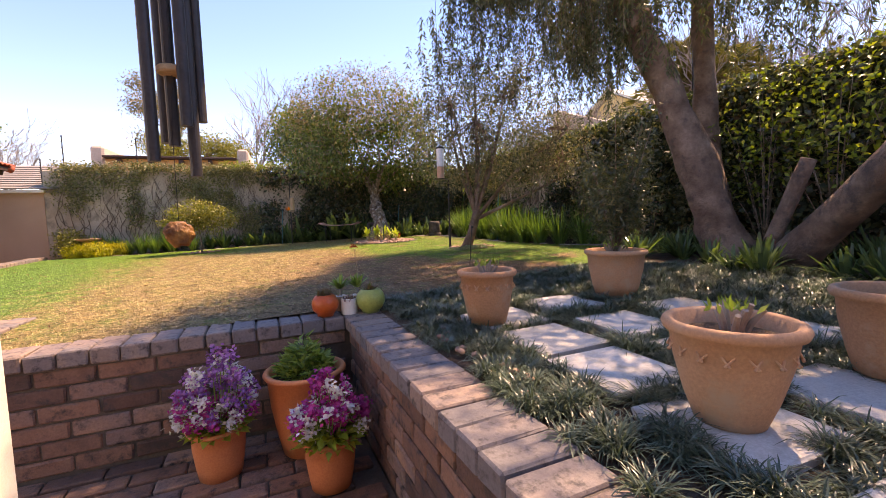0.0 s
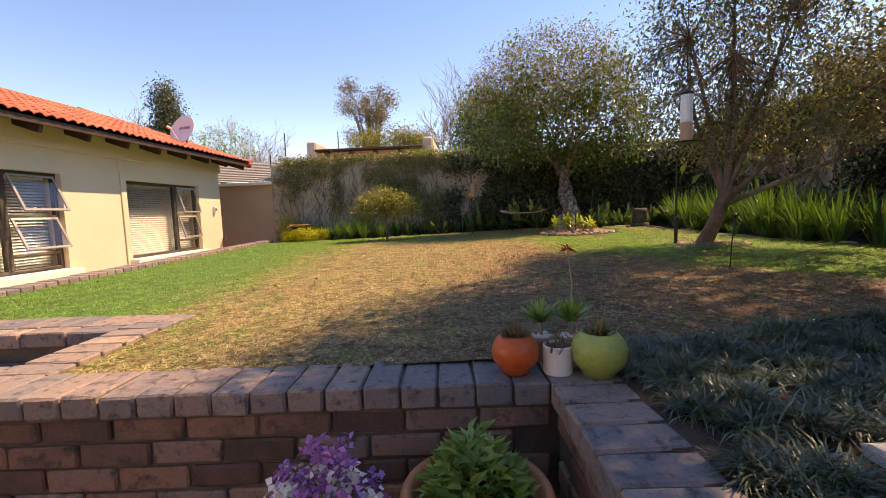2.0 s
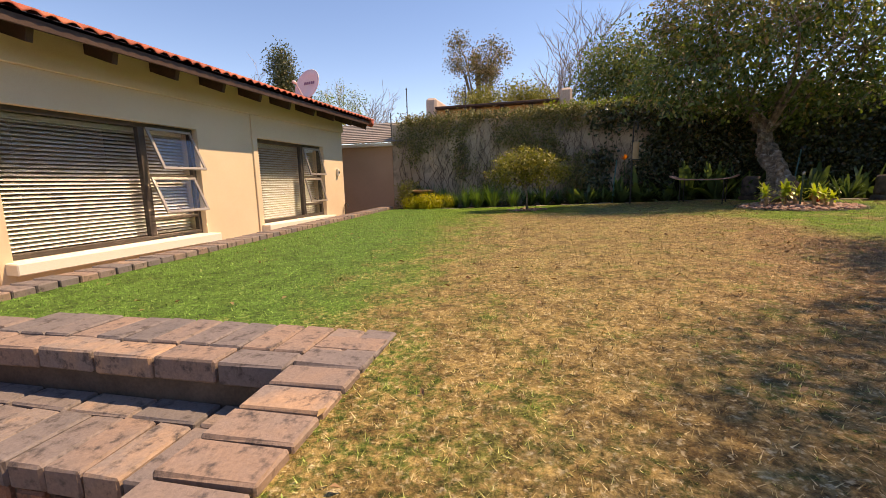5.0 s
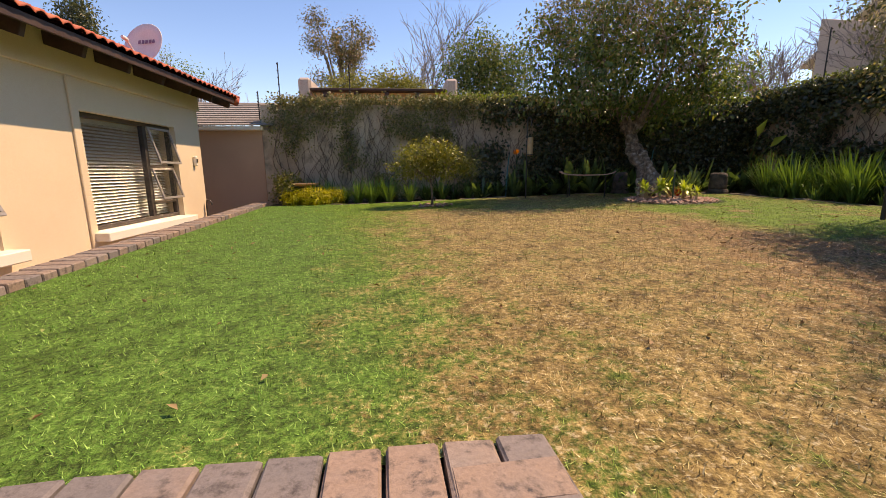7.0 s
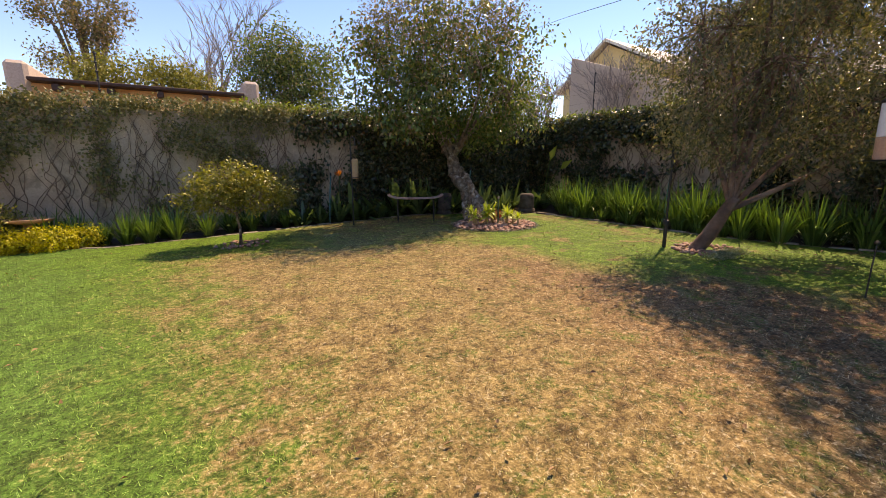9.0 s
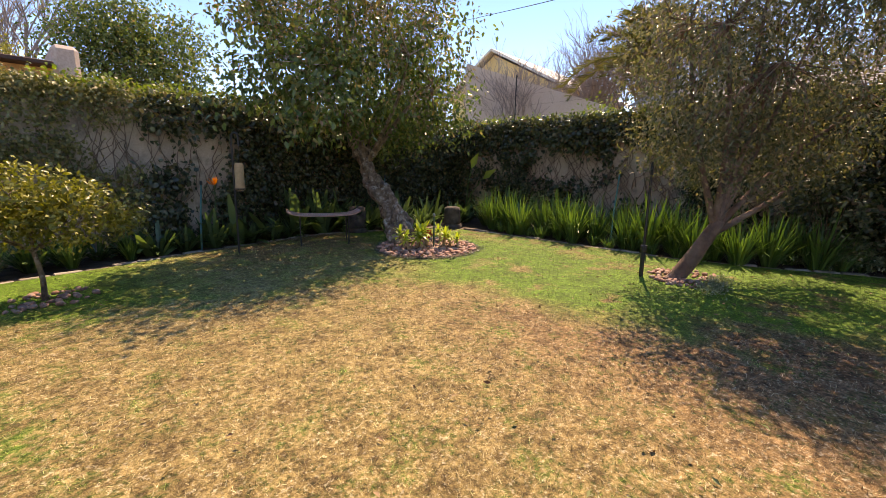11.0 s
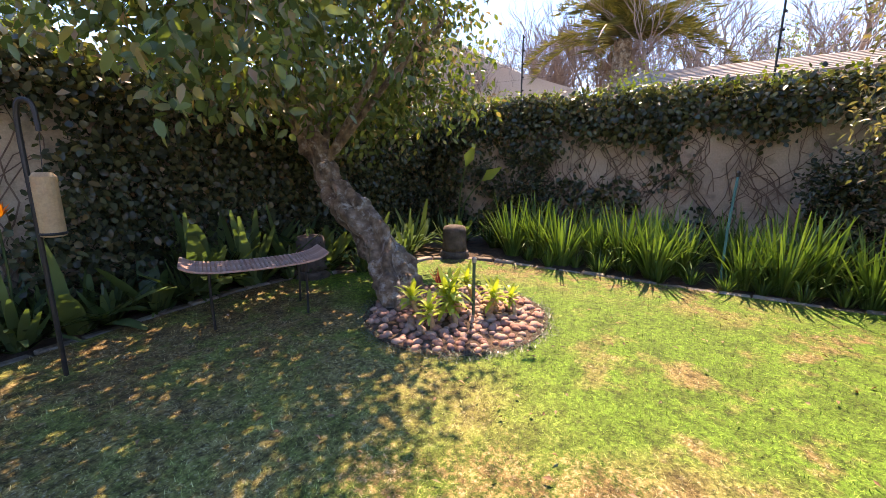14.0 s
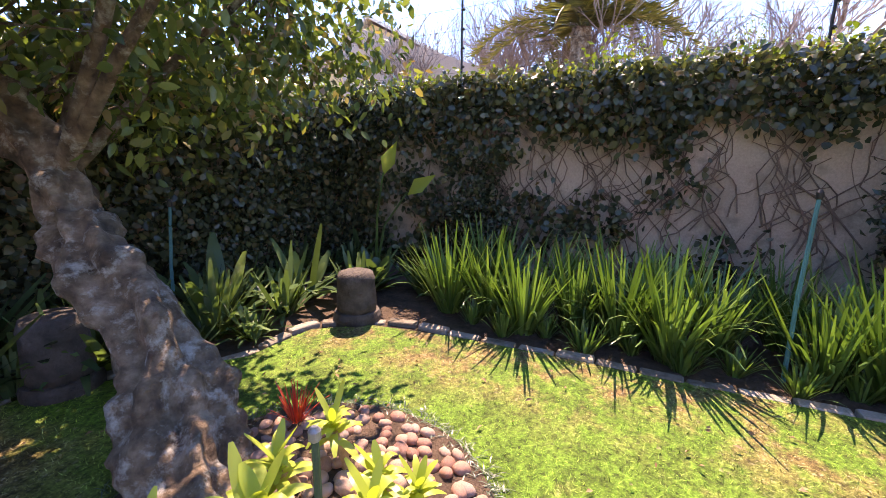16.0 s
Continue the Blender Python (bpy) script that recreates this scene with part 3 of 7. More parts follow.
def window(number, y0, y1, openness):
    """A fixed light beside two top-hung sashes that stand open, a sill, and a blind behind."""
    ob = thing(f"window_{number}", Matrix.Translation((HX - 0.1, y0, WZ0)), "bronze-framed window with lowered white venetian blind and two open top-hung sashes", "window", kind="structure")
    w, h, f = y1 - y0, WZ1 - WZ0, 0.045
    split = w * 0.665
    for nm, a in (("frame", (-0.03, 0.03, 0, w, 0, f)), ("frame", (-0.03, 0.03, 0, w, h - f, h)), ("frame", (-0.03, 0.03, 0, f, f, h - f)), ("frame", (-0.03, 0.03, w - f, w, f, h - f)),
                  ("mullion", (-0.03, 0.035, split - 0.035, split + 0.035, f, h - f)), ("transom", (-0.028, 0.028, split + 0.035, w - f, 0.2, 0.235)), ("transom", (-0.028, 0.028, split + 0.035, w - f, 0.66, 0.695))):
        part(nm, boxed(*a, bevel=0.004), BRONZE, ob)
    sill = part("window_sill", boxed(-0.08, 0.26, -0.06, w + 0.05, -0.1, -0.004, bevel=0.008), WHITE_PLASTER, ob, "pale plastered sloping sill")
    pane = part("pane", boxed(-0.004, 0.002, f, split - 0.035, f, h - f), glass, ob)
    pane.visible_shadow = False
    low = part("pane", boxed(-0.004, 0.002, split + 0.035, w - f, f, 0.2), glass, ob)
    low.visible_shadow = False
    for z0, z1 in ((0.24, 0.66), (0.70, h - f)):
        hinge = Matrix.Translation((0.03, split + 0.036, z1)) @ Matrix.Rotation(-openness, 4, "Y")
        sw, sh, q = w - f - split - 0.037, z1 - z0, 0.03
        bm = bmesh.new()
        for a in ((0, 0.022, 0, sw, -sh, -sh + q), (0, 0.022, 0, sw, -q, 0), (0, 0.022, 0, q, -sh + q, -q), (0, 0.022, sw - q, sw, -sh + q, -q)):
            box(bm, *a, 0.003)
        sash = part("sash", bm, PALE_SASH, ob, "grey sash propped open", m=hinge)
        p = part("pane", boxed(0.008, 0.013, q, sw - q, -sh + q, -q), glass, sash)
        p.visible_shadow = False
        part("stay", limb(bmesh.new(), [(0.01, sw * 0.5, -sh + 0.02), (-0.1, sw * 0.5, -sh + 0.1)], [0.005, 0.005], 6), BRONZE, sash)
    rail = part("blind_rail", boxed(-0.14, -0.09, f, w - f, h - 0.09, h - 0.045), BLIND, ob)
    slat = mesh_of(boxed(-0.021, 0.021, 0.04, w - 0.04, -0.0012, 0.0012), "blind_slat", BLIND)
    count = 30
    for k in range(count):
        s = part("blind_slat", slat, None, ob)
        s.matrix_basis = Matrix.Translation((-0.115, 0, 0.06 + k * (h - 0.16) / (count - 1))) @ Matrix.Rotation(radians(32), 4, "Y")
    for y in (0.25, split - 0.15, w - 0.2):
        part("blind_cord", boxed(-0.117, -0.113, y, y + 0.003, 0.05, h - 0.05), BLIND, ob)


window(1, *WINDOWS[0][:2], radians(24))
window(2, *WINDOWS[1][:2], radians(15))

# roof: rafters, battens under, tiles in courses
ROOF_PITCH = radians(19.5)
EAVE_X, EAVE_Z = -4.68, 2.41
up_x, up_z = -math.cos(ROOF_PITCH), math.sin(ROOF_PITCH)
roof = thing("roof", Matrix(), "red clay tile roof on dark timber rafters", "roof", kind="structure")
bm = bmesh.new()
for s in ((0.0, 0.02),):
    vs = [bm.verts.new((EAVE_X + up_x * a, y, EAVE_Z + up_z * a + b)) for a in (0, 4.2) for y in (2.6, 10.46) for b in (-0.03, 0.0)]
    for f in ((0, 1, 3, 2), (4, 6, 7, 5), (0, 2, 6, 4), (1, 5, 7, 3), (0, 4, 5, 1), (2, 3, 7, 6)):
        bm.faces.new([vs[i] for i in f])
bmesh.ops.recalc_face_normals(bm, faces=bm.faces)
part("underlay", bm, DARK_WOOD, roof)
rafter = boxed(-0.7, 0.0, -0.025, 0.025, -0.16, -0.032, bevel=0.004)
rafter_me = mesh_of(rafter, "rafter", DARK_WOOD)
y = 3.0
while y < 10.45:
    r = part("rafter", rafter_me, None, roof)
    r.matrix_basis = Matrix.Translation((EAVE_X - 0.02, y, EAVE_Z)) @ Matrix.Rotation(ROOF_PITCH, 4, "Y")
    y += 0.62
part("fascia", boxed(EAVE_X - 0.004, EAVE_X + 0.018, 2.6, 10.46, EAVE_Z - 0.07, EAVE_Z + 0.005, bevel=0.003), DARK_WOOD, roof)
bm = bmesh.new()
prof = []
TW, TL = 0.26, 0.34
for k in range(11):
    u = k / 10
    prof.append((u * (TW + 0.02), 0.032 * (0.5 - 0.5 * math.cos(u * 4 * math.pi)) ** 0.8))
low_ring, high_ring = [[bm.verts.new((a, yy, zz + lift)) for yy, zz in prof] for a, lift in ((0, 0.022), (-TL - 0.05, 0.002))]
under = [bm.verts.new((0, yy, zz + 0.006)) for yy, zz in prof]
for a in range(10):
    bm.faces.new((low_ring[a], low_ring[a + 1], high_ring[a + 1], high_ring[a]))
    bm.faces.new((under[a], under[a + 1], low_ring[a + 1], low_ring[a]))
bmesh.ops.recalc_face_normals(bm, faces=bm.faces)
tile_me = mesh_of(bm, "roof_tile", TILE, True)
for row in range(10):
    for col in range(31):
        m = Matrix.Translation((EAVE_X + 0.05 + up_x * row * TL, 2.55 + col * TW, EAVE_Z + 0.012 + up_z * row * TL + random.uniform(-0.003, 0.003))) @ Matrix.Rotation(ROOF_PITCH, 4, "Y")
        t = part("roof_tile", tile_me, None, roof)
        t.matrix_basis = m
# verge tiles along the gable end
verge_me = mesh_of(limb(bmesh.new(), [(0.04, 0, 0), (-0.36, 0, 0.012)], [0.07, 0.06], 8), "verge_tile", TILE, True)
for row in range(12):
    t = part("verge_tile", verge_me, None, roof)
    t.matrix_basis = Matrix.Translation((EAVE_X + up_x * row * TL, 10.55, EAVE_Z + up_z * row * TL - 0.02)) @ Matrix.Rotation(ROOF_PITCH, 4, "Y")

# satellite dish on the roof edge
dish = thing("satellite_dish", Matrix.Translation((-5.5, 9.7, 2.66)), "white satellite dish with faded purple lettering on the roof", "satellite dish")
bm = lathe([(0.0005, 0.0), (0.1, 0.006), (0.2, 0.026), (0.3, 0.062), (0.305, 0.056), (0.2, 0.018), (0.1, -0.004), (0.0005, -0.01)], 36)
tilt = Matrix.Translation((0, 0, 0.34)) @ Matrix.Rotation(radians(-14), 4, "Z") @ Matrix.Rotation(radians(72), 4, "X")
reflector = part("reflector", bm, DISH_WHITE, dish, "", True, tilt)
for k, (a, wd) in enumerate(((-0.13, 0.05), (-0.07, 0.045), (-0.015, 0.05), (0.045, 0.045), (0.1, 0.05))):
    part("printed_bar", boxed(a, a + wd * 0.8, 0.03, 0.085, 0.014, 0.0165), INK, reflector)
part("feed_arm", limb(bmesh.new(), [(0, -0.28, 0.05), (0, -0.1, 0.3)], [0.01, 0.01], 6), DISH_WHITE, dish, m=tilt)
part("feed_horn", lathe([(0.02, 0), (0.026, 0.03), (0.026, 0.07), (0.02, 0.09)], 14), DISH_WHITE, dish, m=tilt @ Matrix.Translation((0, -0.1, 0.28)))
part("mast", limb(bmesh.new(), [(0, 0.04, -0.35), (0, 0.04, 0.34)], [0.02, 0.02], 8), BRONZE, dish)
# wall fittings by the corner of the house
lamp = thing("wall_light", Matrix.Translation((HX, 9.8, 1.4)), "small pale plastic sensor box on the house wall", "sensor")
part("housing", boxed(0, 0.05, -0.03, 0.03, -0.07, 0.07, bevel=0.01), WHITE_PLASTER, lamp)
part("lens_cap", boxed(0.05, 0.058, -0.02, 0.02, -0.02, 0.03, bevel=0.003), BRONZE, lamp)
tap = thing("garden_tap", Matrix.Translation((HX, 9.98, 0.62)), "bent metal standpipe against the house wall", "tap")
part("pipe", limb(bmesh.new(), spline([(0.03, 0, -0.4), (0.03, 0, 0.1), (0.06, 0, 0.17), (0.1, 0, 0.15), (0.11, 0, 0.1)], 14), [0.012] * 14, 8), BRONZE, tap, smooth=True)
part("base_flange", lathe([(0.03, -0.42), (0.03, -0.40), (0.014, -0.395)], 12), BRONZE, tap, m=Matrix.Translation((0.03, 0, 0)))

path_strip = new("house_path", mesh_of(boxed(-5.085, -4.2, 2.9, 11.3, -0.05, 0.3), "house_path", PAVER))
tagged(path_strip, "sunken paved strip between the lawn kerb and the house", "path", kind="structure")

# outbuilding that closes the far corner
out = thing("outbuilding", Matrix(), "tan plastered outbuilding with a low grey tiled roof", "building")
part("wall", boxed(-9.5, -4.56, 11.36, 11.6, -0.05, 2.02), TAN_PLASTER, out)
part("gutter", boxed(-9.5, -4.5, 11.24, 11.355, 1.99, 2.06, bevel=0.01), WHITE_PLASTER, out)
course = mesh_of(boxed(-2.6, 2.6, 0, 0.2, 0, 0.022, bevel=0.004), "tile_course", GREY_TILE)
for k in range(11):
    c = part("tile_course", course, None, out)
    c.matrix_basis = Matrix.Translation((-6.9, 11.22 + k * 0.17, 2.07 + k * 0.062)) @ Matrix.Rotation(radians(14), 4, "X")
c = part("roof_deck", boxed(-9.5, -4.3, 11.3, 13.1, 2.0, 2.04), GREY_TILE, out)

# neighbour's low ochre building behind the wall
low_house = thing("neighbour_store", Matrix(), "low ochre plastered building with thin dark roof behind the wall", "building")
part("wall", boxed(-4.1, -0.75, 12.62, 15, 0.0, 2.9), OCHRE, low_house)
part("roof", boxed(-3.86, -0.98, 12.42, 15, 2.905, 2.96, bevel=0.01), DARK_WOOD, low_house)
for x in (-4.13, -0.98):
    part("parapet", boxed(x, x + 0.27, 12.56, 15, 0.0, 3.2, bevel=0.05), PINK_PLASTER, low_house)
end_me = mesh_of(boxed(-0.045, 0.045, -0.2, 0, -0.09, 0, bevel=0.005), "rafter_end", DARK_WOOD)
for x in (-3.55, -2.9, -2.25, -1.6):
    e = part("rafter_end", end_me, None, low_house)
    e.matrix_basis = Matrix.Translation((x, 12.62, 2.88))

# neighbour's house beyond the east wall
far_house = thing("neighbour_house", Matrix(), "pale beige and yellow plastered house beyond the east wall", "house")
bm = bmesh.new()
vs = [bm.verts.new(c) for c in ((12.5, 17.4, 0), (12.5, 11.2, 0), (12.5, 11.2, 3.95), (12.5, 17.4, 6.25), (12.9, 17.4, 0), (12.9, 11.2, 0), (12.9, 11.2, 3.95), (12.9, 17.4, 6.25))]
for f in ((0, 1, 2, 3), (4, 7, 6, 5), (3, 2, 6, 7), (0, 3, 7, 4), (1, 5, 6, 2), (0, 4, 5, 1)):
    bm.faces.new([vs[i] for i in f])
bmesh.ops.recalc_face_normals(bm, faces=bm.faces)
part("side_wall", bm, PINK_PLASTER, far_house)
bm = bmesh.new()
vs = [bm.verts.new((x, y, z)) for x in (20.0, 30.0) for y, z in ((25.0, 0), (25.0, 6.6), (21.6, 8.8), (17.4, 6.6), (17.4, 0))]
for f in ((0, 1, 2, 3, 4), (9, 8, 7, 6, 5), (0, 5, 6, 1), (4, 3, 8, 9)):
    bm.faces.new([vs[i] for i in f])
bmesh.ops.recalc_face_normals(bm, faces=bm.faces)
part("gable_wall", bm, YELLOW, far_house)
for y0, z0, y1, z1 in ((25.4, 6.5, 21.6, 8.95), (21.6, 8.95, 16.9, 6.45)):
    bm = bmesh.new()
    vs = [bm.verts.new((x, y, z + dz)) for x in (19.6, 30.4) for y, z in ((y0, z0), (y1, z1)) for dz in (0, 0.16)]
    for f in ((0, 1, 3, 2), (4, 6, 7, 5), (0, 4, 5, 1), (2, 3, 7, 6), (1, 5, 7, 3), (0, 2, 6, 4)):
        bm.faces.new([vs[i] for i in f])
    bmesh.ops.recalc_face_normals(bm, faces=bm.faces)
    part("roof_slope", bm, WHITE_PLASTER, far_house)
# slatted grey roof further along
shed = thing("neighbour_carport", Matrix(), "long low carport with a pale ribbed roof beyond the wall", "carport")
rib = mesh_of(boxed(0, 0.16, -5, 5, 0, 0.03, bevel=0.006), "roof_rib", GREY_TILE)
for k in range(9):
    r = part("roof_rib", rib, None, shed)
    r.matrix_basis = Matrix.Translation((10 + k * 0.2, 4.6, 3.5 + k * 0.065)) @ Matrix.Rotation(radians(-16), 4, "Y")
part("wall", boxed(10.3, 12, -0.4, 9.6, 0, 3.5), PINK_PLASTER, shed)

# ---- patio: walls, coping, steps (set a little askew to the house) ----
SKEW = Matrix.Translation((0.41, 2.84, 0)) @ Matrix.Rotation(radians(3.6), 4, "Z")
PITCH_B, BL, BW, BH, TOP = 0.125, 0.236, 0.116, 0.078, 0.625


def brick_mesh(name, lx, ly, lz, mat, seed):
    """A worn brick about its middle, with chipped arrises."""
    r = random.Random(seed)
    bm = boxed(-lx / 2, lx / 2, -ly / 2, ly / 2, -lz / 2, lz / 2, bevel=0.007)
    for v in bm.verts:
        v.co += Vector((r.uniform(-1, 1), r.uniform(-1, 1), r.uniform(-1, 1))) * 0.0022
    return mesh_of(bm, name, mat)


COPING = [brick_mesh("coping_brick", BW, BL, BH, PAVER, s) for s in range(4)]
FACE = [brick_mesh("brick", 0.234, 0.1, 0.076, BRICK, s) for s in range(4)]


def lay(parent, meshes, name, x, y, z, turn=0.0):
    ob = part(name, random.choice(meshes), None, parent)
    ob.matrix_basis = Matrix.Translation((x, y, z + random.uniform(-0.003, 0.003))) @ Matrix.Rotation(radians(turn + random.uniform(-0.8, 0.8)), 4, "Z") @ Matrix.Rotation(radians(random.uniform(-0.7, 0.7)), 4, "X")
    return ob


wall_patio_north = thing("wall_patio_north", SKEW, "low brown brick retaining wall with paver coping between patio and lawn", "retaining wall", kind="structure")
part("core", boxed(-1.98, 0.1, 0.035, 0.21, -0.05, TOP - 0.085), MORTAR, wall_patio_north)
part("mortar_bed", boxed(-2.1, 0.0, 0.02, 0.225, TOP - 0.09, TOP - 0.012), MORTAR, wall_patio_north)
for k in range(17):
    lay(wall_patio_north, COPING, "coping_brick", -0.062 - k * PITCH_B, 0.118, TOP - BH / 2)
for c in range(6):
    z = TOP - 0.082 - 0.045 - c * 0.088
    for k in range(9):
        x = -0.12 - k * 0.246 - (0.123 if c % 2 else 0)
        if x - 0.12 > -2.13:
            lay(wall_patio_north, FACE, "brick", x, 0.07, z)
wall_patio_east = thing("wall_patio_east", SKEW, "low brown brick retaining wall with paver coping beside the stepping stones", "retaining wall", kind="structure")
part("core", boxed(0.035, 0.21, -4.6, 0.1, -0.05, TOP - 0.085), MORTAR, wall_patio_east)
part("mortar_bed", boxed(0.02, 0.225, -4.6, 0.2, TOP - 0.09, TOP - 0.012), MORTAR, wall_patio_east)
for k in range(37):
    lay(wall_patio_east, COPING, "coping_brick", 0.118, 0.17 - k * PITCH_B, TOP - BH / 2, 90)
for c in range(6):
    z = TOP - 0.082 - 0.045 - c * 0.088
    for k in range(18):
        lay(wall_patio_east, FACE, "brick", 0.07, -0.12 - k * 0.246 - (0.123 if c % 2 else 0), z, 90)

steps = thing("steps", SKEW, "brick garden steps between paver-capped side walls", "steps", kind="structure")
XR, XL = -2.11, -3.5
for k in range(7):
    lay(steps, COPING, "coping_brick", -1.99, 0.30 + k * PITCH_B - 0.0, TOP - BH / 2, 90)
    lay(steps, COPING, "coping_brick", XL - 0.12, 0.30 + k * PITCH_B, TOP - BH / 2, 90)
for k in range(13):
    lay(steps, COPING, "coping_brick", -1.93 - k * PITCH_B, 1.075, TOP - BH / 2)
for k in range(6):
    lay(steps, COPING, "coping_brick", XR - 0.125 - k * 0.245, 0.89, TOP - BH / 2, 90)
for x0, x1 in ((XR + 0.015, -1.885), (XL - 0.235, XL - 0.015)):
    part("side_core", boxed(x0, x1, 0.05, 1.18, -0.05, TOP - 0.05), MORTAR, steps)
part("back_core", boxed(XL - 0.01, XR + 0.01, 0.86, 1.18, -0.05, TOP - 0.05), MORTAR, steps)
for i, (y0, y1, z) in enumerate(((0.5, 0.85, 0.465), (0.2, 0.5, 0.31), (-0.1, 0.2, 0.155))):
    part("tread_core", boxed(XL, XR, y0 + 0.02, y1 + 0.02, -0.05, z - 0.02), MORTAR, steps)
    for k in range(11):
        lay(steps, COPING, "coping_brick", XR - 0.07 - k * PITCH_B, y0 + 0.118, z - BH / 2)
        if y1 - y0 > 0.32 and k % 2 == 0:
            lay(steps, COPING, "coping_brick", XR - 0.13 - k * PITCH_B, y0 + 0.3, z - BH / 2, 90)
    for k in range(11):
        lay(steps, FACE, "brick", XR - 0.07 - k * PITCH_B, y0 + 0.12, z - 0.082 - 0.04, 90)
for k in range(11):
    lay(steps, FACE, "brick", XR - 0.07 - k * PITCH_B, 0.99, TOP - 0.125, 90)
for c in range(5):
    for k in range(4):
        lay(steps, FACE, "brick", XR + 0.02, 0.25 + k * 0.246 - (0.1 if c % 2 else 0), TOP - 0.125 - c * 0.088, 90)
        lay(steps, FACE, "brick", XL - 0.02, 0.25 + k * 0.246 - (0.1 if c % 2 else 0), TOP - 0.125 - c * 0.088, 90)

patio = thing("patio_floor", SKEW, "worn brown brick paving of the sunken patio", "paving", kind="structure")
part("bed", boxed(-6, 0.03, -7, 0.03, -0.08, -0.02), MORTAR, patio)
for r in range(16):
    for k in range(9):
        x, y = -0.12 - k * 0.244 - (0.12 if r % 2 else 0), -0.02 - r * PITCH_B
        lay(patio, [random.choice(FACE)], "brick", x, y, -0.038)
bm = bmesh.new()
for r in range(50):
    for k in range(26):
        x, y = -0.12 - k * 0.244 - (0.12 if r % 2 else 0), -0.02 - r * PITCH_B
        if (k >= 9 or r >= 16) and x > -5.8:
            vs = [bm.verts.new((x + a, y + b, -0.002 + random.uniform(-0.002, 0.002))) for a, b in ((-0.117, -0.057), (0.117, -0.057), (0.117, 0.057), (-0.117, 0.057))]
            lo = [bm.verts.new((v.co.x * 1.0, v.co.y, -0.03)) for v in vs]
            bm.faces.new(vs)
            for i in range(4):
                bm.faces.new((vs[i], lo[i], lo[(i + 1) % 4], vs[(i + 1) % 4]))
rest = rough_mat("paving_brick_rest", [(0.0, (0.10, 0.07, 0.06)), (0.5, (0.19, 0.13, 0.10)), (1.0, (0.28, 0.19, 0.145))], 9, 90, 0.85, 0.003, 0.6, None, "island")
tagged(part("brick_rest", bm, rest, patio), kind="stuff")

# lawn kerb of bricks along the house
kerb = thing("kerb", Matrix.Translation((-4.06, 5.4, 0)) @ Matrix.Rotation(radians(3.3), 4, "Z"), "brown brick kerb between lawn and house path", "kerb", kind="structure")
part("kerb_core", boxed(-0.22, -0.02, -1.6, 5.35, -0.05, 0.55), MORTAR, kerb)
for k in range(56):
    lay(kerb, COPING, "coping_brick", -0.118, -1.5 + k * PITCH_B, g(-4.2, 3.9 + k * PITCH_B) + 0.052 - BH / 2, 90)

# unseen veranda roof, cut back so sky lights the patio, its beam and pillar
veranda_roof = new("veranda_ceiling", mesh_of(boxed(-5.0, 0.6, -4.3, -0.6, 2.42, 2.5), "veranda_ceiling", WHITE_PLASTER))
tagged(veranda_roof, "white ceiling of the veranda over the patio", "ceiling", kind="structure")
part_beam = new("veranda_beam", mesh_of(boxed(-5.0, 0.55, 1.5, 1.7, 2.25, 2.415, bevel=0.006), "veranda_beam", DARK_WOOD))
tagged(part_beam, "dark timber beam along the veranda edge", "beam", kind="structure")
# rafters added to join the shortened, unseen roof to the beam
for x in (-4.2, -3.1, -2.0, -0.9, 0.2):
    rafter_ob = new("veranda_rafter", mesh_of(boxed(x - 0.03, x + 0.03, -0.595, 1.75, 2.42, 2.52, bevel=0.005), "veranda_rafter", DARK_WOOD))
    tagged(rafter_ob, "dark timber rafter from veranda roof to beam", "rafter", kind="structure")
pillar = thing("veranda_pillar", Matrix.Translation((-0.85, 1.84, 0)), "pale cream plastered square veranda pillar", "pillar", kind="structure")
part("shaft", boxed(-0.2, 0.14, -0.3, 0.05, 0, 2.24, bevel=0.006), WHITE_PLASTER, pillar)
part("plinth", boxed(-0.215, 0.155, -0.315, 0.065, 0, 0.08, bevel=0.006), WHITE_PLASTER, pillar)


# ---- stepping stones, pots ----
slab_me = []
for s in range(3):
    r = random.Random(s + 40)
    bm = boxed(-0.182, 0.182, -0.182, 0.182, -0.045, 0, bevel=0.008)
    for v in bm.verts:
        v.co += Vector((r.uniform(-1, 1), r.uniform(-1, 1), 0.4 * r.uniform(-1, 1))) * 0.005
    slab_me.append(mesh_of(bm, "stepping_stone", SLAB))
SLABS = [(1.2, y) for y in (0.56, 1.02, 1.45, 1.86, 2.27)] + [(1.68, y) for y in (0.55, 0.98, 1.43, 1.88, 2.39)] + [(2.2, y) for y in (0.9, 1.45, 1.96)]
for k, (x, y) in enumerate(SLABS):
    ob = new("stepping_stone", slab_me[k % 3])
    ob.matrix_basis = Matrix.Translation((x, y, g(x, y) + 0.008)) @ Matrix.Rotation(radians(3.6 + random.uniform(-2, 2)), 4, "Z")
    tagged(ob, "square pale concrete stepping stone set in mondo grass", "stepping stone", "stepping stones")


def twigs(parent, n, height, spread, radius, seed, z):
    r = random.Random(seed)
    for _ in range(n):
        a, s = r.uniform(0, 6.28), r.uniform(0.1, 1) * spread
        h = height * r.uniform(0.6, 1)
        c, d = math.cos(a) * s, math.sin(a) * s
        part("stem", limb(bmesh.new(), [(c * 0.5, d * 0.5, z), (c * 0.8, d * 0.8, z + h * 0.5), (c * 1.3, d * 1.3, z + h)], [radius, radius * 0.95, radius * 0.8], 7), PALE_BARK, parent, "pruned pale stem")


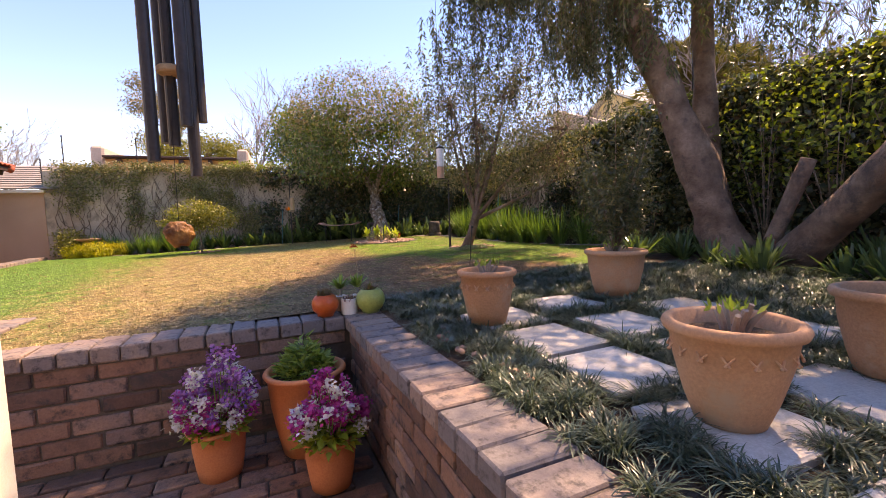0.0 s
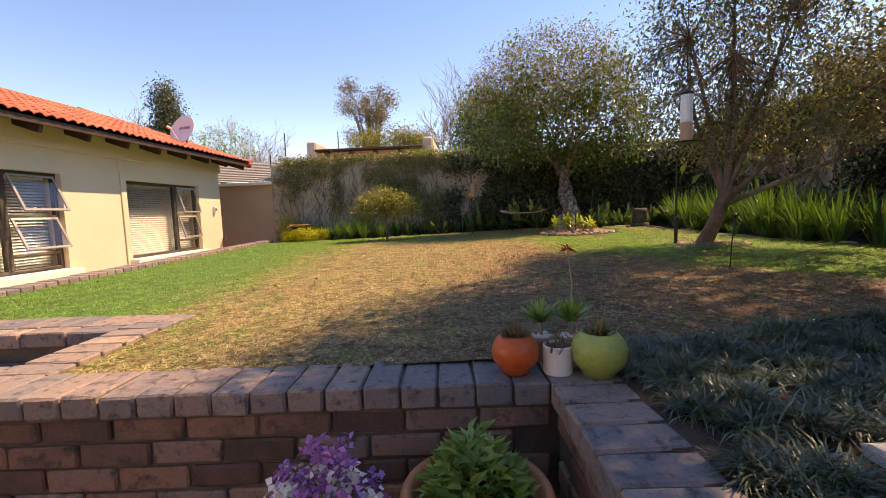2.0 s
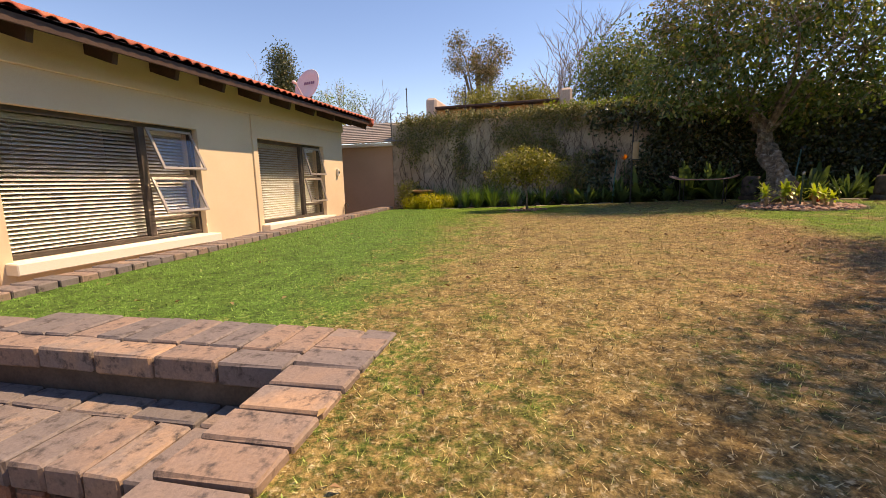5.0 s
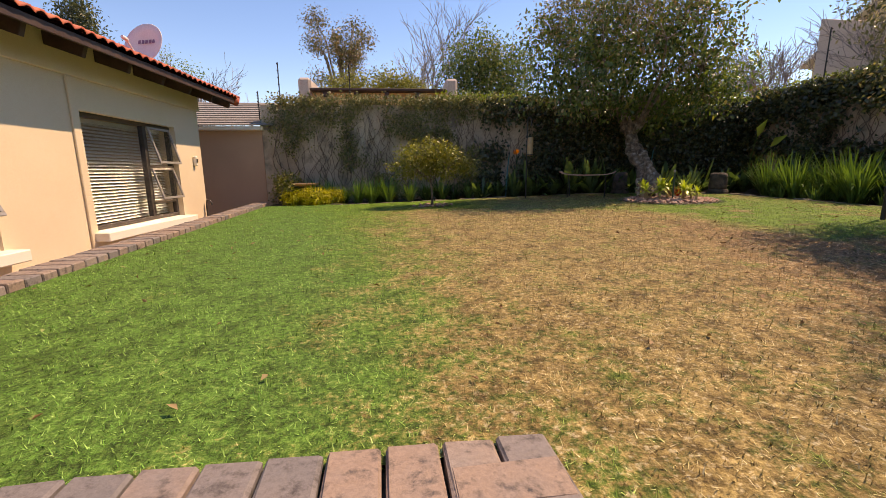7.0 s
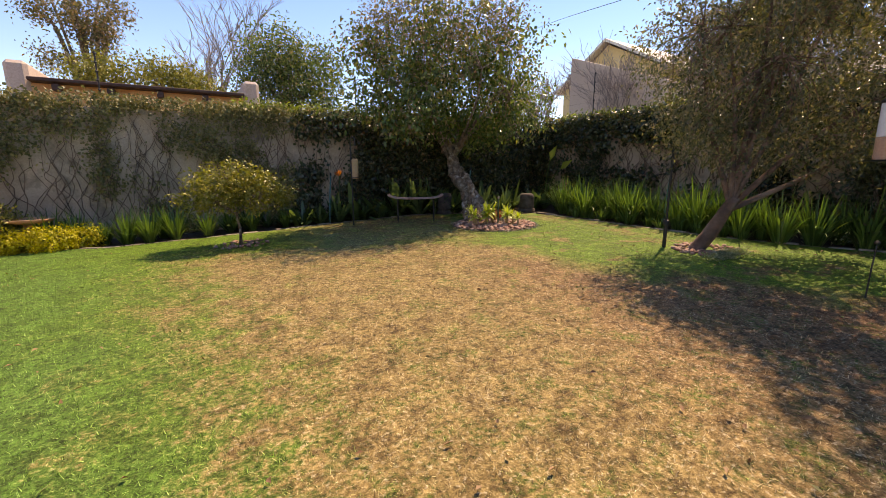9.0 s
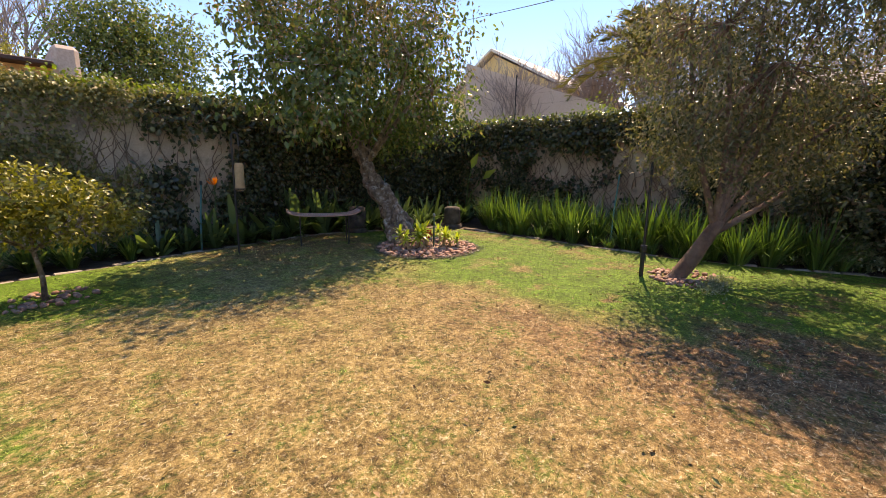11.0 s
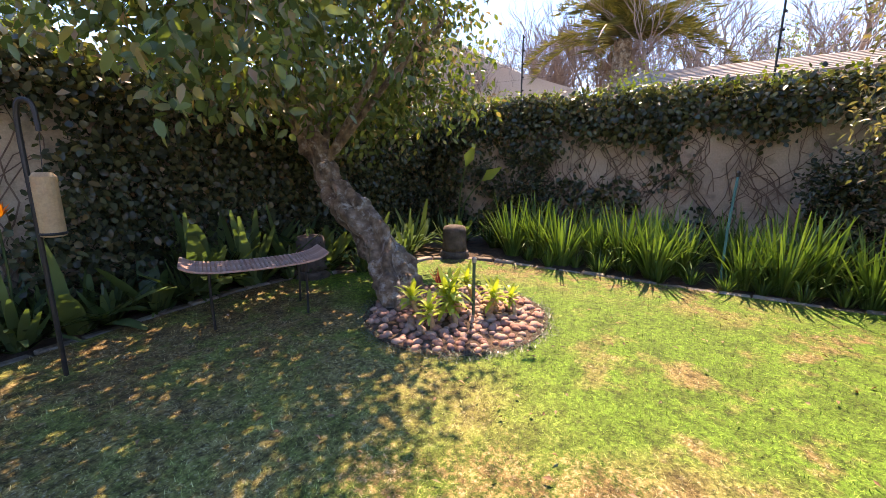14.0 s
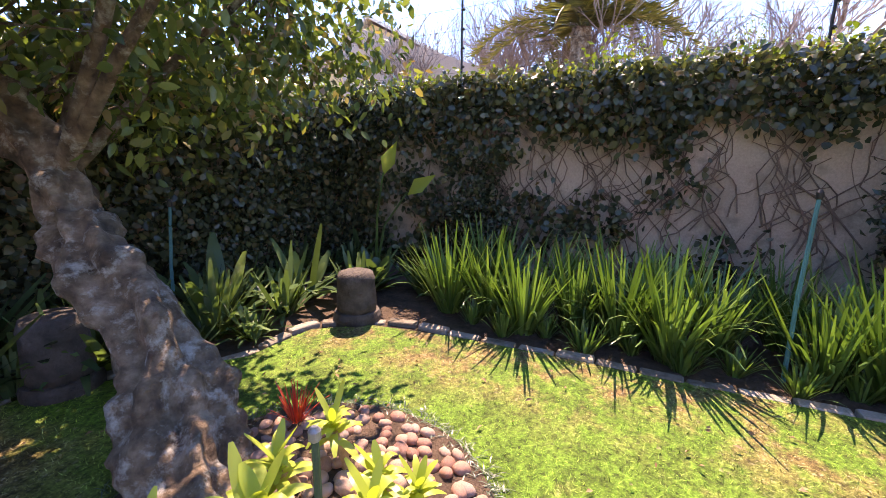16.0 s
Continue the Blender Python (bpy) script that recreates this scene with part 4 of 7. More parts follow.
def pot_profile(r, h, base, rim, wall=0.018):
    return [(base, 0), (base + (r - base) * 0.35, h * 0.25), (base + (r - base) * 0.72, h * 0.6), (r - 0.008, h - rim), (r + 0.006, h - rim + 0.004), (r + 0.012, h - rim * 0.5), (r + 0.006, h - 0.004), (r - 0.004, h),
            (r - wall, h - 0.006), (r - wall - 0.006, h - 0.045), (r - wall - 0.01, h - 0.05)]


def patio_pot(x, y, z, r, h, base, mat, label, plant, seed=0, rim=0.035, reliefs=False, bloom=0.2):
    ob = thing("plant_pot", Matrix.Translation((x, y, z)) @ Matrix.Rotation(seed * 1.3, 4, "Z"), label, "plant pot")
    pot = part("pot", lathe(pot_profile(r, h, base, rim), 40), mat, ob, smooth=True)
    part("soil", lathe([(r - 0.03, h - 0.052), (r - 0.034, h - 0.043), (0.001, h - 0.036)], 20), SOIL, ob)
    rg = np.random.default_rng(seed + 100)
    if reliefs:
        bm = bmesh.new()
        for k in range(16):
            a = 2 * math.pi * k / 16
            rr = base + (r - base) * 0.835 - 0.0105
            for s in (-1, 1):
                m = Matrix.Rotation(a, 4, "Z") @ Matrix.Translation((rr + 0.008, s * 0.02, h * 0.73)) @ Matrix.Rotation(radians(42 * s), 4, "X") @ Matrix.Rotation(radians(-12), 4, "Y")
                c = bmesh.ops.create_cone(bm, cap_ends=True, segments=6, radius1=0.004, radius2=0.002, depth=0.045)
                bmesh.ops.transform(bm, matrix=m, verts=c["verts"])
        part("relief_band", bm, mat, ob, "pressed leaf pattern in the clay")
    if plant == "stubs":
        twigs(ob, 8, 0.1, 0.055, 0.009, seed, h - 0.05)
        n = 26
        P = np.stack([rg.normal(0, 0.03, n), rg.normal(0, 0.03, n), np.full(n, h + 0.02)], 1)
        D = np.stack([rg.normal(0, 0.5, n), rg.normal(0, 0.5, n), np.full(n, 0.9)], 1)
        part("leaves", leaf_mesh("leaves", P, D, rand_dirs(n, rg), rg.uniform(0.025, 0.05, n), 0.012, LEAF_HERB), None, ob)
    elif plant == "herb":
        n = 760
        a, q = rg.uniform(0, 6.28, n), rg.random(n) ** 0.5 * 0.13
        P = np.stack([np.cos(a) * q, np.sin(a) * q, h - 0.03 + rg.random(n) * 0.2 * (1.15 - q / 0.13)], 1)
        D = np.stack([np.cos(a) + rg.normal(0, 0.6, n), np.sin(a) + rg.normal(0, 0.6, n), rg.uniform(0.1, 1.2, n)], 1)
        part("leaves", leaf_mesh("leaves", P, D, np.tile([[0, 0, 1.0]], (n, 1)) + rg.normal(0, 0.3, (n, 3)), rg.uniform(0.035, 0.07, n), rg.uniform(0.014, 0.026, n), LEAF_HERB), None, ob)
    elif plant == "flowers":
        n = 380
        a, q = rg.uniform(0, 6.28, n), rg.random(n) ** 0.5 * 0.12
        P = np.stack([np.cos(a) * q, np.sin(a) * q, h - 0.03 + rg.random(n) * 0.07], 1)
        D = np.stack([np.cos(a), np.sin(a), rg.uniform(-0.2, 0.8, n)], 1)
        part("leaves", leaf_mesh("leaves", P, D, np.tile([[0, 0, 1.0]], (n, 1)) + rg.normal(0, 0.3, (n, 3)), rg.uniform(0.04, 0.08, n), rg.uniform(0.025, 0.045, n), LEAF_BROM), None, ob)
        stems = bmesh.new()
        heads = []
        for k in range(84 if seed == 5 else 60):
            a, q = rg.uniform(0, 6.28), rg.random() ** 0.5
            tip = Vector((math.cos(a) * q * 0.17, math.sin(a) * q * 0.17, h + 0.05 + rg.random() * bloom * (1.35 - q)))
            limb(stems, [(tip.x * 0.4, tip.y * 0.4, h - 0.03), (tip.x * 0.8, tip.y * 0.8, (h + tip.z) / 2), tip], [0.003, 0.0025, 0.002], 5, cap=False)
            heads.append(tip)
        tagged(part("stem_tangle", stems, LEAF_HERB, ob), kind="stuff")
        kinds = ((PETAL_WHITE, "white blossom"), (PETAL_PURPLE if seed == 5 else PETAL_PINK, "purple blossom" if seed == 5 else "deep pink blossom"), (PETAL_PINK, "magenta blossom"))
        heads.sort(key=lambda p: p.z + rg.random() * 0.12)
        for i, (mat_p, lab) in enumerate(kinds):
            mine = [p for k, p in enumerate(heads) if ((0 if k % 3 == 0 else 1 if k > len(heads) * 0.4 else 2) if seed == 5 else k % 3) == i]
            if i == 1 and not mine:
                continue
            C = np.repeat(np.array([tuple(p) for p in mine]), 44, 0) + rg.normal(0, 0.015, (44 * len(mine), 3))
            part("blossom", leaf_mesh("blossom", C, rand_dirs(len(C), rg), rand_dirs(len(C), rg) + [[0, 0, 1.5]], rg.uniform(0.015, 0.025, len(C)), rg.uniform(0.014, 0.022, len(C)), mat_p, 0.1), None, ob, lab)
    return ob


ZS = 0.01
patio_pot(1.07, 2.22, g(1.1, 2.2) + ZS, 0.145, 0.28, 0.095, TERRACOTTA, "buff terracotta pot with a small succulent on a stepping stone", "stubs", 1, reliefs=True)
patio_pot(2.12, 2.42, g(2.1, 2.4), 0.185, 0.30, 0.125, TERRACOTTA, "wide terracotta pot with a leafy shrub in the mondo grass", "stubs", 2)
patio_pot(1.19, 1.03, g(1.2, 1.03) + ZS, 0.155, 0.275, 0.085, TERRACOTTA, "terracotta pot with leaf pattern and pruned succulent stubs", "stubs", 3, reliefs=True)
patio_pot(1.92, 0.98, g(1.9, 1.0) + ZS, 0.17, 0.28, 0.11, TERRACOTTA, "pinkish terracotta pot with bare dark soil", "stubs", 4)
patio_pot(-0.26, 2.5, 0, 0.125, 0.25, 0.095, ORANGE_CLAY, "orange clay pot of purple and white stocks on the patio", "flowers", 5, 0.025, bloom=0.34)
patio_pot(0.235, 2.2, 0, 0.12, 0.24, 0.09, ORANGE_CLAY, "orange clay pot of magenta and white stocks on the patio", "flowers", 6, 0.025, bloom=0.2)
patio_pot(0.155, 2.58, 0, 0.2, 0.44, 0.13, ORANGE_CLAY, "large orange clay pot with a green herb against the wall", "herb", 7, 0.03)

shrub = thing("potted_shrub", Matrix.Translation((2.12, 2.42, g(2.1, 2.4) + 0.25)), "thin dark-leaved shrub growing from a terracotta pot", "shrub")
bm = bmesh.new()
rg = np.random.default_rng(51)
tips = []
for k in range(16):
    a = rg.uniform(0, 6.28)
    tip = Vector((math.cos(a) * rg.uniform(0.1, 0.3), math.sin(a) * rg.uniform(0.1, 0.3), rg.uniform(0.35, 0.95)))
    part("stem", limb(bmesh.new(), [(0, 0, 0), tip * 0.5 + Vector((0, 0, 0.05)), tip], [0.008, 0.005, 0.002], 5), BARK, shrub)
    tips += [tip * f for f in (0.45, 0.6, 0.7, 0.8, 0.9, 1.0)]
bm.free()
C = np.repeat(np.array([tuple(t) for t in tips]), 34, 0) + rg.normal(0, 0.05, (34 * len(tips), 3))
part("leaves", leaf_mesh("leaves", C, rand_dirs(len(C), rg) + [[0, 0, -0.3]], rand_dirs(len(C), rg), rg.uniform(0.025, 0.05, len(C)), 0.014, LEAF_DROOP), None, shrub)

# glazed pots on the corner of the coping
def ball_pot(name, x, y, r, mat, label):
    ob = thing(name, SKEW @ Matrix.Translation((x, y, TOP)), label, "plant pot", "glazed pots on the wall")
    prof = [(r * 0.55, 0)] + [(r * math.sin(a) * 1.0, r * 0.92 - r * 0.92 * math.cos(a)) for a in [radians(d) for d in range(42, 141, 12)]]
    top = prof[-1]
    part("pot", lathe(prof + [(top[0] - 0.008, top[1] + 0.004), (top[0] - 0.012, top[1] - 0.015)], 36), mat, ob, smooth=True)
    part("soil", lathe([(top[0] - 0.012, top[1] - 0.016), (0.001, top[1] - 0.008)], 16), SOIL, ob)
    return ob, top[1]


def tuft(ob, name, n, L, W, mat, z, spread, droop, seed, lean=0.5, seg=3, label=""):
    rg = np.random.default_rng(seed)
    P = np.stack([rg.normal(0, spread, n), rg.normal(0, spread, n), np.full(n, z)], 1)
    D = np.stack([rg.normal(0, lean, n), rg.normal(0, lean, n), rg.uniform(0.5, 1.0, n)], 1)
    return tagged(part(name, blade_mesh(name, P, D, rg.uniform(0.7, 1.0, n) * L, W, droop, mat, seg), None, ob, label), kind="stuff")


o, z = ball_pot("orange_pot", -0.10, 0.10, 0.082, GLAZE_ORANGE, "round orange glazed pot with a spiny cactus on the coping")
tuft(o, "cactus", 380, 0.072, 0.003, CACTUS, z - 0.005, 0.018, 0.1, 61, 0.6, 2, "brown spiny cactus")
o, z = ball_pot("green_pot", 0.175, 0.05, 0.092, GLAZE_GREEN, "round lime green glazed pot with a dry succulent on the coping")
tuft(o, "succulent", 60, 0.075, 0.009, CACTUS, z - 0.005, 0.014, 0.15, 62, 0.6, 3, "dry brown rosette")
PEBBLE_WHITE = GLAZE_WHITE
w = thing("white_pot", SKEW @ Matrix.Translation((0.045, 0.085, TOP)), "small white ceramic cup with reddish succulents on the coping", "plant pot", "glazed pots on the wall")
part("pot", lathe([(0.047, 0), (0.05, 0.004), (0.051, 0.098), (0.047, 0.1), (0.045, 0.082)], 32), GLAZE_WHITE, w, smooth=False)
part("soil", lathe([(0.045, 0.082), (0.001, 0.087)], 14), SOIL, w)
tuft(w, "succulent", 70, 0.045, 0.009, SUCCULENT_RED, 0.085, 0.022, 0.2, 63, 0.5, 3, "small reddish-brown succulents")


def aloe_pot(x, y, seed, label):
    ob = thing("aloe_pot", SKEW @ Matrix.Translation((x, y, TOP)), label, "plant pot", "small aloes on the wall")
    part("pot", lathe([(0.034, 0), (0.046, 0.075), (0.051, 0.077), (0.052, 0.095), (0.046, 0.096), (0.044, 0.085)], 28), TERRACOTTA, ob)
    part("soil", lathe([(0.044, 0.086), (0.001, 0.09)], 14), SOIL, ob)
    r = random.Random(seed)
    for _ in range(16):
        bm = bmesh.new()
        bmesh.ops.create_icosphere(bm, subdivisions=1, radius=0.011, matrix=Matrix.Translation((r.uniform(-0.034, 0.034), r.uniform(-0.034, 0.034), 0.093)) @ Matrix.Rotation(r.uniform(0, 3), 4, "Z") @ Matrix.Diagonal((1.2, 0.8, 0.6, 1)))
        part("pebble", bm, PEBBLE_WHITE, ob, smooth=True)
    part("stem", limb(bmesh.new(), [(0, 0, 0.08), (0.004, 0, 0.12), (0.003, 0.002, 0.155)], [0.008, 0.0075, 0.009], 8), PALE_BARK, ob)
    tuft(ob, "leaves", 60, 0.13, 0.014, LEAF_HERB, 0.145, 0.006, 0.15, seed, 0.65, 4, "rosette of spiky green leaves")
    return ob


aloe_pot(0.015, 0.215, 66, "small aloe on a bare stem in a pebble-topped clay pot")
a2 = aloe_pot(0.128, 0.2, 64, "small aloe with a tall red flower stalk in a clay pot")
part("stalk", limb(bmesh.new(), [(0, 0, 0.15), (0.004, 0, 0.28), (-0.01, 0.01, 0.42)], [0.0024, 0.002, 0.0016], 6), PALE_WOOD, a2, "thin pinkish-brown stalk")
rg = np.random.default_rng(65)
part("flower", leaf_mesh("flower", np.tile([[-0.01, 0.01, 0.42]], (30, 1)), rand_dirs(30, rg) * [[1, 1, 0.4]] + [[0, 0, -0.2]], rand_dirs(30, rg), 0.032, 0.007, PETAL_RED), None, a2, "red star-like flower")

# wind chime under the beam
chime = thing("wind_chime", Matrix.Translation((-0.14, 1.49, 0)), "dark metal tube wind chime with burl wood sail under a beam", "wind chime")
for k, (dx, dy, z0) in enumerate(((-0.045, -0.03, 1.365), (-0.01, 0.02, 1.41), (0.034, 0.012, 1.335), (0.028, -0.03, 1.45), (0.05, 0.035, 1.475), (-0.03, 0.04, 1.42))):
    bm = lathe([(0.0135, 0), (0.0135, 0.72 - (z0 - 1.335)), (0.0105, 0.72 - (z0 - 1.335)), (0.0105, 0.002)], 16)
    tube = part("tube", bm, CHIME_METAL, chime, smooth=False, m=Matrix.Translation((dx, dy, z0)))
    part("cord", limb(bmesh.new(), [(0, 0, 0.71 - (z0 - 1.335)), (-dx * 0.2, -dy * 0.2, 2.14 - z0)], [0.0012, 0.0012], 5), ROPE, tube)
part("top_plate", lathe([(0.07, 2.13), (0.075, 2.137), (0.075, 2.147), (0.07, 2.152)], 24), PALE_WOOD, chime)
part("striker", lathe([(0.03, 1.578), (0.034, 1.582), (0.034, 1.592), (0.03, 1.596)], 24), PALE_WOOD, chime, "pale wooden striker disc", smooth=False)
part("hanging_cord", limb(bmesh.new(), [(-0.012, 0.005, 1.225), (-0.01, 0, 1.45), (0.0, 0, 1.6), (0, 0, 2.26)], [0.0008] * 4, 5), ROPE, chime)
bm = bmesh.new()
bmesh.ops.create_icosphere(bm, subdivisions=4, radius=1)
for v in bm.verts:
    n1 = 1 + 0.22 * noise.noise(v.co * 2.1 + Vector((3, 0, 1))) + 0.10 * noise.noise(v.co * 6)
    v.co = Vector((v.co.x * 0.034 * n1, v.co.y * 0.013 * (1 + 0.4 * noise.noise(v.co * 5)), v.co.z * 0.032 * n1))
part("wood_sail", bm, BURL, chime, "knobbly varnished burl wood piece", True, Matrix.Translation((-0.012, 0.005, 1.19)) @ Matrix.Rotation(radians(30), 4, "Z"))

# ---- planting ----
# mondo grass round the stepping stones
rng = np.random.default_rng(11)
MONDO = [(0.68, 2.95), (0.85, -0.6), (3.3, -0.6), (3.9, 1.6), (3.6, 3.2), (2.7, 3.55), (1.4, 3.25), (0.72, 3.1)]
cx, cy = rng.uniform(0.6, 4.0, 2700), rng.uniform(-0.6, 3.6, 2700)
ok = in_poly(cx, cy, MONDO)
for sx, sy in SLABS:
    ok &= ~((abs(cx - sx) < 0.178) & (abs(cy - sy) < 0.178))
cx, cy = cx[ok], cy[ok]
each = 120
P = np.stack([np.repeat(cx, each), np.repeat(cy, each)], 1) + rng.normal(0, 0.016, (len(cx) * each, 2))
a = rng.uniform(0, 6.28, len(P))
lean = np.repeat(rng.uniform(0.5, 1.3, len(cx)), each) * rng.uniform(0.4, 1.2, len(P))
D = np.stack([np.cos(a) * lean, np.sin(a) * lean, np.full(len(P), 0.85)], 1)
mondo = new("mondo_grass", blade_mesh("mondo_grass", np.column_stack([P, g(P[:, 0], P[:, 1]) - 0.015]), D, np.repeat(rng.uniform(0.75, 1.2, len(cx)), each) * rng.uniform(0.08, 0.15, len(P)), 0.0045, rng.uniform(0.35, 0.8, len(P)), LEAF_MONDO, 3))
tagged(mondo, "dark glossy mondo grass in tufts round the stepping stones", "grass", kind="stuff")
pebble_me = []
for s in range(4):
    bm = bmesh.new()
    bmesh.ops.create_icosphere(bm, subdivisions=2, radius=1)
    for v in bm.verts:
        v.co = Vector((v.co.x, v.co.y * 0.75, v.co.z * 0.55)) * (1 + 0.18 * noise.noise(v.co * 1.3 + Vector((s * 5, 0, 0))))
    pebble_me.append(mesh_of(bm, "cobble", COBBLE, True))


def stone(name, x, y, size, parent, z=None, lift=0.35):
    ob = part(name, random.choice(pebble_me), None, parent)
    ob.matrix_basis = Matrix.Translation((x, y, (g(x, y) if z is None else z) + size * lift)) @ Euler((random.uniform(-0.4, 0.4), random.uniform(-0.4, 0.4), random.uniform(0, 6.3))).to_matrix().to_4x4() @ Matrix.Diagonal((size, size, size, 1))
    return ob


stones_wall = thing("pebble_edging", Matrix(), "rounded pebbles loose between coping and mondo grass", "pebbles")
for k in range(26):
    y = random.uniform(1.2, 2.3)
    stone("pebble", 0.72 + (2.8 - y) * 0.06 + random.uniform(-0.02, 0.1), y, random.uniform(0.012, 0.026), stones_wall)

# edging of cast stones along the beds
def edging(name, line, label):
    ob = thing(name, Matrix(), label, "edging", kind="structure")
    pts = spline([(x, y, 0) for x, y in line], 400)
    me = [brick_mesh("edging_stone", 0.212, 0.075, 0.08, EDGE_STONE, 70 + s) for s in range(3)]
    last, acc = None, 0
    for p, q in zip(pts, pts[1:]):
        if last is None or (p - last).length >= 0.222:
            s = part("edging_stone", random.choice(me), None, ob)
            s.matrix_basis = Matrix.Translation((p.x, p.y, g(p.x, p.y) - 0.036 + random.uniform(-0.012, 0.012))) @ Matrix.Rotation(math.atan2(q.y - p.y, q.x - p.x) + random.uniform(-0.05, 0.05), 4, "Z")
            last = p
    return ob


edging("bed_edging_north", [(-3.3, 10.6), (-2.9, 10.44), (-2.0, 10.5), (-1.0, 10.6), (-0.3, 10.74), (0.65, 10.84), (1.15, 10.88), (1.6, 10.87), (2.05, 10.79), (2.4, 10.6)], "pale concrete edging stones of the far flower bed")
edging("bed_edging_east", [(2.45, 10.5), (2.85, 10.2), (3.32, 10.15), (3.62, 9.7), (3.66, 9.1), (3.68, 8.5), (3.68, 7.95), (3.7, 7.5), (3.72, 7.1), (3.76, 6.6), (4.02, 5.7), (4.32, 4.9), (4.5, 4.1)], "weathered concrete edging stones of the east flower bed")


def strap_clump(n, L, W, droop, mat, seed, spread=0.09, lean=0.55):
    rg = np.random.default_rng(seed)
    a = rg.uniform(0, 6.28, n)
    q = rg.random(n) ** 0.5 * spread
    P = np.stack([np.cos(a) * q, np.sin(a) * q, np.zeros(n)], 1)
    ln = rg.uniform(0.08, lean, n) * (0.5 + q / spread)
    D = np.stack([np.cos(a) * ln, np.sin(a) * ln, np.ones(n)], 1)
    return blade_mesh("leaves", P, D, rg.uniform(0.6, 1.0, n) * L, rg.uniform(0.7, 1.1, n) * W, rg.uniform(0.02, droop, n), mat, 5)


def plant(name, meshes, x, y, label, category, group, scale=1.0, names=("leaves",), z=None):
    ob = thing(name, Matrix.Translation((x, y, (g(x, y) if z is None else z) - 0.02)) @ Matrix.Rotation(random.uniform(0, 6.28), 4, "Z") @ Matrix.Diagonal((scale, scale, scale, 1)), label, category, group)
    for me, nm in zip(meshes, names):
        part(nm, me, None, ob)
    return ob


AGAP = [strap_clump(150, 0.8, 0.02, 0.62, LEAF_AGAP, 200 + s, 0.085, 0.5) for s in range(4)]
SMALL_AGAP = [strap_clump(70, 0.42, 0.022, 0.45, LEAF_AGAP, 210 + s, 0.08, 0.7) for s in range(3)]
CLIVIA = [strap_clump(46, 0.5, 0.045, 0.6, LEAF_DARK, 220 + s, 0.06, 1.0) for s in range(4)]
for k, y in enumerate((9.45, 9.16, 8.84, 8.52, 8.24, 7.96, 7.72, 7.24, 6.98, 6.72, 6.44)):
    plant("agapanthus", [AGAP[k % 4]], 4.05 + 0.12 * math.sin(k * 2.3), y, "upright bright green agapanthus clump in the east bed", "agapanthus", "agapanthus row", 1.06 + 0.1 * math.sin(k * 1.7))
    if k % 2:
        plant("agapanthus", [AGAP[(k + 2) % 4]], 4.42, y + 0.1, "agapanthus clump in the back of the east bed", "agapanthus", "agapanthus row", 0.95)
for k in range(12):
    y = 9.2 - k * 0.26
    plant("agapanthus", [SMALL_AGAP[k % 3]], 3.86 + 0.05 * math.cos(k * 3.1), y, "low arching agapanthus at the edging stones", "agapanthus", "agapanthus row", 0.6 + 0.12 * math.sin(k * 2.7))
for x, y, s in ((3.95, 6.0, 0.9), (4.15, 5.75, 0.95), (4.3, 5.35, 0.95), (4.1, 6.25, 0.85), (4.45, 5.6, 0.9)):
    plant("agapanthus", [AGAP[int(x * 10) % 4]], x, y, "spreading agapanthus clump by the leaning tree", "agapanthus", "agapanthus row", s)
for x, y, s in ((-3.55, 10.9, 0.9), (-3.3, 10.95, 0.85), (-2.75, 10.72, 0.85), (-2.5, 10.68, 0.85), (-2.2, 10.72, 0.85), (-1.8, 10.75, 0.75), (-3.0, 10.8, 0.65), (-1.2, 10.85, 0.6), (-0.7, 10.9, 0.6), (-2.35, 10.95, 0.8), (-1.5, 10.95, 0.7)):
    plant("agapanthus", [AGAP[int(abs(x) * 10) % 4]], x, y, "green agapanthus clump against the creeper-covered wall", "agapanthus", "agapanthus by the north wall", s * 0.9)
k = 0
for x in np.arange(-1.5, 5.0, 0.27):
    y = 11.02 + 0.1 * math.sin(x * 5) - (0.15 if 1.9 < x < 3.2 else 0)
    plant("clivia", [CLIVIA[k % 4]], float(x), y, "dark broad-leaved clivia in the shade of the wall", "clivia", "clivias in the shade", 0.85 + 0.25 * math.sin(k * 1.9))
    k += 1
for x, y, s in ((2.9, 10.6, 1.2), (2.4, 10.75, 1.3), (3.4, 10.5, 1.2), (3.9, 10.2, 1.2), (4.3, 9.8, 1.2), (1.3, 11.0, 1.7), (1.75, 11.0, 1.8), (2.2, 11.05, 1.6), (0.2, 11.0, 1.2), (3.0, 10.35, 0.7), (2.55, 10.4, 0.7)):
    plant("clivia", [CLIVIA[int(x * 10) % 4]], x, y, "tall dark strap-leaved clivia under the leaning tree", "clivia", "clivias in the shade", s)
BROAD = [strap_clump(15, 0.66, 0.13, 0.6, LEAF_DARK, 260 + s, 0.06, 1.1) for s in range(3)]
for k, (x, y, s) in enumerate(((-0.5, 11.0, 0.8), (0.0, 11.05, 0.95), (0.5, 11.0, 1.1), (0.95, 11.0, 1.3), (1.35, 11.05, 1.6), (1.7, 10.95, 1.1), (2.55, 10.95, 1.2), (3.1, 10.8, 1.1), (3.7, 10.6, 1.0), (4.3, 10.3, 1.0))):
    plant("broad_leaved_plant", [BROAD[k % 3]], x, y, "glossy broad-leaved plant in the shade of the wall", "plant", "broad-leaved plants", s)
rs = random.Random(9)
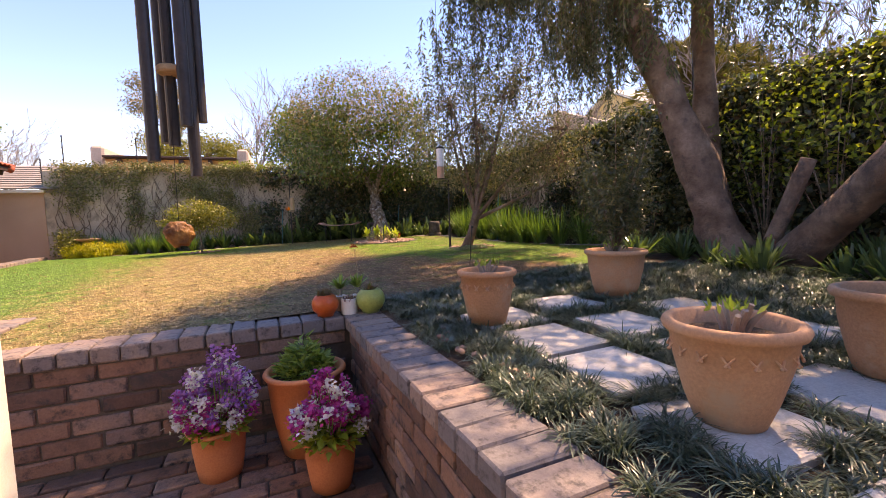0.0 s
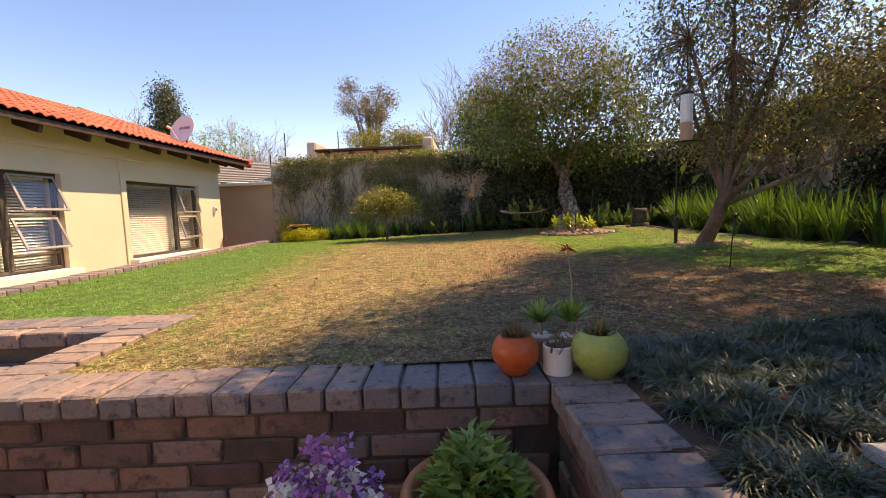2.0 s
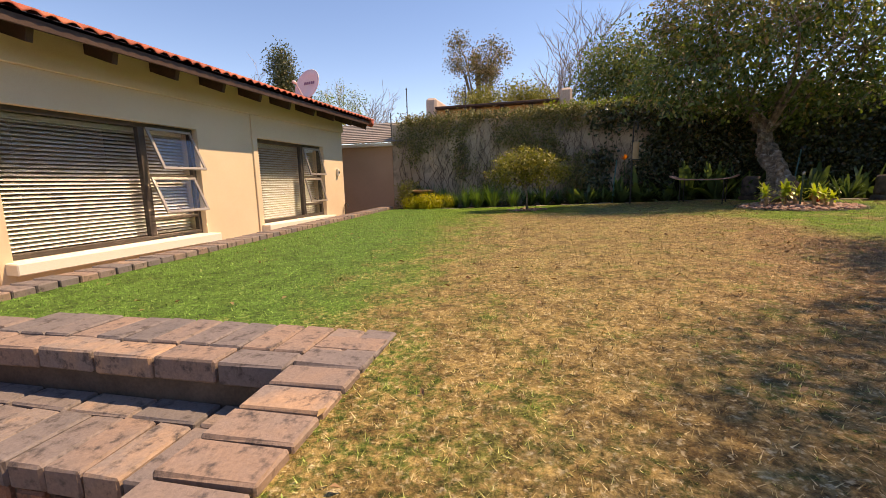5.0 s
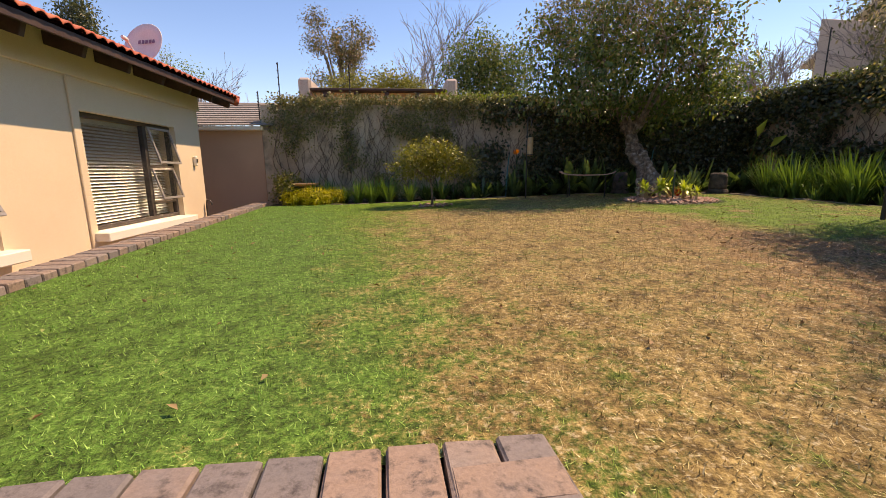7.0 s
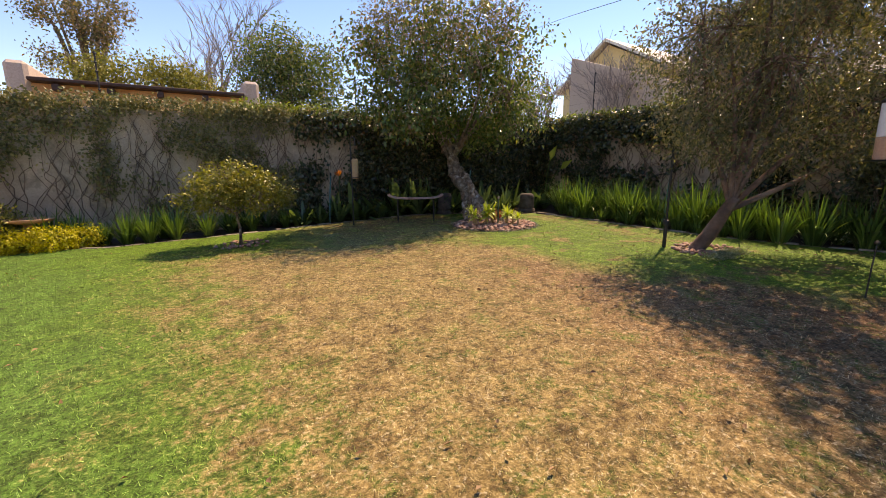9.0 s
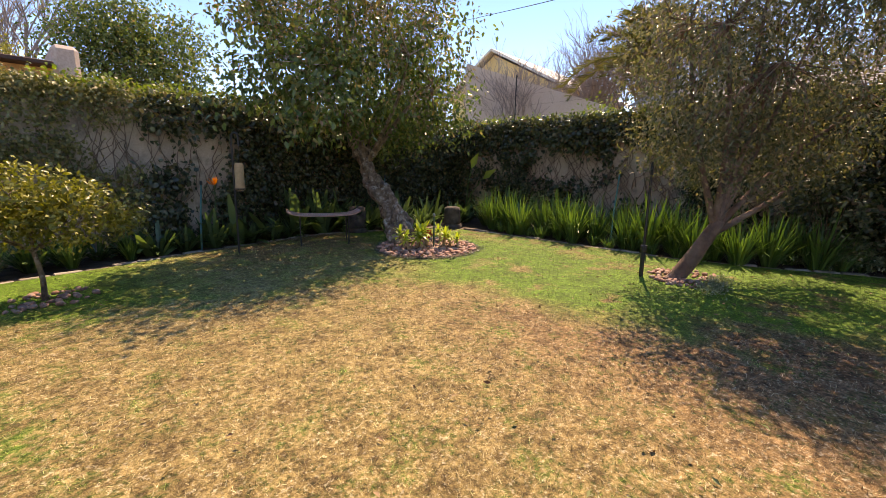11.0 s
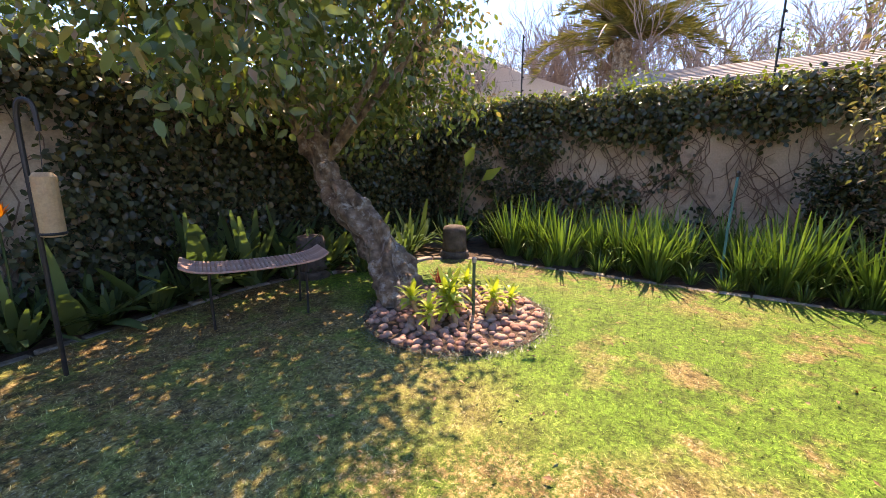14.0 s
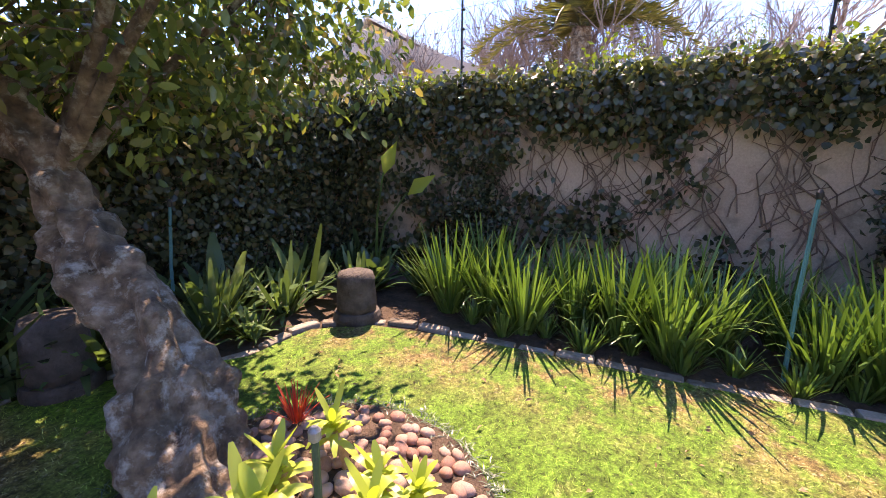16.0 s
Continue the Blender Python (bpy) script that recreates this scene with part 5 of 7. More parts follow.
for k in range(46):
    x, y = rs.uniform(3.4, 4.9), rs.uniform(0.4, 3.9)
    if x < 3.55 and y > 2.9:
        continue
    plant("clivia", [CLIVIA[k % 4]], x, y, "dark glossy clivia round the foot of the big tree", "clivia", "clivias under the big tree", rs.uniform(0.6, 0.95))
for k in range(14):
    plant("agapanthus", [SMALL_AGAP[k % 3]], rs.uniform(4.3, 4.9), rs.uniform(3.6, 5.6), "pale green strap-leaved clump in the east bed", "agapanthus", "agapanthus row", rs.uniform(0.6, 0.95))
# low pale ground cover
rg = np.random.default_rng(33)
cx, cy = rg.uniform(4.15, 4.95, 240), rg.uniform(3.9, 5.9, 240)
ok = cx > 4.55 - (cy - 4.1) * 0.22
cx, cy = cx[ok], cy[ok]
P = np.repeat(np.stack([cx, cy, g(cx, cy) + rg.uniform(0.02, 0.16, len(cx))], 1), 26, 0) + rg.normal(0, 0.035, (len(cx) * 26, 3))
cover = new("ground_cover", leaf_mesh("ground_cover", P, rand_dirs(len(P), rg) + [[0, 0, 0.4]], np.tile([[0, 0, 1.0]], (len(P), 1)), rg.uniform(0.03, 0.06, len(P)), 0.018, LEAF_GREY_LOW))
tagged(cover, "pale variegated ground cover along the east edging", "ground cover", kind="stuff")


def leafy_bush(name, x, y, blobs, mat, clusters, each, size, label, category, spread=0.045, seed=0):
    ob = thing(name, Matrix.Translation((x, y, g(x, y))), label, category)
    rg = np.random.default_rng(300 + seed)
    P, O, C = crown_points(blobs, clusters, each, spread, 0.4, rg)
    for c in C[:: max(1, len(C) // 9)]:
        part("stem", limb(bmesh.new(), [(0, 0, 0), (c[0] * 0.5, c[1] * 0.5, c[2] * 0.6), tuple(c)], [0.008, 0.005, 0.002], 5), BARK, ob)
    part("leaves", leaf_mesh("leaves", P, O * 0.5 + rand_dirs(len(P), rg), O + rand_dirs(len(P), rg) * 0.7 + [[0, 0, 0.5]], rg.uniform(0.6, 1.1, len(P)) * size, size * 0.5, mat), None, ob)
    return ob


for x, y, r in ((-3.5, 10.62, 0.24), (-3.2, 10.72, 0.2), (-3.85, 10.7, 0.2)):
    leafy_bush("yellow_shrub", x, y, [((0, 0, r * 0.5), (r * 1.1, r * 0.8, r * 0.7))], LEAF_YELLOW, 150, 14, 0.038, "low bright yellow shrub at the corner of the lawn", "shrub", 0.03, int(x * -10))
leafy_bush("small_shrub", -4.05, 10.95, [((0, 0, 0.32), (0.22, 0.2, 0.25))], LEAF_LEMON, 90, 12, 0.05, "small green shrub with reddish stems beside the outbuilding", "shrub", 0.05, 77)
for k, (x, y, r, h, mat_b) in enumerate(((4.62, 5.3, 0.42, 1.0, LEAF_DROOP), (4.7, 4.5, 0.42, 1.1, LEAF_IVY), (4.75, 6.5, 0.3, 0.9, LEAF_IVY), (4.75, 3.7, 0.4, 1.2, LEAF_DROOP), (4.8, 1.6, 0.45, 1.2, LEAF_IVY), (4.8, 9.5, 0.25, 0.9, LEAF_IVY))):
    leafy_bush("shrub", x, y, [((0, 0, h * 0.5), (r, r, h * 0.5)), ((0.05, 0.1, h * 0.9), (r * 0.8, r * 0.8, h * 0.4))], mat_b, 170, 13, 0.065, "dark green shrub in front of the ivy-covered wall", "shrub", 0.06, 30 + k)
# backlight is put into the leaf colour of these sparse saplings
for k, (x, y) in enumerate(((4.7, 2.5), (4.75, 3.1), (4.6, 1.9))):
    leafy_bush("sapling", x, y, [((0, 0, 1.35), (0.35, 0.4, 0.45)), ((-0.1, 0.1, 0.8), (0.25, 0.3, 0.3))], LEAF_BRIGHT, 60, 8, 0.07, "sparse sapling behind the big trunk, leaves coloured bright as if backlit", "sapling", 0.07, 50 + k)
log = thing("bird_bath", Matrix.Translation((-3.72, 10.95, g(-3.7, 10.9))), "shallow terracotta bird bath on a short foot in the bed", "bird bath")
part("foot", lathe([(0.1, 0), (0.06, 0.05), (0.05, 0.26), (0.08, 0.3)], 18), TERRACOTTA, log, smooth=True)
part("basin", lathe([(0.06, 0.3), (0.2, 0.33), (0.25, 0.37), (0.24, 0.375), (0.18, 0.345), (0.001, 0.335)], 26), TERRACOTTA, log, smooth=True)

# fallen leaves on the lawn
rg = np.random.default_rng(35)
x, y = rg.uniform(-4, 4.2, 1500), rg.uniform(3.1, 10.5, 1500)
ok = in_poly(x, y, LAWN_EDGE) & (rg.random(1500) < 0.25 + 0.75 * (x > -0.5))
x, y = x[ok], y[ok]
D = np.column_stack([rg.normal(0, 1, (len(x), 2)), rg.normal(0, 0.25, len(x))])
litter = new("leaf_litter", leaf_mesh("leaf_litter", np.column_stack([x, y, g(x, y) + 0.018]), D, np.tile([[0, 0, 1.0]], (len(x), 1)) + rg.normal(0, 0.4, (len(x), 3)), rg.uniform(0.02, 0.045, len(x)), rg.uniform(0.01, 0.02, len(x)), CACTUS, 0.3))
tagged(litter, "dry brown leaves scattered over the lawn", "leaves", kind="stuff")

# ---- trees ----
def branch_set(bm, start, ends, r0, r1, seed, sides=6, wig=0.12, n=7):
    r = random.Random(seed)
    start = Vector(start)
    for e in ends:
        e = Vector(e)
        m = (start + e) / 2 + Vector((r.uniform(-1, 1), r.uniform(-1, 1), r.uniform(0, 1))) * wig * (e - start).length
        pts = spline([start, m, e], n)
        limb(bm, pts, [r0 + (r1 - r0) * k / (n - 1) for k in range(n)], sides, cap=False)
    return bm


def twigs_to(bm, anchors, centres, every, r=0.006):
    A = np.array([tuple(a) for a in anchors])
    for c in centres[::every]:
        k = np.argmin(((A - c) ** 2).sum(1))
        p, q = Vector(A[k]), Vector(c)
        m = (p + q) / 2 + Vector((random.uniform(-0.1, 0.1), random.uniform(-0.1, 0.1), random.uniform(0, 0.12)))
        limb(bm, [p, m, q], [r * 1.6, r, r * 0.5], 4, cap=False)


def crown(ob, name, blobs, clusters, each, spread, size, width, mat, seed, hang=0.0, hollow=0.5, label="", shape=leaf_mesh):
    rg = np.random.default_rng(seed)
    P, O, C = crown_points(blobs, clusters, each, spread, hollow, rg)
    D = O * 0.4 + rand_dirs(len(P), rg) * 0.9 - [[0, 0, hang]]
    part(name, shape(name, P, D, O * 0.6 + rand_dirs(len(P), rg) * 0.8 + [[0, 0, 0.6]], rg.uniform(0.6, 1.15, len(P)) * size, rg.uniform(0.8, 1.2, len(P)) * width, mat), None, ob, label)
    return C


# leaning broad-leaved tree in the far corner
tree = thing("leaning_tree", Matrix(), "leaning broad-crowned tree with lichen-grey bark in a cobble ring", "tree")
bm = bmesh.new()
trunk = spline([(2.02, 9.44, 0.68), (2.09, 9.6, 0.9), (2.17, 9.8, 1.13), (2.19, 10.18, 1.47), (2.21, 10.42, 1.66), (2.19, 10.6, 2.0), (2.0, 10.62, 2.25)], 110)
limb(bm, trunk, [0.205 - 0.035 * min(1, k / 6) - 0.095 * k / 43 + 0.009 * math.sin(k * 1.3) + 0.006 * math.sin(k * 2.9) for k in [43 * i / 109 for i in range(110)]], 36, 0.75)
for v in bm.verts:
    v.co += noise.noise_vector(v.co * 13) * 0.012 + noise.noise_vector(v.co * 34) * 0.005
ends1 = [(1.0, 10.2, 2.9), (1.6, 10.7, 3.3), (2.5, 10.3, 3.4), (1.2, 9.6, 2.8)]
branch_set(bm, trunk[-1], ends1, 0.04, 0.014, 5)
ends2 = [(3.1, 10.0, 2.9), (2.6, 9.5, 2.9), (2.9, 10.6, 3.4), (2.0, 9.3, 3.1)]
branch_set(bm, trunk[80], ends2, 0.036, 0.013, 6)
blobs = [((2.7, 10.43, 2.3), (0.42, 0.3, 0.25)), ((3.05, 10.15, 2.32), (0.4, 0.3, 0.27)), ((3.45, 9.98, 2.5), (0.38, 0.3, 0.28)), ((3.03, 10.35, 2.7), (0.45, 0.4, 0.35)), ((3.7, 9.85, 2.75), (0.32, 0.28, 0.3)),
         ((3.3, 10.05, 2.75), (0.45, 0.35, 0.35)), ((2.4, 10.35, 2.5), (0.4, 0.35, 0.25)), ((3.62, 9.95, 2.4), (0.28, 0.25, 0.2)), ((2.67, 10.3, 2.1), (0.25, 0.2, 0.16)), ((1.05, 10.15, 2.95), (0.9, 0.8, 0.75)), ((1.8, 10.0, 3.05), (1.0, 0.8, 0.8)), ((3.05, 10.75, 3.05), (0.85, 0.6, 0.8)), ((2.05, 10.4, 3.75), (1.2, 1.0, 0.8)), ((2.6, 10.65, 2.7), (0.7, 0.4, 0.45)),
         ((0.9, 9.75, 2.7), (0.6, 0.5, 0.45)), ((1.35, 9.65, 2.75), (0.6, 0.45, 0.4)), ((3.4, 10.85, 2.9), (0.6, 0.4, 0.75)), ((1.6, 10.3, 2.55), (1.0, 0.6, 0.4)), ((2.6, 10.6, 2.5), (0.8, 0.45, 0.35)), ((1.2, 9.9, 2.4), (0.5, 0.4, 0.3)), ((2.75, 9.8, 3.45), (0.8, 0.5, 0.5)), ((1.6, 9.6, 3.1), (0.7, 0.4, 0.45)), ((3.1, 10.15, 3.3), (0.7, 0.5, 0.5)), ((3.0, 9.6, 3.75), (0.6, 0.5, 0.4))]
skirts = random.Random(44)
for _ in range(26):
    a, q = skirts.uniform(0, 6.28), skirts.uniform(0.75, 1.1)
    if math.cos(a) > 0.1 and math.sin(a) < 0.3:
        continue
    blobs.append(((2.05 + math.cos(a) * 1.75 * q, 10.1 + math.sin(a) * 0.95 * q, skirts.uniform(2.25, 3.9)), (0.3, 0.3, skirts.uniform(0.2, 0.4))))
C = crown(tree, "foliage", blobs, 1080, 13, 0.1, 0.088, 0.041, LEAF_TREE, 401, 0.7, shape=oval_mesh)
crown(tree, "foliage", blobs, 190, 13, 0.09, 0.075, 0.034, LEAF_BRONZE, 408, 0.5, 0.6, "older bronze leaves")
crown(tree, "foliage", [((2.05, 10.2, 4.1), (1.2, 1.1, 0.6)), ((1.2, 10.1, 3.5), (0.9, 0.9, 0.5)), ((2.75, 10.45, 3.75), (0.7, 0.7, 0.5)), ((1.6, 9.8, 3.9), (1.2, 0.8, 0.45))], 900, 15, 0.09, 0.05, 0.024, LEAF_BRONZE, 402, 0.2, 0.75, "bronze-tinged young leaves")
twigs_to(bm, [Vector(e) for e in ends1 + ends2] + trunk[75::4], C, 9)
part("trunk", bm, BARK, tree, "grey-brown lichen-patched bark", True)

# cobble ring with bromeliads round it
ring = thing("cobble_ring", Matrix(), "round bed of river cobbles at the foot of the tree", "cobble bed")
rs = random.Random(21)
for k in range(300):
    a, q = k * 2.39996 + rs.uniform(-0.1, 0.1), ((k + 0.5) / 300) ** 0.5
    x, y = 2.09 + math.cos(a) * 0.63 * q, 9.05 + math.sin(a) * 0.62 * q
    stone("cobble", x, y, rs.uniform(0.026, 0.043), ring, g(x, y) + 0.035 * (1 - q), 0.3)
bm = bmesh.new()
mound = [[bm.verts.new((2.09 + math.cos(a) * 0.67 * q, 9.05 + math.sin(a) * 0.66 * q, g(2.09 + math.cos(a) * 0.67 * q, 9.05 + math.sin(a) * 0.66 * q) + 0.03 * (1 - q) + 0.006)) for a in [2 * math.pi * i / 28 for i in range(28)]] for q in (1.0, 0.6, 0.2)]
for r0, r1 in zip(mound, mound[1:]):
    for i in range(28):
        bm.faces.new((r0[i], r0[(i + 1) % 28], r1[(i + 1) % 28], r1[i]))
bm.faces.new(mound[-1])
part("soil", bm, SOIL, ring)
rg = np.random.default_rng(23)
a = rg.uniform(0, 6.28, 1500)
P = np.stack([2.09 + np.cos(a) * (0.67 + rg.normal(0, 0.03, 1500)), 9.05 + np.sin(a) * (0.66 + rg.normal(0, 0.03, 1500))], 1)
tagged(part("fringe", blade_mesh("fringe", np.column_stack([P, g(P[:, 0], P[:, 1])]), np.column_stack([rg.normal(0, 0.9, (1500, 2)), np.full(1500, 0.7)]), 0.08, 0.004, 0.5, LEAF_MONDO, 3), None, ring, "dark mondo grass fringe"), kind="stuff")
STEM_TAN = rough_mat("papery_tan_stem", [(0.3, (0.30, 0.19, 0.10)), (0.7, (0.50, 0.36, 0.20))], 20, 90, 0.85)


def rosette(x, y, scale, seed, lean):
    """A short papery stem with a whorl of broad arching leaves, each leaf a part."""
    r = random.Random(seed)
    ob = thing("bromeliad", Matrix.Translation((x, y, g(x, y) + 0.02)) @ Matrix.Rotation(r.uniform(0, 6.28), 4, "Z") @ Matrix.Diagonal((scale, scale, scale, 1)), "lime green broad-leaved rosette on a papery stem among cobbles", "bromeliad", "bromeliads under the tree")
    top = Vector((lean * 0.3, 0.0, 0.13))
    part("stem", limb(bmesh.new(), spline([(0, 0, -0.03), (lean * 0.1, 0, 0.06), top], 6), [0.022, 0.019, 0.018, 0.017, 0.017, 0.016], 9, 0.4), STEM_TAN, ob, "papery tan stem", True)
    n = r.randint(17, 21)
    for k in range(n):
        a, up = k * 2.4 + r.uniform(-0.3, 0.3), 0.35 + 1.5 * k / n
        d = np.array([[math.cos(a), math.sin(a), up]])
        part("leaf", blade_mesh("leaf", np.array([[top.x, top.y, top.z - 0.03 + 0.004 * k]]), d, r.uniform(0.1, 0.17), r.uniform(0.029, 0.04), r.uniform(0.3, 0.75) if k < n - 3 else 0.12, LEAF_BROM, 7), None, ob)
    return ob


for k, (x, y, sc) in enumerate(((1.78, 9.13, 1.15), (1.95, 9.06, 1.2), (2.06, 9.0, 1.3), (2.15, 8.82, 1.1), (2.29, 8.82, 0.9), (2.23, 8.64, 0.8), (2.36, 9.05, 1.0), (1.73, 9.0, 0.95), (2.2, 9.14, 1.1), (1.86, 8.9, 0.95))):
    rosette(x, y, sc * 1.02, 500 + k, (-0.2, 0.15, 0.3)[k % 3])
red = plant("bromeliad", [strap_clump(60, 0.2, 0.008, 0.3, PETAL_RED, 250, 0.03, 0.9)], 2.47, 9.42, "spiky red-leaved bromeliad beside the trunk", "bromeliad", "bromeliads under the tree", 1.0, z=g(2.4, 9.4) + 0.05)
rod = thing("garden_light", Matrix.Translation((2.03, 8.87, g(2.03, 8.87))), "slim dark green solar garden light among bromeliads", "garden light")
part("stake", limb(bmesh.new(), [(0, 0, -0.05), (0, 0, 0.42)], [0.011, 0.011], 10), GREEN_PLASTIC, rod)
part("head", lathe([(0.012, 0.42), (0.017, 0.425), (0.017, 0.45), (0.009, 0.46)], 16), PALE_SASH, rod, "grey cap")

# dark stone drums beside the bed
def drum(x, y, h, r, label):
    ob = thing("stone_drum", Matrix.Translation((x, y, g(x, y) - 0.02)), label, "stone ornament")
    part("base", lathe([(r * 1.18, 0), (r * 1.2, 0.05), (r * 1.12, 0.085), (r * 0.9, 0.09)], 22), STUMP, ob)
    part("body", lathe([(r * 0.98, 0.09), (r, 0.14), (r * 0.93, h * 0.8), (r * 0.97, h * 0.86), (r * 0.85, h), (r * 0.6, h + 0.012)], 22), STUMP, ob, smooth=True)
    return ob


drum(3.56, 9.95, 0.36, 0.14, "charred dark stone drum at the end of the edging")
drum(2.16, 10.68, 0.4, 0.14, "dark weathered stone drum behind the leaning trunk")

# slatted bench with curled ends
bench = thing("garden_bench", Matrix.Translation((1.31, 10.22, g(1.31, 10.2))) @ Matrix.Rotation(radians(-27), 4, "Z"), "weathered woven metal bench with upturned ends on thin legs", "bench")
top_pts = [(-0.46, 0.43), (-0.40, 0.40), (-0.3, 0.38), (-0.15, 0.372), (0, 0.37), (0.15, 0.372), (0.3, 0.38), (0.4, 0.40), (0.46, 0.43)]
curve = spline([(x, 0, z) for x, z in top_pts], 41)
for y in (-0.165, -0.1, -0.035, 0.035, 0.1, 0.165):
    part("rail", limb(bmesh.new(), [p + Vector((0, y, 0.006)) for p in curve], [0.008] * 41, 6), WICKER, bench)
slat_me = mesh_of(boxed(-0.0085, 0.0085, -0.17, 0.17, -0.003, 0.006, bevel=0.002), "slat", WICKER)
for k, p in enumerate(curve):
    d = curve[min(k + 1, 40)] - curve[max(k - 1, 0)]
    s = part("slat", slat_me, None, bench)
    s.matrix_basis = Matrix.Translation(p + Vector((0, 0, 0.009))) @ Matrix.Rotation(-math.atan2(d.z, d.x), 4, "Y")
for x in (-0.3, 0.3):
    for y in (-0.14, 0.14):
        part("leg", limb(bmesh.new(), [(x, y, -0.02), (x * 1.02, y * 0.95, 0.2), (x, y, 0.385)], [0.009, 0.008, 0.009], 6), BLACK_METAL, bench)

# bird feeder on a crook
feeder = thing("bird_feeder", Matrix.Translation((0.24, 10.3, g(0.24, 10.3))), "pale wooden tube bird feeder hanging from a black shepherd's crook", "bird feeder")
part("crook", limb(bmesh.new(), spline([(0, 0.02, -0.05), (0, 0.02, 0.9), (0, 0.02, 1.25), (0.01, 0.0, 1.37), (0.05, -0.03, 1.36), (0.055, -0.04, 1.24)], 26), [0.012] * 26, 8), BLACK_METAL, feeder)
part("hanger", limb(bmesh.new(), [(0.055, -0.04, 1.24), (0.04, -0.04, 1.04)], [0.002, 0.002], 5), BLACK_METAL, feeder)
part("seed_tube", lathe([(0.035, 0.74), (0.05, 0.745), (0.05, 1.03), (0.035, 1.05)], 18), PALE_WOOD, feeder, m=Matrix.Translation((0.04, -0.04, 0)))
part("tray", lathe([(0.05, 0.75), (0.055, 0.757), (0.05, 0.764)], 18), BLACK_METAL, feeder, m=Matrix.Translation((0.04, -0.04, 0)))
strel = thing("crane_flower", Matrix.Translation((0.19, 10.9, g(0.19, 10.9))), "orange crane flower above dark leaves by the wall", "flower")
part("stalk", limb(bmesh.new(), [(0, 0, 0), (0.02, 0, 0.5), (0.01, -0.05, 0.78)], [0.008, 0.007, 0.006], 6), LEAF_DARK, strel)
rg = np.random.default_rng(71)
part("flower", leaf_mesh("flower", np.tile([[0.01, -0.05, 0.77]], (9, 1)), np.column_stack([rg.normal(0, 0.7, 9), rg.normal(0, 0.4, 9), rg.uniform(0.3, 1, 9)]), rand_dirs(9, rg), 0.12, 0.025, PETAL_ORANGE), None, strel, "vivid orange petals")
giant = thing("strelitzia", Matrix.Translation((4.55, 10.5, g(4.5, 10.5))), "tall strelitzia with two bright upright leaves in the corner", "strelitzia")
for k, (dx, dy, h) in enumerate(((0.02, -0.1, 0.98), (0.12, -0.3, 0.8))):
    part("stalk", limb(bmesh.new(), [(0, 0, 0), (dx * 0.3, dy * 0.3, h * 0.6), (dx, dy, h)], [0.016, 0.012, 0.008], 6), LEAF_AGAP, giant)
    part("leaf", leaf_mesh("leaf", np.array([[dx, dy, h - 0.03]]), np.array([[0.1, -0.4 - k * 0.5, 1.0 - k * 0.35]]), np.array([[-1.0, -0.4, 0.4]]), np.array([0.34]), np.array([0.15]), LEAF_BROM, 0.2), None, giant, "bright yellow-green paddle leaf")

# blue-green stakes with sprinkler heads
for x, y, h in ((3.94, 7.42, 0.95), (0.02, 10.93, 0.78), (2.9, 11.0, 0.8)):
    st = thing("sprinkler_stake", Matrix.Translation((x, y, g(x, y))), "thin blue-green irrigation stake with a small black sprinkler head", "sprinkler", "irrigation stakes")
    part("stake", limb(bmesh.new(), [(0, 0, -0.05), (0.02, 0.0, h * 0.5), (0.05, -0.02, h)], [0.012, 0.011, 0.010], 8), GREEN_STEEL, st)
    part("nozzle", lathe([(0.013, 0), (0.016, 0.01), (0.016, 0.035), (0.007, 0.05)], 12), BLACK_METAL, st, m=Matrix.Translation((0.05, -0.02, h)))
post = thing("garden_pole", Matrix.Translation((2.62, 6.59, g(2.62, 6.59))), "slim dark metal pole in a black sleeve on the lawn", "pole")
part("pole", limb(bmesh.new(), [(0, 0, 0.3), (0.0, 0, 0.7), (0.005, 0, 1.1)], [0.013, 0.0125, 0.012], 8), BLACK_METAL, post)
part("post", limb(bmesh.new(), [(0, 0, -0.03), (0, 0, 0.25)], [0.02, 0.02], 12), BLACK_METAL, post)
part("head", lathe([(0.024, 0.25), (0.03, 0.255), (0.03, 0.29), (0.034, 0.292), (0.03, 0.31), (0.01, 0.316)], 18), BLACK_METAL, post)
st = thing("plant_stake", Matrix.Translation((2.16, 4.8, g(2.2, 4.8))), "thin dark metal stake with a curled top in the lawn", "stake")
part("rod", limb(bmesh.new(), [(0, 0, -0.03), (0.01, 0, 0.2), (0.03, 0.0, 0.38)], [0.006, 0.005, 0.005], 6), BLACK_METAL, st)
part("finial", lathe([(0.004, 0), (0.018, 0.012), (0.018, 0.024), (0.004, 0.036)], 10), BLACK_METAL, st, m=Matrix.Translation((0.03, 0, 0.375)))

# lemon tree
tree = thing("lemon_tree", Matrix.Translation((-1.47, 9.65, g(-1.47, 9.65) - 0.02)), "small yellow-green lemon tree in a pebble ring on the lawn", "tree")
bm = bmesh.new()
limb(bm, spline([(0, 0, 0), (0.01, 0, 0.2), (-0.02, 0.01, 0.42)], 8), [0.024, 0.02, 0.018, 0.017, 0.016, 0.016, 0.015, 0.014], 8, 0.3)
ends = [(-0.38, 0.05, 0.72), (0.36, -0.05, 0.7), (0.1, 0.25, 0.85), (-0.1, -0.25, 0.85), (0.2, 0.1, 0.6), (-0.25, -0.1, 0.58)]
branch_set(bm, (-0.02, 0.01, 0.4), ends, 0.011, 0.004, 31)
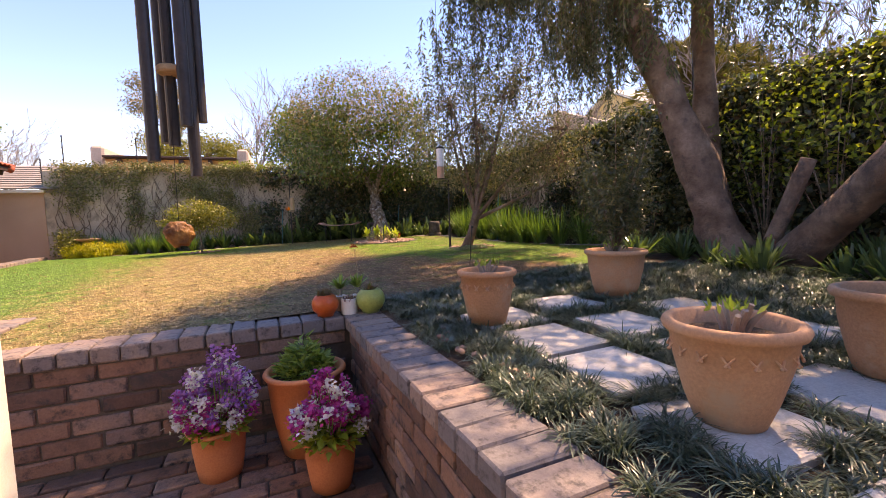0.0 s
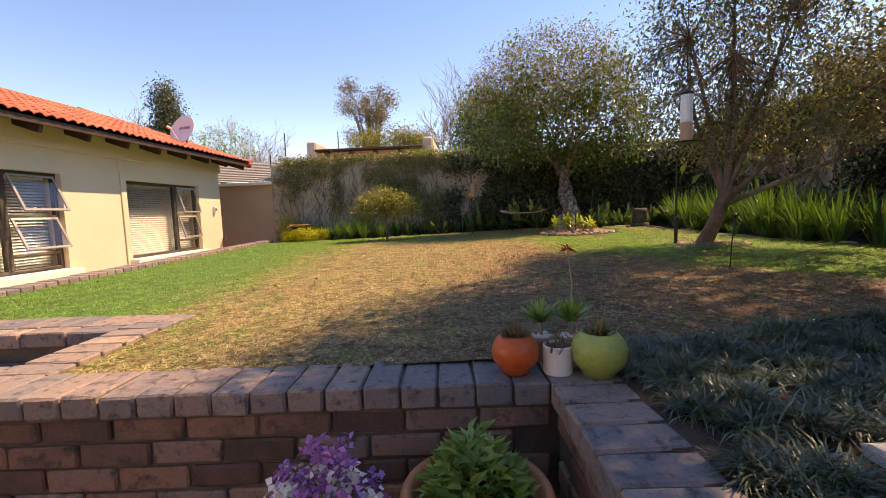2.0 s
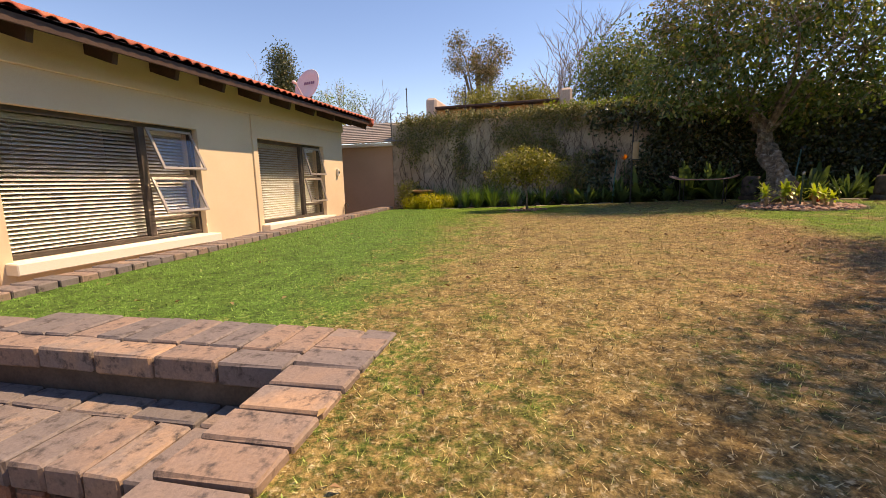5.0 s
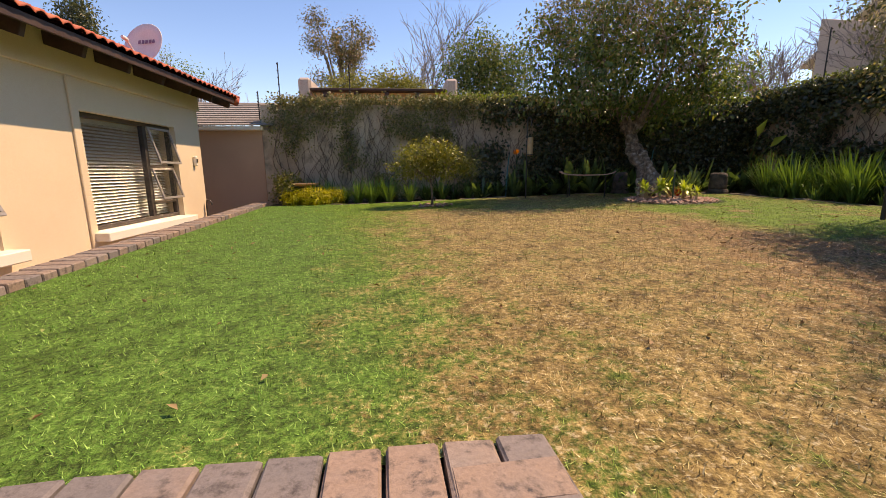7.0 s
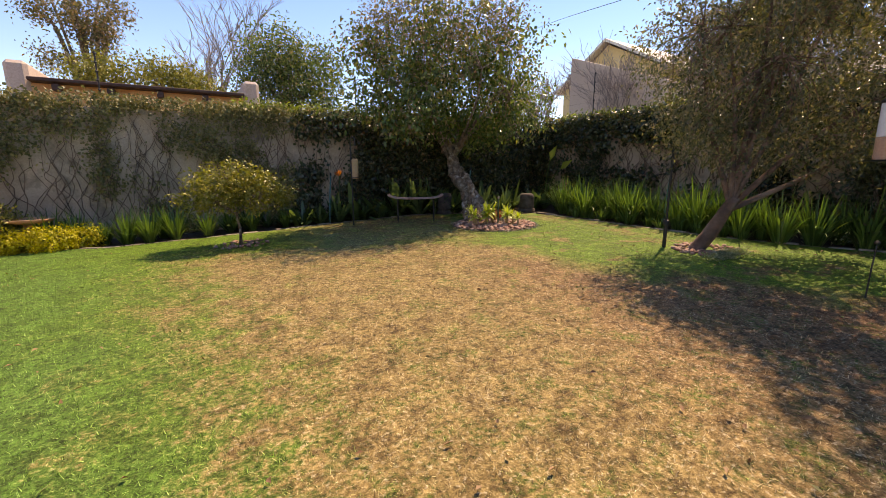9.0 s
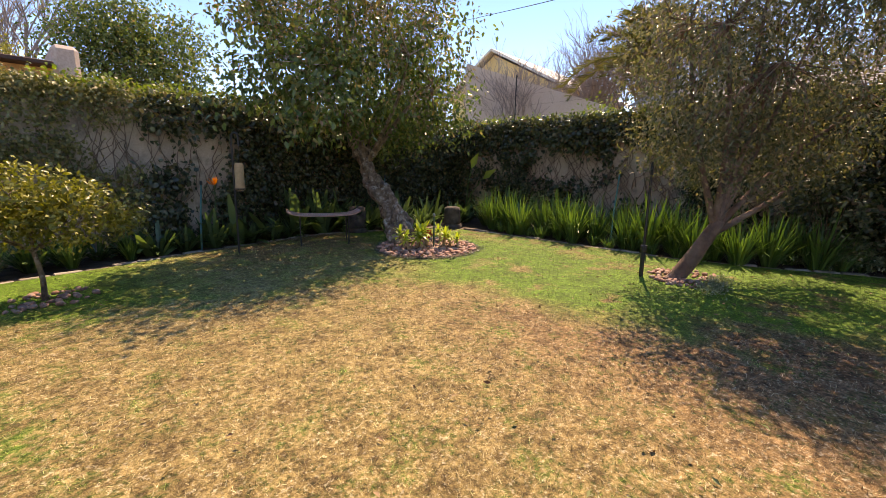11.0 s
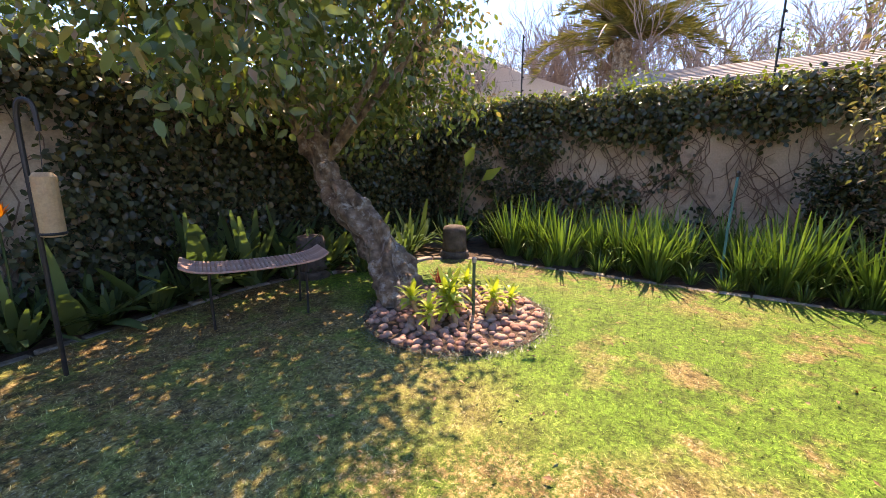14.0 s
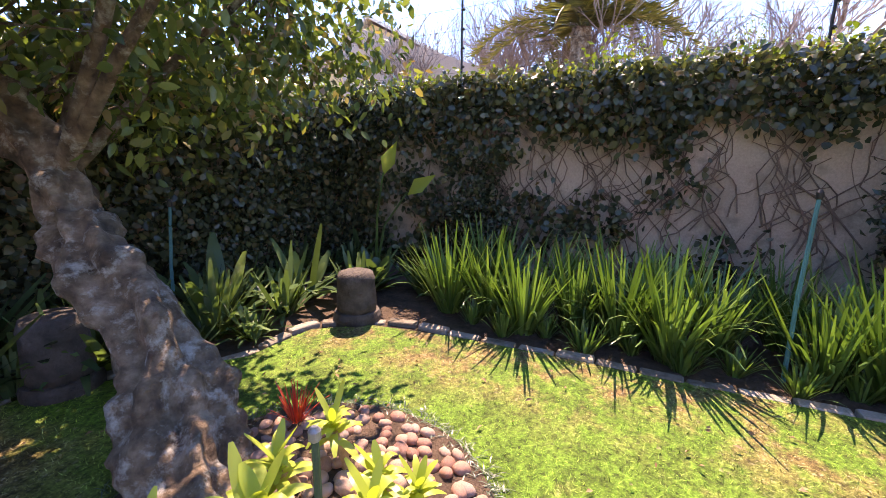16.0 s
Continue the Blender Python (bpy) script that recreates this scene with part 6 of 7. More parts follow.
C = crown(tree, "foliage", [((-0.25, 0, 0.68), (0.4, 0.35, 0.24)), ((0.25, 0, 0.68), (0.4, 0.35, 0.22)), ((-0.02, 0, 0.82), (0.38, 0.35, 0.2))], 330, 13, 0.05, 0.055, 0.028, LEAF_LEMON, 403, 0.1, 0.35)
twigs_to(bm, [Vector(e) for e in ends], C, 8, 0.003)
part("trunk", bm, BARK, tree, "", True)
lring = thing("pebble_ring", Matrix(), "ring of small pebbles round the lemon tree", "pebble bed")
for k in range(60):
    a, q = rs.uniform(0, 6.28), rs.random() ** 0.5
    stone("pebble", -1.47 + math.cos(a) * 0.33 * q, 9.65 + math.sin(a) * 0.28 * q, rs.uniform(0.016, 0.034), lring)

# leaning tree with grey-green leaves and thin stems
tree = thing("grey_leaved_tree", Matrix(), "leaning many-stemmed tree with small grey-green leaves on the lawn", "tree")
bm = bmesh.new()
t2 = spline([(2.78, 6.36, 0.66), (2.81, 6.28, 0.82), (2.845, 6.165, 1.05), (2.86, 6.04, 1.32)], 12)
limb(bm, t2, [0.105, 0.085, 0.075, 0.072, 0.07, 0.068, 0.066, 0.064, 0.062, 0.06, 0.056, 0.052], 12, 0.3)
ends = [(2.5, 6.1, 2.9), (2.73, 5.75, 2.6), (2.8, 5.9, 3.4), (3.4, 5.9, 3.0), (3.1, 5.6, 2.9), (2.6, 6.4, 3.0)]
branch_set(bm, t2[-2], ends, 0.032, 0.008, 41, wig=0.06)
branch_set(bm, t2[-3], [(4.1, 5.5, 1.8), (3.9, 5.2, 2.4)], 0.034, 0.01, 42, wig=0.05)
blobs = [((2.75, 6.2, 2.85), (0.95, 0.75, 0.75)), ((3.4, 5.9, 2.8), (0.85, 0.75, 0.8)), ((3.0, 6.0, 3.3), (0.95, 0.85, 0.6)), ((2.4, 6.1, 2.35), (0.55, 0.5, 0.45)), ((3.9, 5.5, 2.25), (0.6, 0.55, 0.5)), ((3.2, 5.6, 2.2), (0.7, 0.5, 0.4)), ((2.9, 6.4, 2.1), (0.6, 0.5, 0.4)), ((3.0, 6.05, 1.85), (0.55, 0.45, 0.3)), ((3.5, 5.7, 1.85), (0.45, 0.4, 0.3)), ((2.5, 6.3, 1.9), (0.35, 0.3, 0.25))]
C = crown(tree, "foliage", blobs, 1500, 16, 0.085, 0.05, 0.02, LEAF_GREY, 404, 0.6, 0.35)
twigs_to(bm, [Vector(e) for e in ends] + [Vector((4.1, 5.5, 1.95)), Vector((3.9, 5.2, 2.4))], C, 7, 0.005)
part("trunk", bm, RED_BARK, tree, "", True)
tring = thing("pebble_ring", Matrix(), "pale pebbles and grey ground cover round the leaning trunk", "pebble bed")
for k in range(120):
    a, q = rs.uniform(0, 6.28), rs.random() ** 0.5
    stone("pebble", 2.85 + math.cos(a) * 0.36 * q, 6.26 + math.sin(a) * 0.34 * q, rs.uniform(0.018, 0.036), tring)
rg = np.random.default_rng(81)
P = np.column_stack([2.72 + rg.normal(0, 0.16, 1500), 5.98 + rg.normal(0, 0.05, 1500)])
tagged(part("fringe", leaf_mesh("fringe", np.column_stack([P, g(P[:, 0], P[:, 1]) + rg.uniform(0, 0.05, 1500)]), rand_dirs(1500, rg) + [[0, 0, 0.5]], rand_dirs(1500, rg), 0.025, 0.01, LEAF_GREY_LOW), None, tring, "grey-green ground cover"), kind="stuff")

# big tree with forked trunks and drooping fine foliage
tree = thing("big_tree", Matrix(), "big old tree with reddish forked trunks and drooping fine foliage", "tree")
bm = bmesh.new()
t1 = spline([(4.38, 3.2, 0.6), (4.33, 3.24, 0.88), (4.2, 3.31, 1.32), (4.05, 3.39, 1.77), (3.83, 3.51, 2.43), (3.56, 3.64, 3.08), (3.15, 3.9, 4.2)], 22)
limb(bm, t1, [0.30 - 0.07 * min(1, k / 4) - 0.13 * k / 21 for k in range(22)], 16, 0.4)
limb(bm, spline([t1[6], (4.5, 3.58, 1.85), (4.58, 3.66, 2.46), (4.6, 3.75, 4.2)], 12), [0.15 - 0.05 * k / 11 for k in range(12)], 12, 0.3)
limb(bm, spline([(4.32, 2.86, 0.66), (4.3, 2.7, 1.1), (4.3, 2.5, 1.62)], 8), [0.11, 0.082, 0.072, 0.066, 0.064, 0.062, 0.06, 0.058], 12, 0.3)
t4 = spline([(4.3, 2.7, 0.66), (4.2, 2.35, 1.0), (4.0, 1.88, 1.45), (3.9, 1.4, 2.2), (3.9, 1.1, 3.4)], 14)
limb(bm, t4, [0.2, 0.16, 0.15, 0.145, 0.14, 0.135, 0.13, 0.125, 0.12, 0.115, 0.11, 0.10, 0.09, 0.08], 14, 0.3)
bmesh.ops.create_icosphere(bm, subdivisions=3, radius=0.15, matrix=Matrix.Translation((3.52, 3.6, 3.12)) @ Matrix.Diagonal((1.0, 1.0, 0.9, 1)))
ends = [(1.9, 4.2, 4.6), (3.0, 4.9, 4.4), (3.9, 5.0, 4.4), (3.2, 3.6, 4.8), (4.4, 4.3, 4.6), (4.4, 2.6, 4.4), (3.3, 2.2, 4.5), (2.9, 3.0, 4.6)]
branch_set(bm, t1[-3], ends[:5], 0.07, 0.02, 51)
branch_set(bm, t4[-2], ends[5:], 0.06, 0.02, 52)
branch_set(bm, t1[-3], [(1.8, 4.77, 4.4)], 0.04, 0.008, 53, wig=0.05)
# last three blobs lie out of view, spread west to shade the lawn
blobs = [((2.85, 4.3, 4.3), (1.1, 0.9, 0.55)), ((3.7, 4.7, 4.0), (1.2, 1.0, 0.9)), ((4.3, 3.2, 4.1), (1.2, 1.2, 0.8)), ((3.3, 2.4, 4.5), (1.2, 1.0, 0.55)), ((3.0, 3.4, 4.7), (1.2, 1.0, 0.5)), ((2.1, 4.15, 4.7), (0.8, 0.6, 0.4)), ((2.5, 4.8, 4.7), (0.9, 0.7, 0.4)), ((2.35, 3.5, 4.9), (0.8, 0.6, 0.35))]
C = crown(tree, "foliage", blobs, 1900, 20, 0.11, 0.06, 0.015, LEAF_DROOP, 405, 1.1, 0.3)
# unseen high foliage, added only to cast the broad shade on the lawn
crown(tree, "foliage", [((2.45, 4.1, 4.75), (0.75, 0.6, 0.35)), ((2.9, 4.8, 4.8), (0.9, 0.9, 0.4)), ((3.45, 5.9, 4.75), (0.7, 0.8, 0.35)), ((2.8, 3.6, 4.95), (1.0, 0.8, 0.35))], 1150, 22, 0.1, 0.08, 0.022, LEAF_DROOP, 406, 0.6, 0.0)
# unseen foliage, added to put the stepping stones in shade
crown(tree, "foliage", [((4.1, 2.5, 4.35), (1.0, 0.9, 0.45)), ((3.9, 1.6, 4.45), (0.9, 0.8, 0.4))], 520, 22, 0.1, 0.075, 0.02, LEAF_DROOP, 407, 0.8, 0.1)
twigs_to(bm, [Vector(e) for e in ends], C, 12, 0.006)
# hanging strands
rg = np.random.default_rng(82)
n = 900
bunch = np.stack([rg.uniform(1.9, 4.7, 46), rg.uniform(3.5, 5.4, 46), rg.uniform(3.3, 4.4, 46)], 1)
bunch[:14] = np.stack([rg.uniform(3.4, 4.9, 14), rg.uniform(1.5, 3.7, 14), rg.uniform(3.1, 3.9, 14)], 1)
sp = bunch[rg.integers(0, 46, n)] + rg.normal(0, 1, (n, 3)) * [[0.16, 0.16, 0.22]]
ln = rg.uniform(0.2, 0.75, n)
PP, DD = [], []
for p, l in zip(sp, ln):
    m = int(l * 70)
    t = rg.random((m, 1))
    sway = rg.normal(0, 0.1, 2)
    PP.append(p + t * l * np.array([[sway[0], sway[1], -1.0]]) + rg.normal(0, 0.014, (m, 3)))
    DD.append(np.column_stack([rg.normal(0, 0.8, (m, 2)), np.full(m, -1.0)]))
    limb(bm, [tuple(p), tuple(p + l * np.array([sway[0], sway[1], -1.0]))], [0.003, 0.0015], 3, cap=False)
PP, DD = np.concatenate(PP), np.concatenate(DD)
part("hanging_foliage", leaf_mesh("hanging_foliage", PP, DD, rand_dirs(len(PP), rg), rg.uniform(0.05, 0.09, len(PP)), 0.017, LEAF_DROOP), None, tree, "hanging strands of narrow leaves")
part("trunk", bm, RED_BARK, tree, "reddish scaly bark", True)

# seed tube hanging from the big tree
tube = thing("hanging_feeder", Matrix.Translation((1.8, 4.77, 1.65)), "clear tube bird feeder with red seed hanging from the big tree", "bird feeder")
part("seed_tube", lathe([(0.04, 0.15), (0.042, 0.155), (0.042, 0.35), (0.04, 0.355)], 20), GLAZE_WHITE, tube, "milky white upper tube")
part("seed", lathe([(0.04, 0.012), (0.041, 0.015), (0.041, 0.148), (0.03, 0.149)], 20), TERRACOTTA, tube, "reddish seed in the lower tube")
part("tray", lathe([(0.001, 0), (0.075, 0.002), (0.08, 0.012), (0.04, 0.012)], 20), BLACK_METAL, tube)
part("cap", lathe([(0.046, 0.35), (0.048, 0.365), (0.02, 0.385), (0.001, 0.386)], 20), BLACK_METAL, tube)
part("cord", limb(bmesh.new(), [(0, 0, 0.38), (0.0, 0, 1.5), (0, 0, 2.75)], [0.002, 0.002, 0.002], 5), ROPE, tube)

# ---- creepers on the walls ----
def creeper(name, places, normal, mat, each, spread, size, label, seed, hang=0.5):
    rg = np.random.default_rng(seed)
    P = np.repeat(places, each, 0) + rg.normal(0, 1, (len(places) * each, 3)) * spread
    N = np.tile([normal], (len(P), 1)) + rg.normal(0, 0.75, (len(P), 3))
    ob = new(name, oval_mesh(name, P, rand_dirs(len(P), rg) * 0.7 - [[0, 0, hang]], N, rg.uniform(0.4, 1.25, len(P)) * size, rg.uniform(0.5, 0.9, len(P)) * size, mat))
    return tagged(ob, label, "creeper", kind="stuff")


def fbm(x, z, s):
    return np.array([noise.fractal(Vector((a * 1.1, b * 1.1, s)), 1.0, 2.0, 4) for a, b in zip(x, z)])


rg = np.random.default_rng(91)
x, z = rg.uniform(-4.4, 5.05, 5200), rg.uniform(0.6, 2.55, 5200)
dense = np.clip(0.55 + 0.65 * (x - 0.2), 0.50, 1.5) + 0.45 * np.clip(z - 2.1, 0, 1) * 2
ok = fbm(x, z, 3.0) * 0.7 + 0.5 < dense - 0.12 * rg.random(len(x))
x, z = x[ok], z[ok]
left = x < -0.4
pl = np.stack([x, 11.27 - 0.07 * rg.random(len(x)), z], 1)
creeper("dry_creeper", pl[left], (0, -1, 0.3), LEAF_CREEPER, 11, [[0.06, 0.03, 0.06]], 0.042, "thin dry creeper trained over the beige wall", 92)
creeper("ivy", pl[~left], (0, -1, 0.3), LEAF_IVY, 12, [[0.08, 0.06, 0.08]], 0.066, "dense dark ivy over the shaded wall", 93)
x = rg.uniform(-4.3, 5.1, 900)
pl = np.stack([x, 11.38 + rg.uniform(-0.14, 0.12, 900), 2.50 + rg.uniform(-0.08, 0.1, 900)], 1)
creeper("creeper_top", pl[x < 1.0], (0, -0.3, 1), LEAF_CREEPER, 14, [[0.06, 0.05, 0.04]], 0.045, "clipped creeper along the top of the north wall", 94, 0)
pl2 = pl[(x > -1.2)] + [[0, 0.1, 0.08]]
creeper("bright_creeper", pl2, (0, -0.2, 1), LEAF_BRIGHT, 10, [[0.07, 0.05, 0.04]], 0.05, "sunlit yellow-green creeper spilling over the wall top", 95, 0)
y, z = rg.uniform(0.0, 11.2, 6500), rg.uniform(0.6, 2.55, 6500)
bare = np.clip(1.2 - ((y - 7.6) / 3.0) ** 2, 0, 1) * np.clip(1.3 - ((z - 1.6) / 0.72) ** 2, 0, 1)
ok = fbm(y * 1.6, z * 1.6, 8.0) * 0.8 + fbm(y * 5.0, z * 3.5, 2.0) * 0.7 + 0.5 < 0.84 - 0.78 * bare + 0.7 * np.clip(z - 2.1, 0, 0.4)
y, z = y[ok], z[ok]
pl = np.stack([5.02 - 0.08 * rg.random(len(y)), y, z], 1)
creeper("ivy", pl, (-1, 0, 0.3), LEAF_IVY, 9, [[0.05, 0.08, 0.08]], 0.072, "dense dark ivy over the east wall with bare plaster showing", 96)
y = rg.uniform(-0.5, 11.2, 1300)
pl = np.stack([5.14 + rg.uniform(-0.16, 0.14, 1300), y, 2.56 + rg.uniform(-0.07, 0.09, 1300)], 1)
creeper("ivy_top", pl[:800], (-0.3, 0, 1), LEAF_IVY, 14, [[0.06, 0.07, 0.04]], 0.06, "glossy ivy along the top of the east wall", 97, 0)
creeper("bright_creeper", pl[800:] + [[0.08, 0, 0.06]], (-0.2, 0, 1), LEAF_BRIGHT, 13, [[0.06, 0.07, 0.04]], 0.05, "sunlit yellow-green creeper on the east wall top", 98, 0)
# bare runners on the walls
bm = bmesh.new()
rs = random.Random(15)
for k in range(230):
    if k < 110:
        x, z0 = rs.uniform(-4.3, 0.5), rs.uniform(0.6, 1.3)
        pts = [(x, 11.325, z0)]
        for _ in range(7):
            pts.append((pts[-1][0] + rs.uniform(-0.16, 0.16), 11.325 - rs.uniform(0, 0.015), pts[-1][2] + rs.uniform(0.06, 0.3)))
    else:
        y, z0 = rs.uniform(5.4, 9.7), rs.uniform(0.75, 1.6)
        pts = [(5.085, y, z0)]
        for _ in range(7):
            pts.append((5.085 - rs.uniform(0, 0.015), pts[-1][1] + rs.uniform(-0.2, 0.2), pts[-1][2] + rs.uniform(0.04, 0.24)))
    pts = [p for p in pts if p[2] < 2.45]
    if len(pts) > 3:
        limb(bm, spline(pts, 12), [0.007 - 0.004 * i / 11 for i in range(12)], 4, cap=False)
runners = new("creeper_runners", mesh_of(bm, "creeper_runners", VINE_BARK))
tagged(runners, "bare woody creeper stems clinging to the plaster", "creeper", kind="stuff")

# electric fence poles along the walls
def fence_pole(x, y, z0, h):
    ob = thing("fence_pole", Matrix.Translation((x, y, z0)), "thin dark electric fence pole with insulators on the wall top", "fence pole", "electric fence poles")
    part("pole", limb(bmesh.new(), [(0, 0, -0.1), (0, 0, h)], [0.011, 0.011], 6), BLACK_METAL, ob)
    for k in range(6):
        part("insulator", lathe([(0.012, 0), (0.022, 0.012), (0.012, 0.024)], 8), BLACK_METAL, ob, m=Matrix.Translation((0, -0.012, 0.12 + k * (h - 0.16) / 5)))


for x, y, z0, h in ((-4.19, 11.4, 2.45, 0.76), (-4.62, 11.5, 2.3, 0.42), (-2.9, 11.45, 2.45, 0.75), (0.75, 11.45, 2.45, 0.8), (5.2, 9.9, 2.5, 1.0), (5.2, 7.17, 2.5, 1.0), (5.2, 4.3, 2.5, 1.0)):
    fence_pole(x, y, z0, h)
bm = bmesh.new()
for k in range(4):
    limb(bm, [(5.2, 1.0, 2.75 + k * 0.19), (5.2, 11.3, 2.75 + k * 0.19)], [0.0014, 0.0014], 4)
wires = new("fence_wires", mesh_of(bm, "fence_wires", BLACK_METAL))
tagged(wires, "thin wires of the electric fence along the east wall", "wire", kind="structure")
cable = new("overhead_cable", mesh_of(limb(bmesh.new(), spline([(20, 29, 11.4), (15.9, 21.5, 9.5), (10.5, 13.0, 6.9), (9.0, 10.6, 6.2)], 16), [0.012] * 16, 5), "overhead_cable", BLACK_METAL))
tagged(cable, "black overhead cable across the sky", "cable")

# ---- distance ----
def bare_tree(x, y, z0, h, spread, seed, label="leafless tree with fine pale branches beyond the wall"):
    ob = thing("bare_tree", Matrix.Translation((x, y, z0)), label, "tree", "bare trees beyond the wall")
    bm = bmesh.new()
    r = random.Random(seed)

    def grow(p, d, l, rad, depth):
        q = p + d * l
        m = (p + q) / 2 + Vector((r.uniform(-1, 1), r.uniform(-1, 1), 0)) * l * 0.09
        limb(bm, [p, m, q], [rad, rad * 0.85, rad * 0.68], 5 if depth < 3 else 3, cap=False)
        if depth < 6:
            for _ in range(3 if depth < 5 else 2):
                nd = (d + Vector((r.uniform(-1, 1) * spread, r.uniform(-1, 1) * spread, r.uniform(-0.25, 0.45)))).normalized()
                grow(p + d * l * r.uniform(0.45, 1.0), nd, l * r.uniform(0.6, 0.9), max(rad * 0.62, 0.008), depth + 1)

    grow(Vector((0, 0, 0)), Vector((0, 0, 1)), h * 0.3, h * 0.013, 0)
    part("branchwork", bm, FAR_BARK, ob)
    return ob


def far_tree(name, x, y, z0, blobs, mat, clusters, each, size, label, seed, trunk_r=0.12, bark=BARK):
    ob = thing(name, Matrix.Translation((x, y, z0)), label, "tree", "trees beyond the wall")
    rg = np.random.default_rng(seed)
    P, O, C = crown_points(blobs, int(clusters * 1.5), each, size * 1.6, 0.2, rg)
    part("foliage", leaf_mesh("foliage", P, O * 0.3 + rand_dirs(len(P), rg) - [[0, 0, 0.4]], O + rand_dirs(len(P), rg) * 0.8, rg.uniform(0.6, 1.2, len(P)) * size, size * 0.45, mat), None, ob)
    bm = bmesh.new()
    top = np.mean([b[0] for b in blobs], 0)
    base = Vector((0, 0, 0))
    limb(bm, spline([base, Vector((top[0] * 0.5, top[1] * 0.5, top[2] * 0.5)), Vector(top)], 8), [trunk_r * (1 - 0.08 * k) for k in range(8)], 8)
    for b in blobs:
        limb(bm, [Vector((top[0] * 0.5, top[1] * 0.5, top[2] * 0.5)), (Vector(top) * 0.5 + Vector(b[0])) / 1.5 * 0.95, Vector(b[0])], [trunk_r * 0.6, trunk_r * 0.4, trunk_r * 0.15], 5, cap=False)
    part("trunk", bm, bark, ob)
    return ob


gums = random.Random(77)
far_tree("gum_tree", -4.4, 22, 0, [((gums.uniform(-1.4, 0.9), gums.uniform(-0.6, 0.6), gums.uniform(5.0, 7.6)), (gums.uniform(0.25, 0.5), 0.4, gums.uniform(0.2, 0.4))) for _ in range(17)], LEAF_BRONZE, 300, 14, 0.11, "airy grey-green gum tree beyond the wall", 501, 0.09)
bare_tree(-1.5, 24, 0, 9.6, 0.62, 61)
bare_tree(0.6, 27, 0, 7.4, 0.62, 62)
bare_tree(-12.5, 30, 0, 8.0, 0.6, 63)
bare_tree(-15.5, 22, 0, 7.5, 0.6, 64)
far_tree("green_tree", 1.3, 20, 0, [((-0.4, 0, 5.5), (1.1, 1.1, 0.9)), ((0.9, 0, 5.2), (1.1, 1.0, 0.8)), ((-1.0, 0, 4.6), (0.9, 0.9, 0.8)), ((0.5, -0.3, 4.2), (1.2, 1.0, 0.8))], LEAF_TREE, 520, 16, 0.13, "rounded green tree beyond the north wall", 502)
far_tree("yellow_tree", -2.6, 19, 0, [((-1.2, 0, 4.2), (0.9, 0.7, 0.45)), ((0.2, 0, 4.3), (0.8, 0.7, 0.4)), ((1.0, 0, 4.0), (0.6, 0.6, 0.4))], LEAF_LEMON, 300, 15, 0.11, "yellow-green tree crown behind the low building", 503)
far_tree("cypress", -13.4, 20, 0, [((0, 0, 4.2), (0.55, 0.55, 2.0)), ((0.05, 0, 6.2), (0.42, 0.42, 1.3))], LEAF_DROOP, 420, 16, 0.14, "dark upright cypress beyond the house", 504)
far_tree("dark_tree", -15.6, 21, 0, [((0, 0, 4.9), (1.0, 1.0, 0.8))], LEAF_TREE, 150, 16, 0.14, "rounded dark green tree beyond the house", 505)
far_tree("willow", -12.4, 23, 0, [((0, 0, 5.2), (1.7, 1.2, 1.2)), ((-1.2, 0, 4.8), (1.2, 1.0, 1.0))], LEAF_BRIGHT, 150, 12, 0.11, "sparse fresh green willow behind the roof", 506)
bare_tree(-12.0, 24, 0, 7.0, 0.6, 65)
for k, (x, y, h) in enumerate(((13, 15.5, 7.5), (15, 11.5, 8.2), (17, 9, 8.0), (18, 13, 8.5), (16.5, 5.5, 7.6), (19, 3, 8.4), (22, 8, 9), (13, 19, 8), (21, 0, 8), (14.5, 18, 8.5), (16.5, 16, 8.8), (19, 11, 8.6), (20.5, 9.5, 9), (15.5, 13.5, 8.2), (18, 6.8, 8.3), (14.5, 8.2, 8.6), (16, 11, 9.2), (17.5, 14.5, 9.4), (15, 6.0, 8.4), (18.5, 4.6, 9.2), (20, 15, 9.8))):
    bare_tree(x, y, 0, h, 0.62, 70 + k)
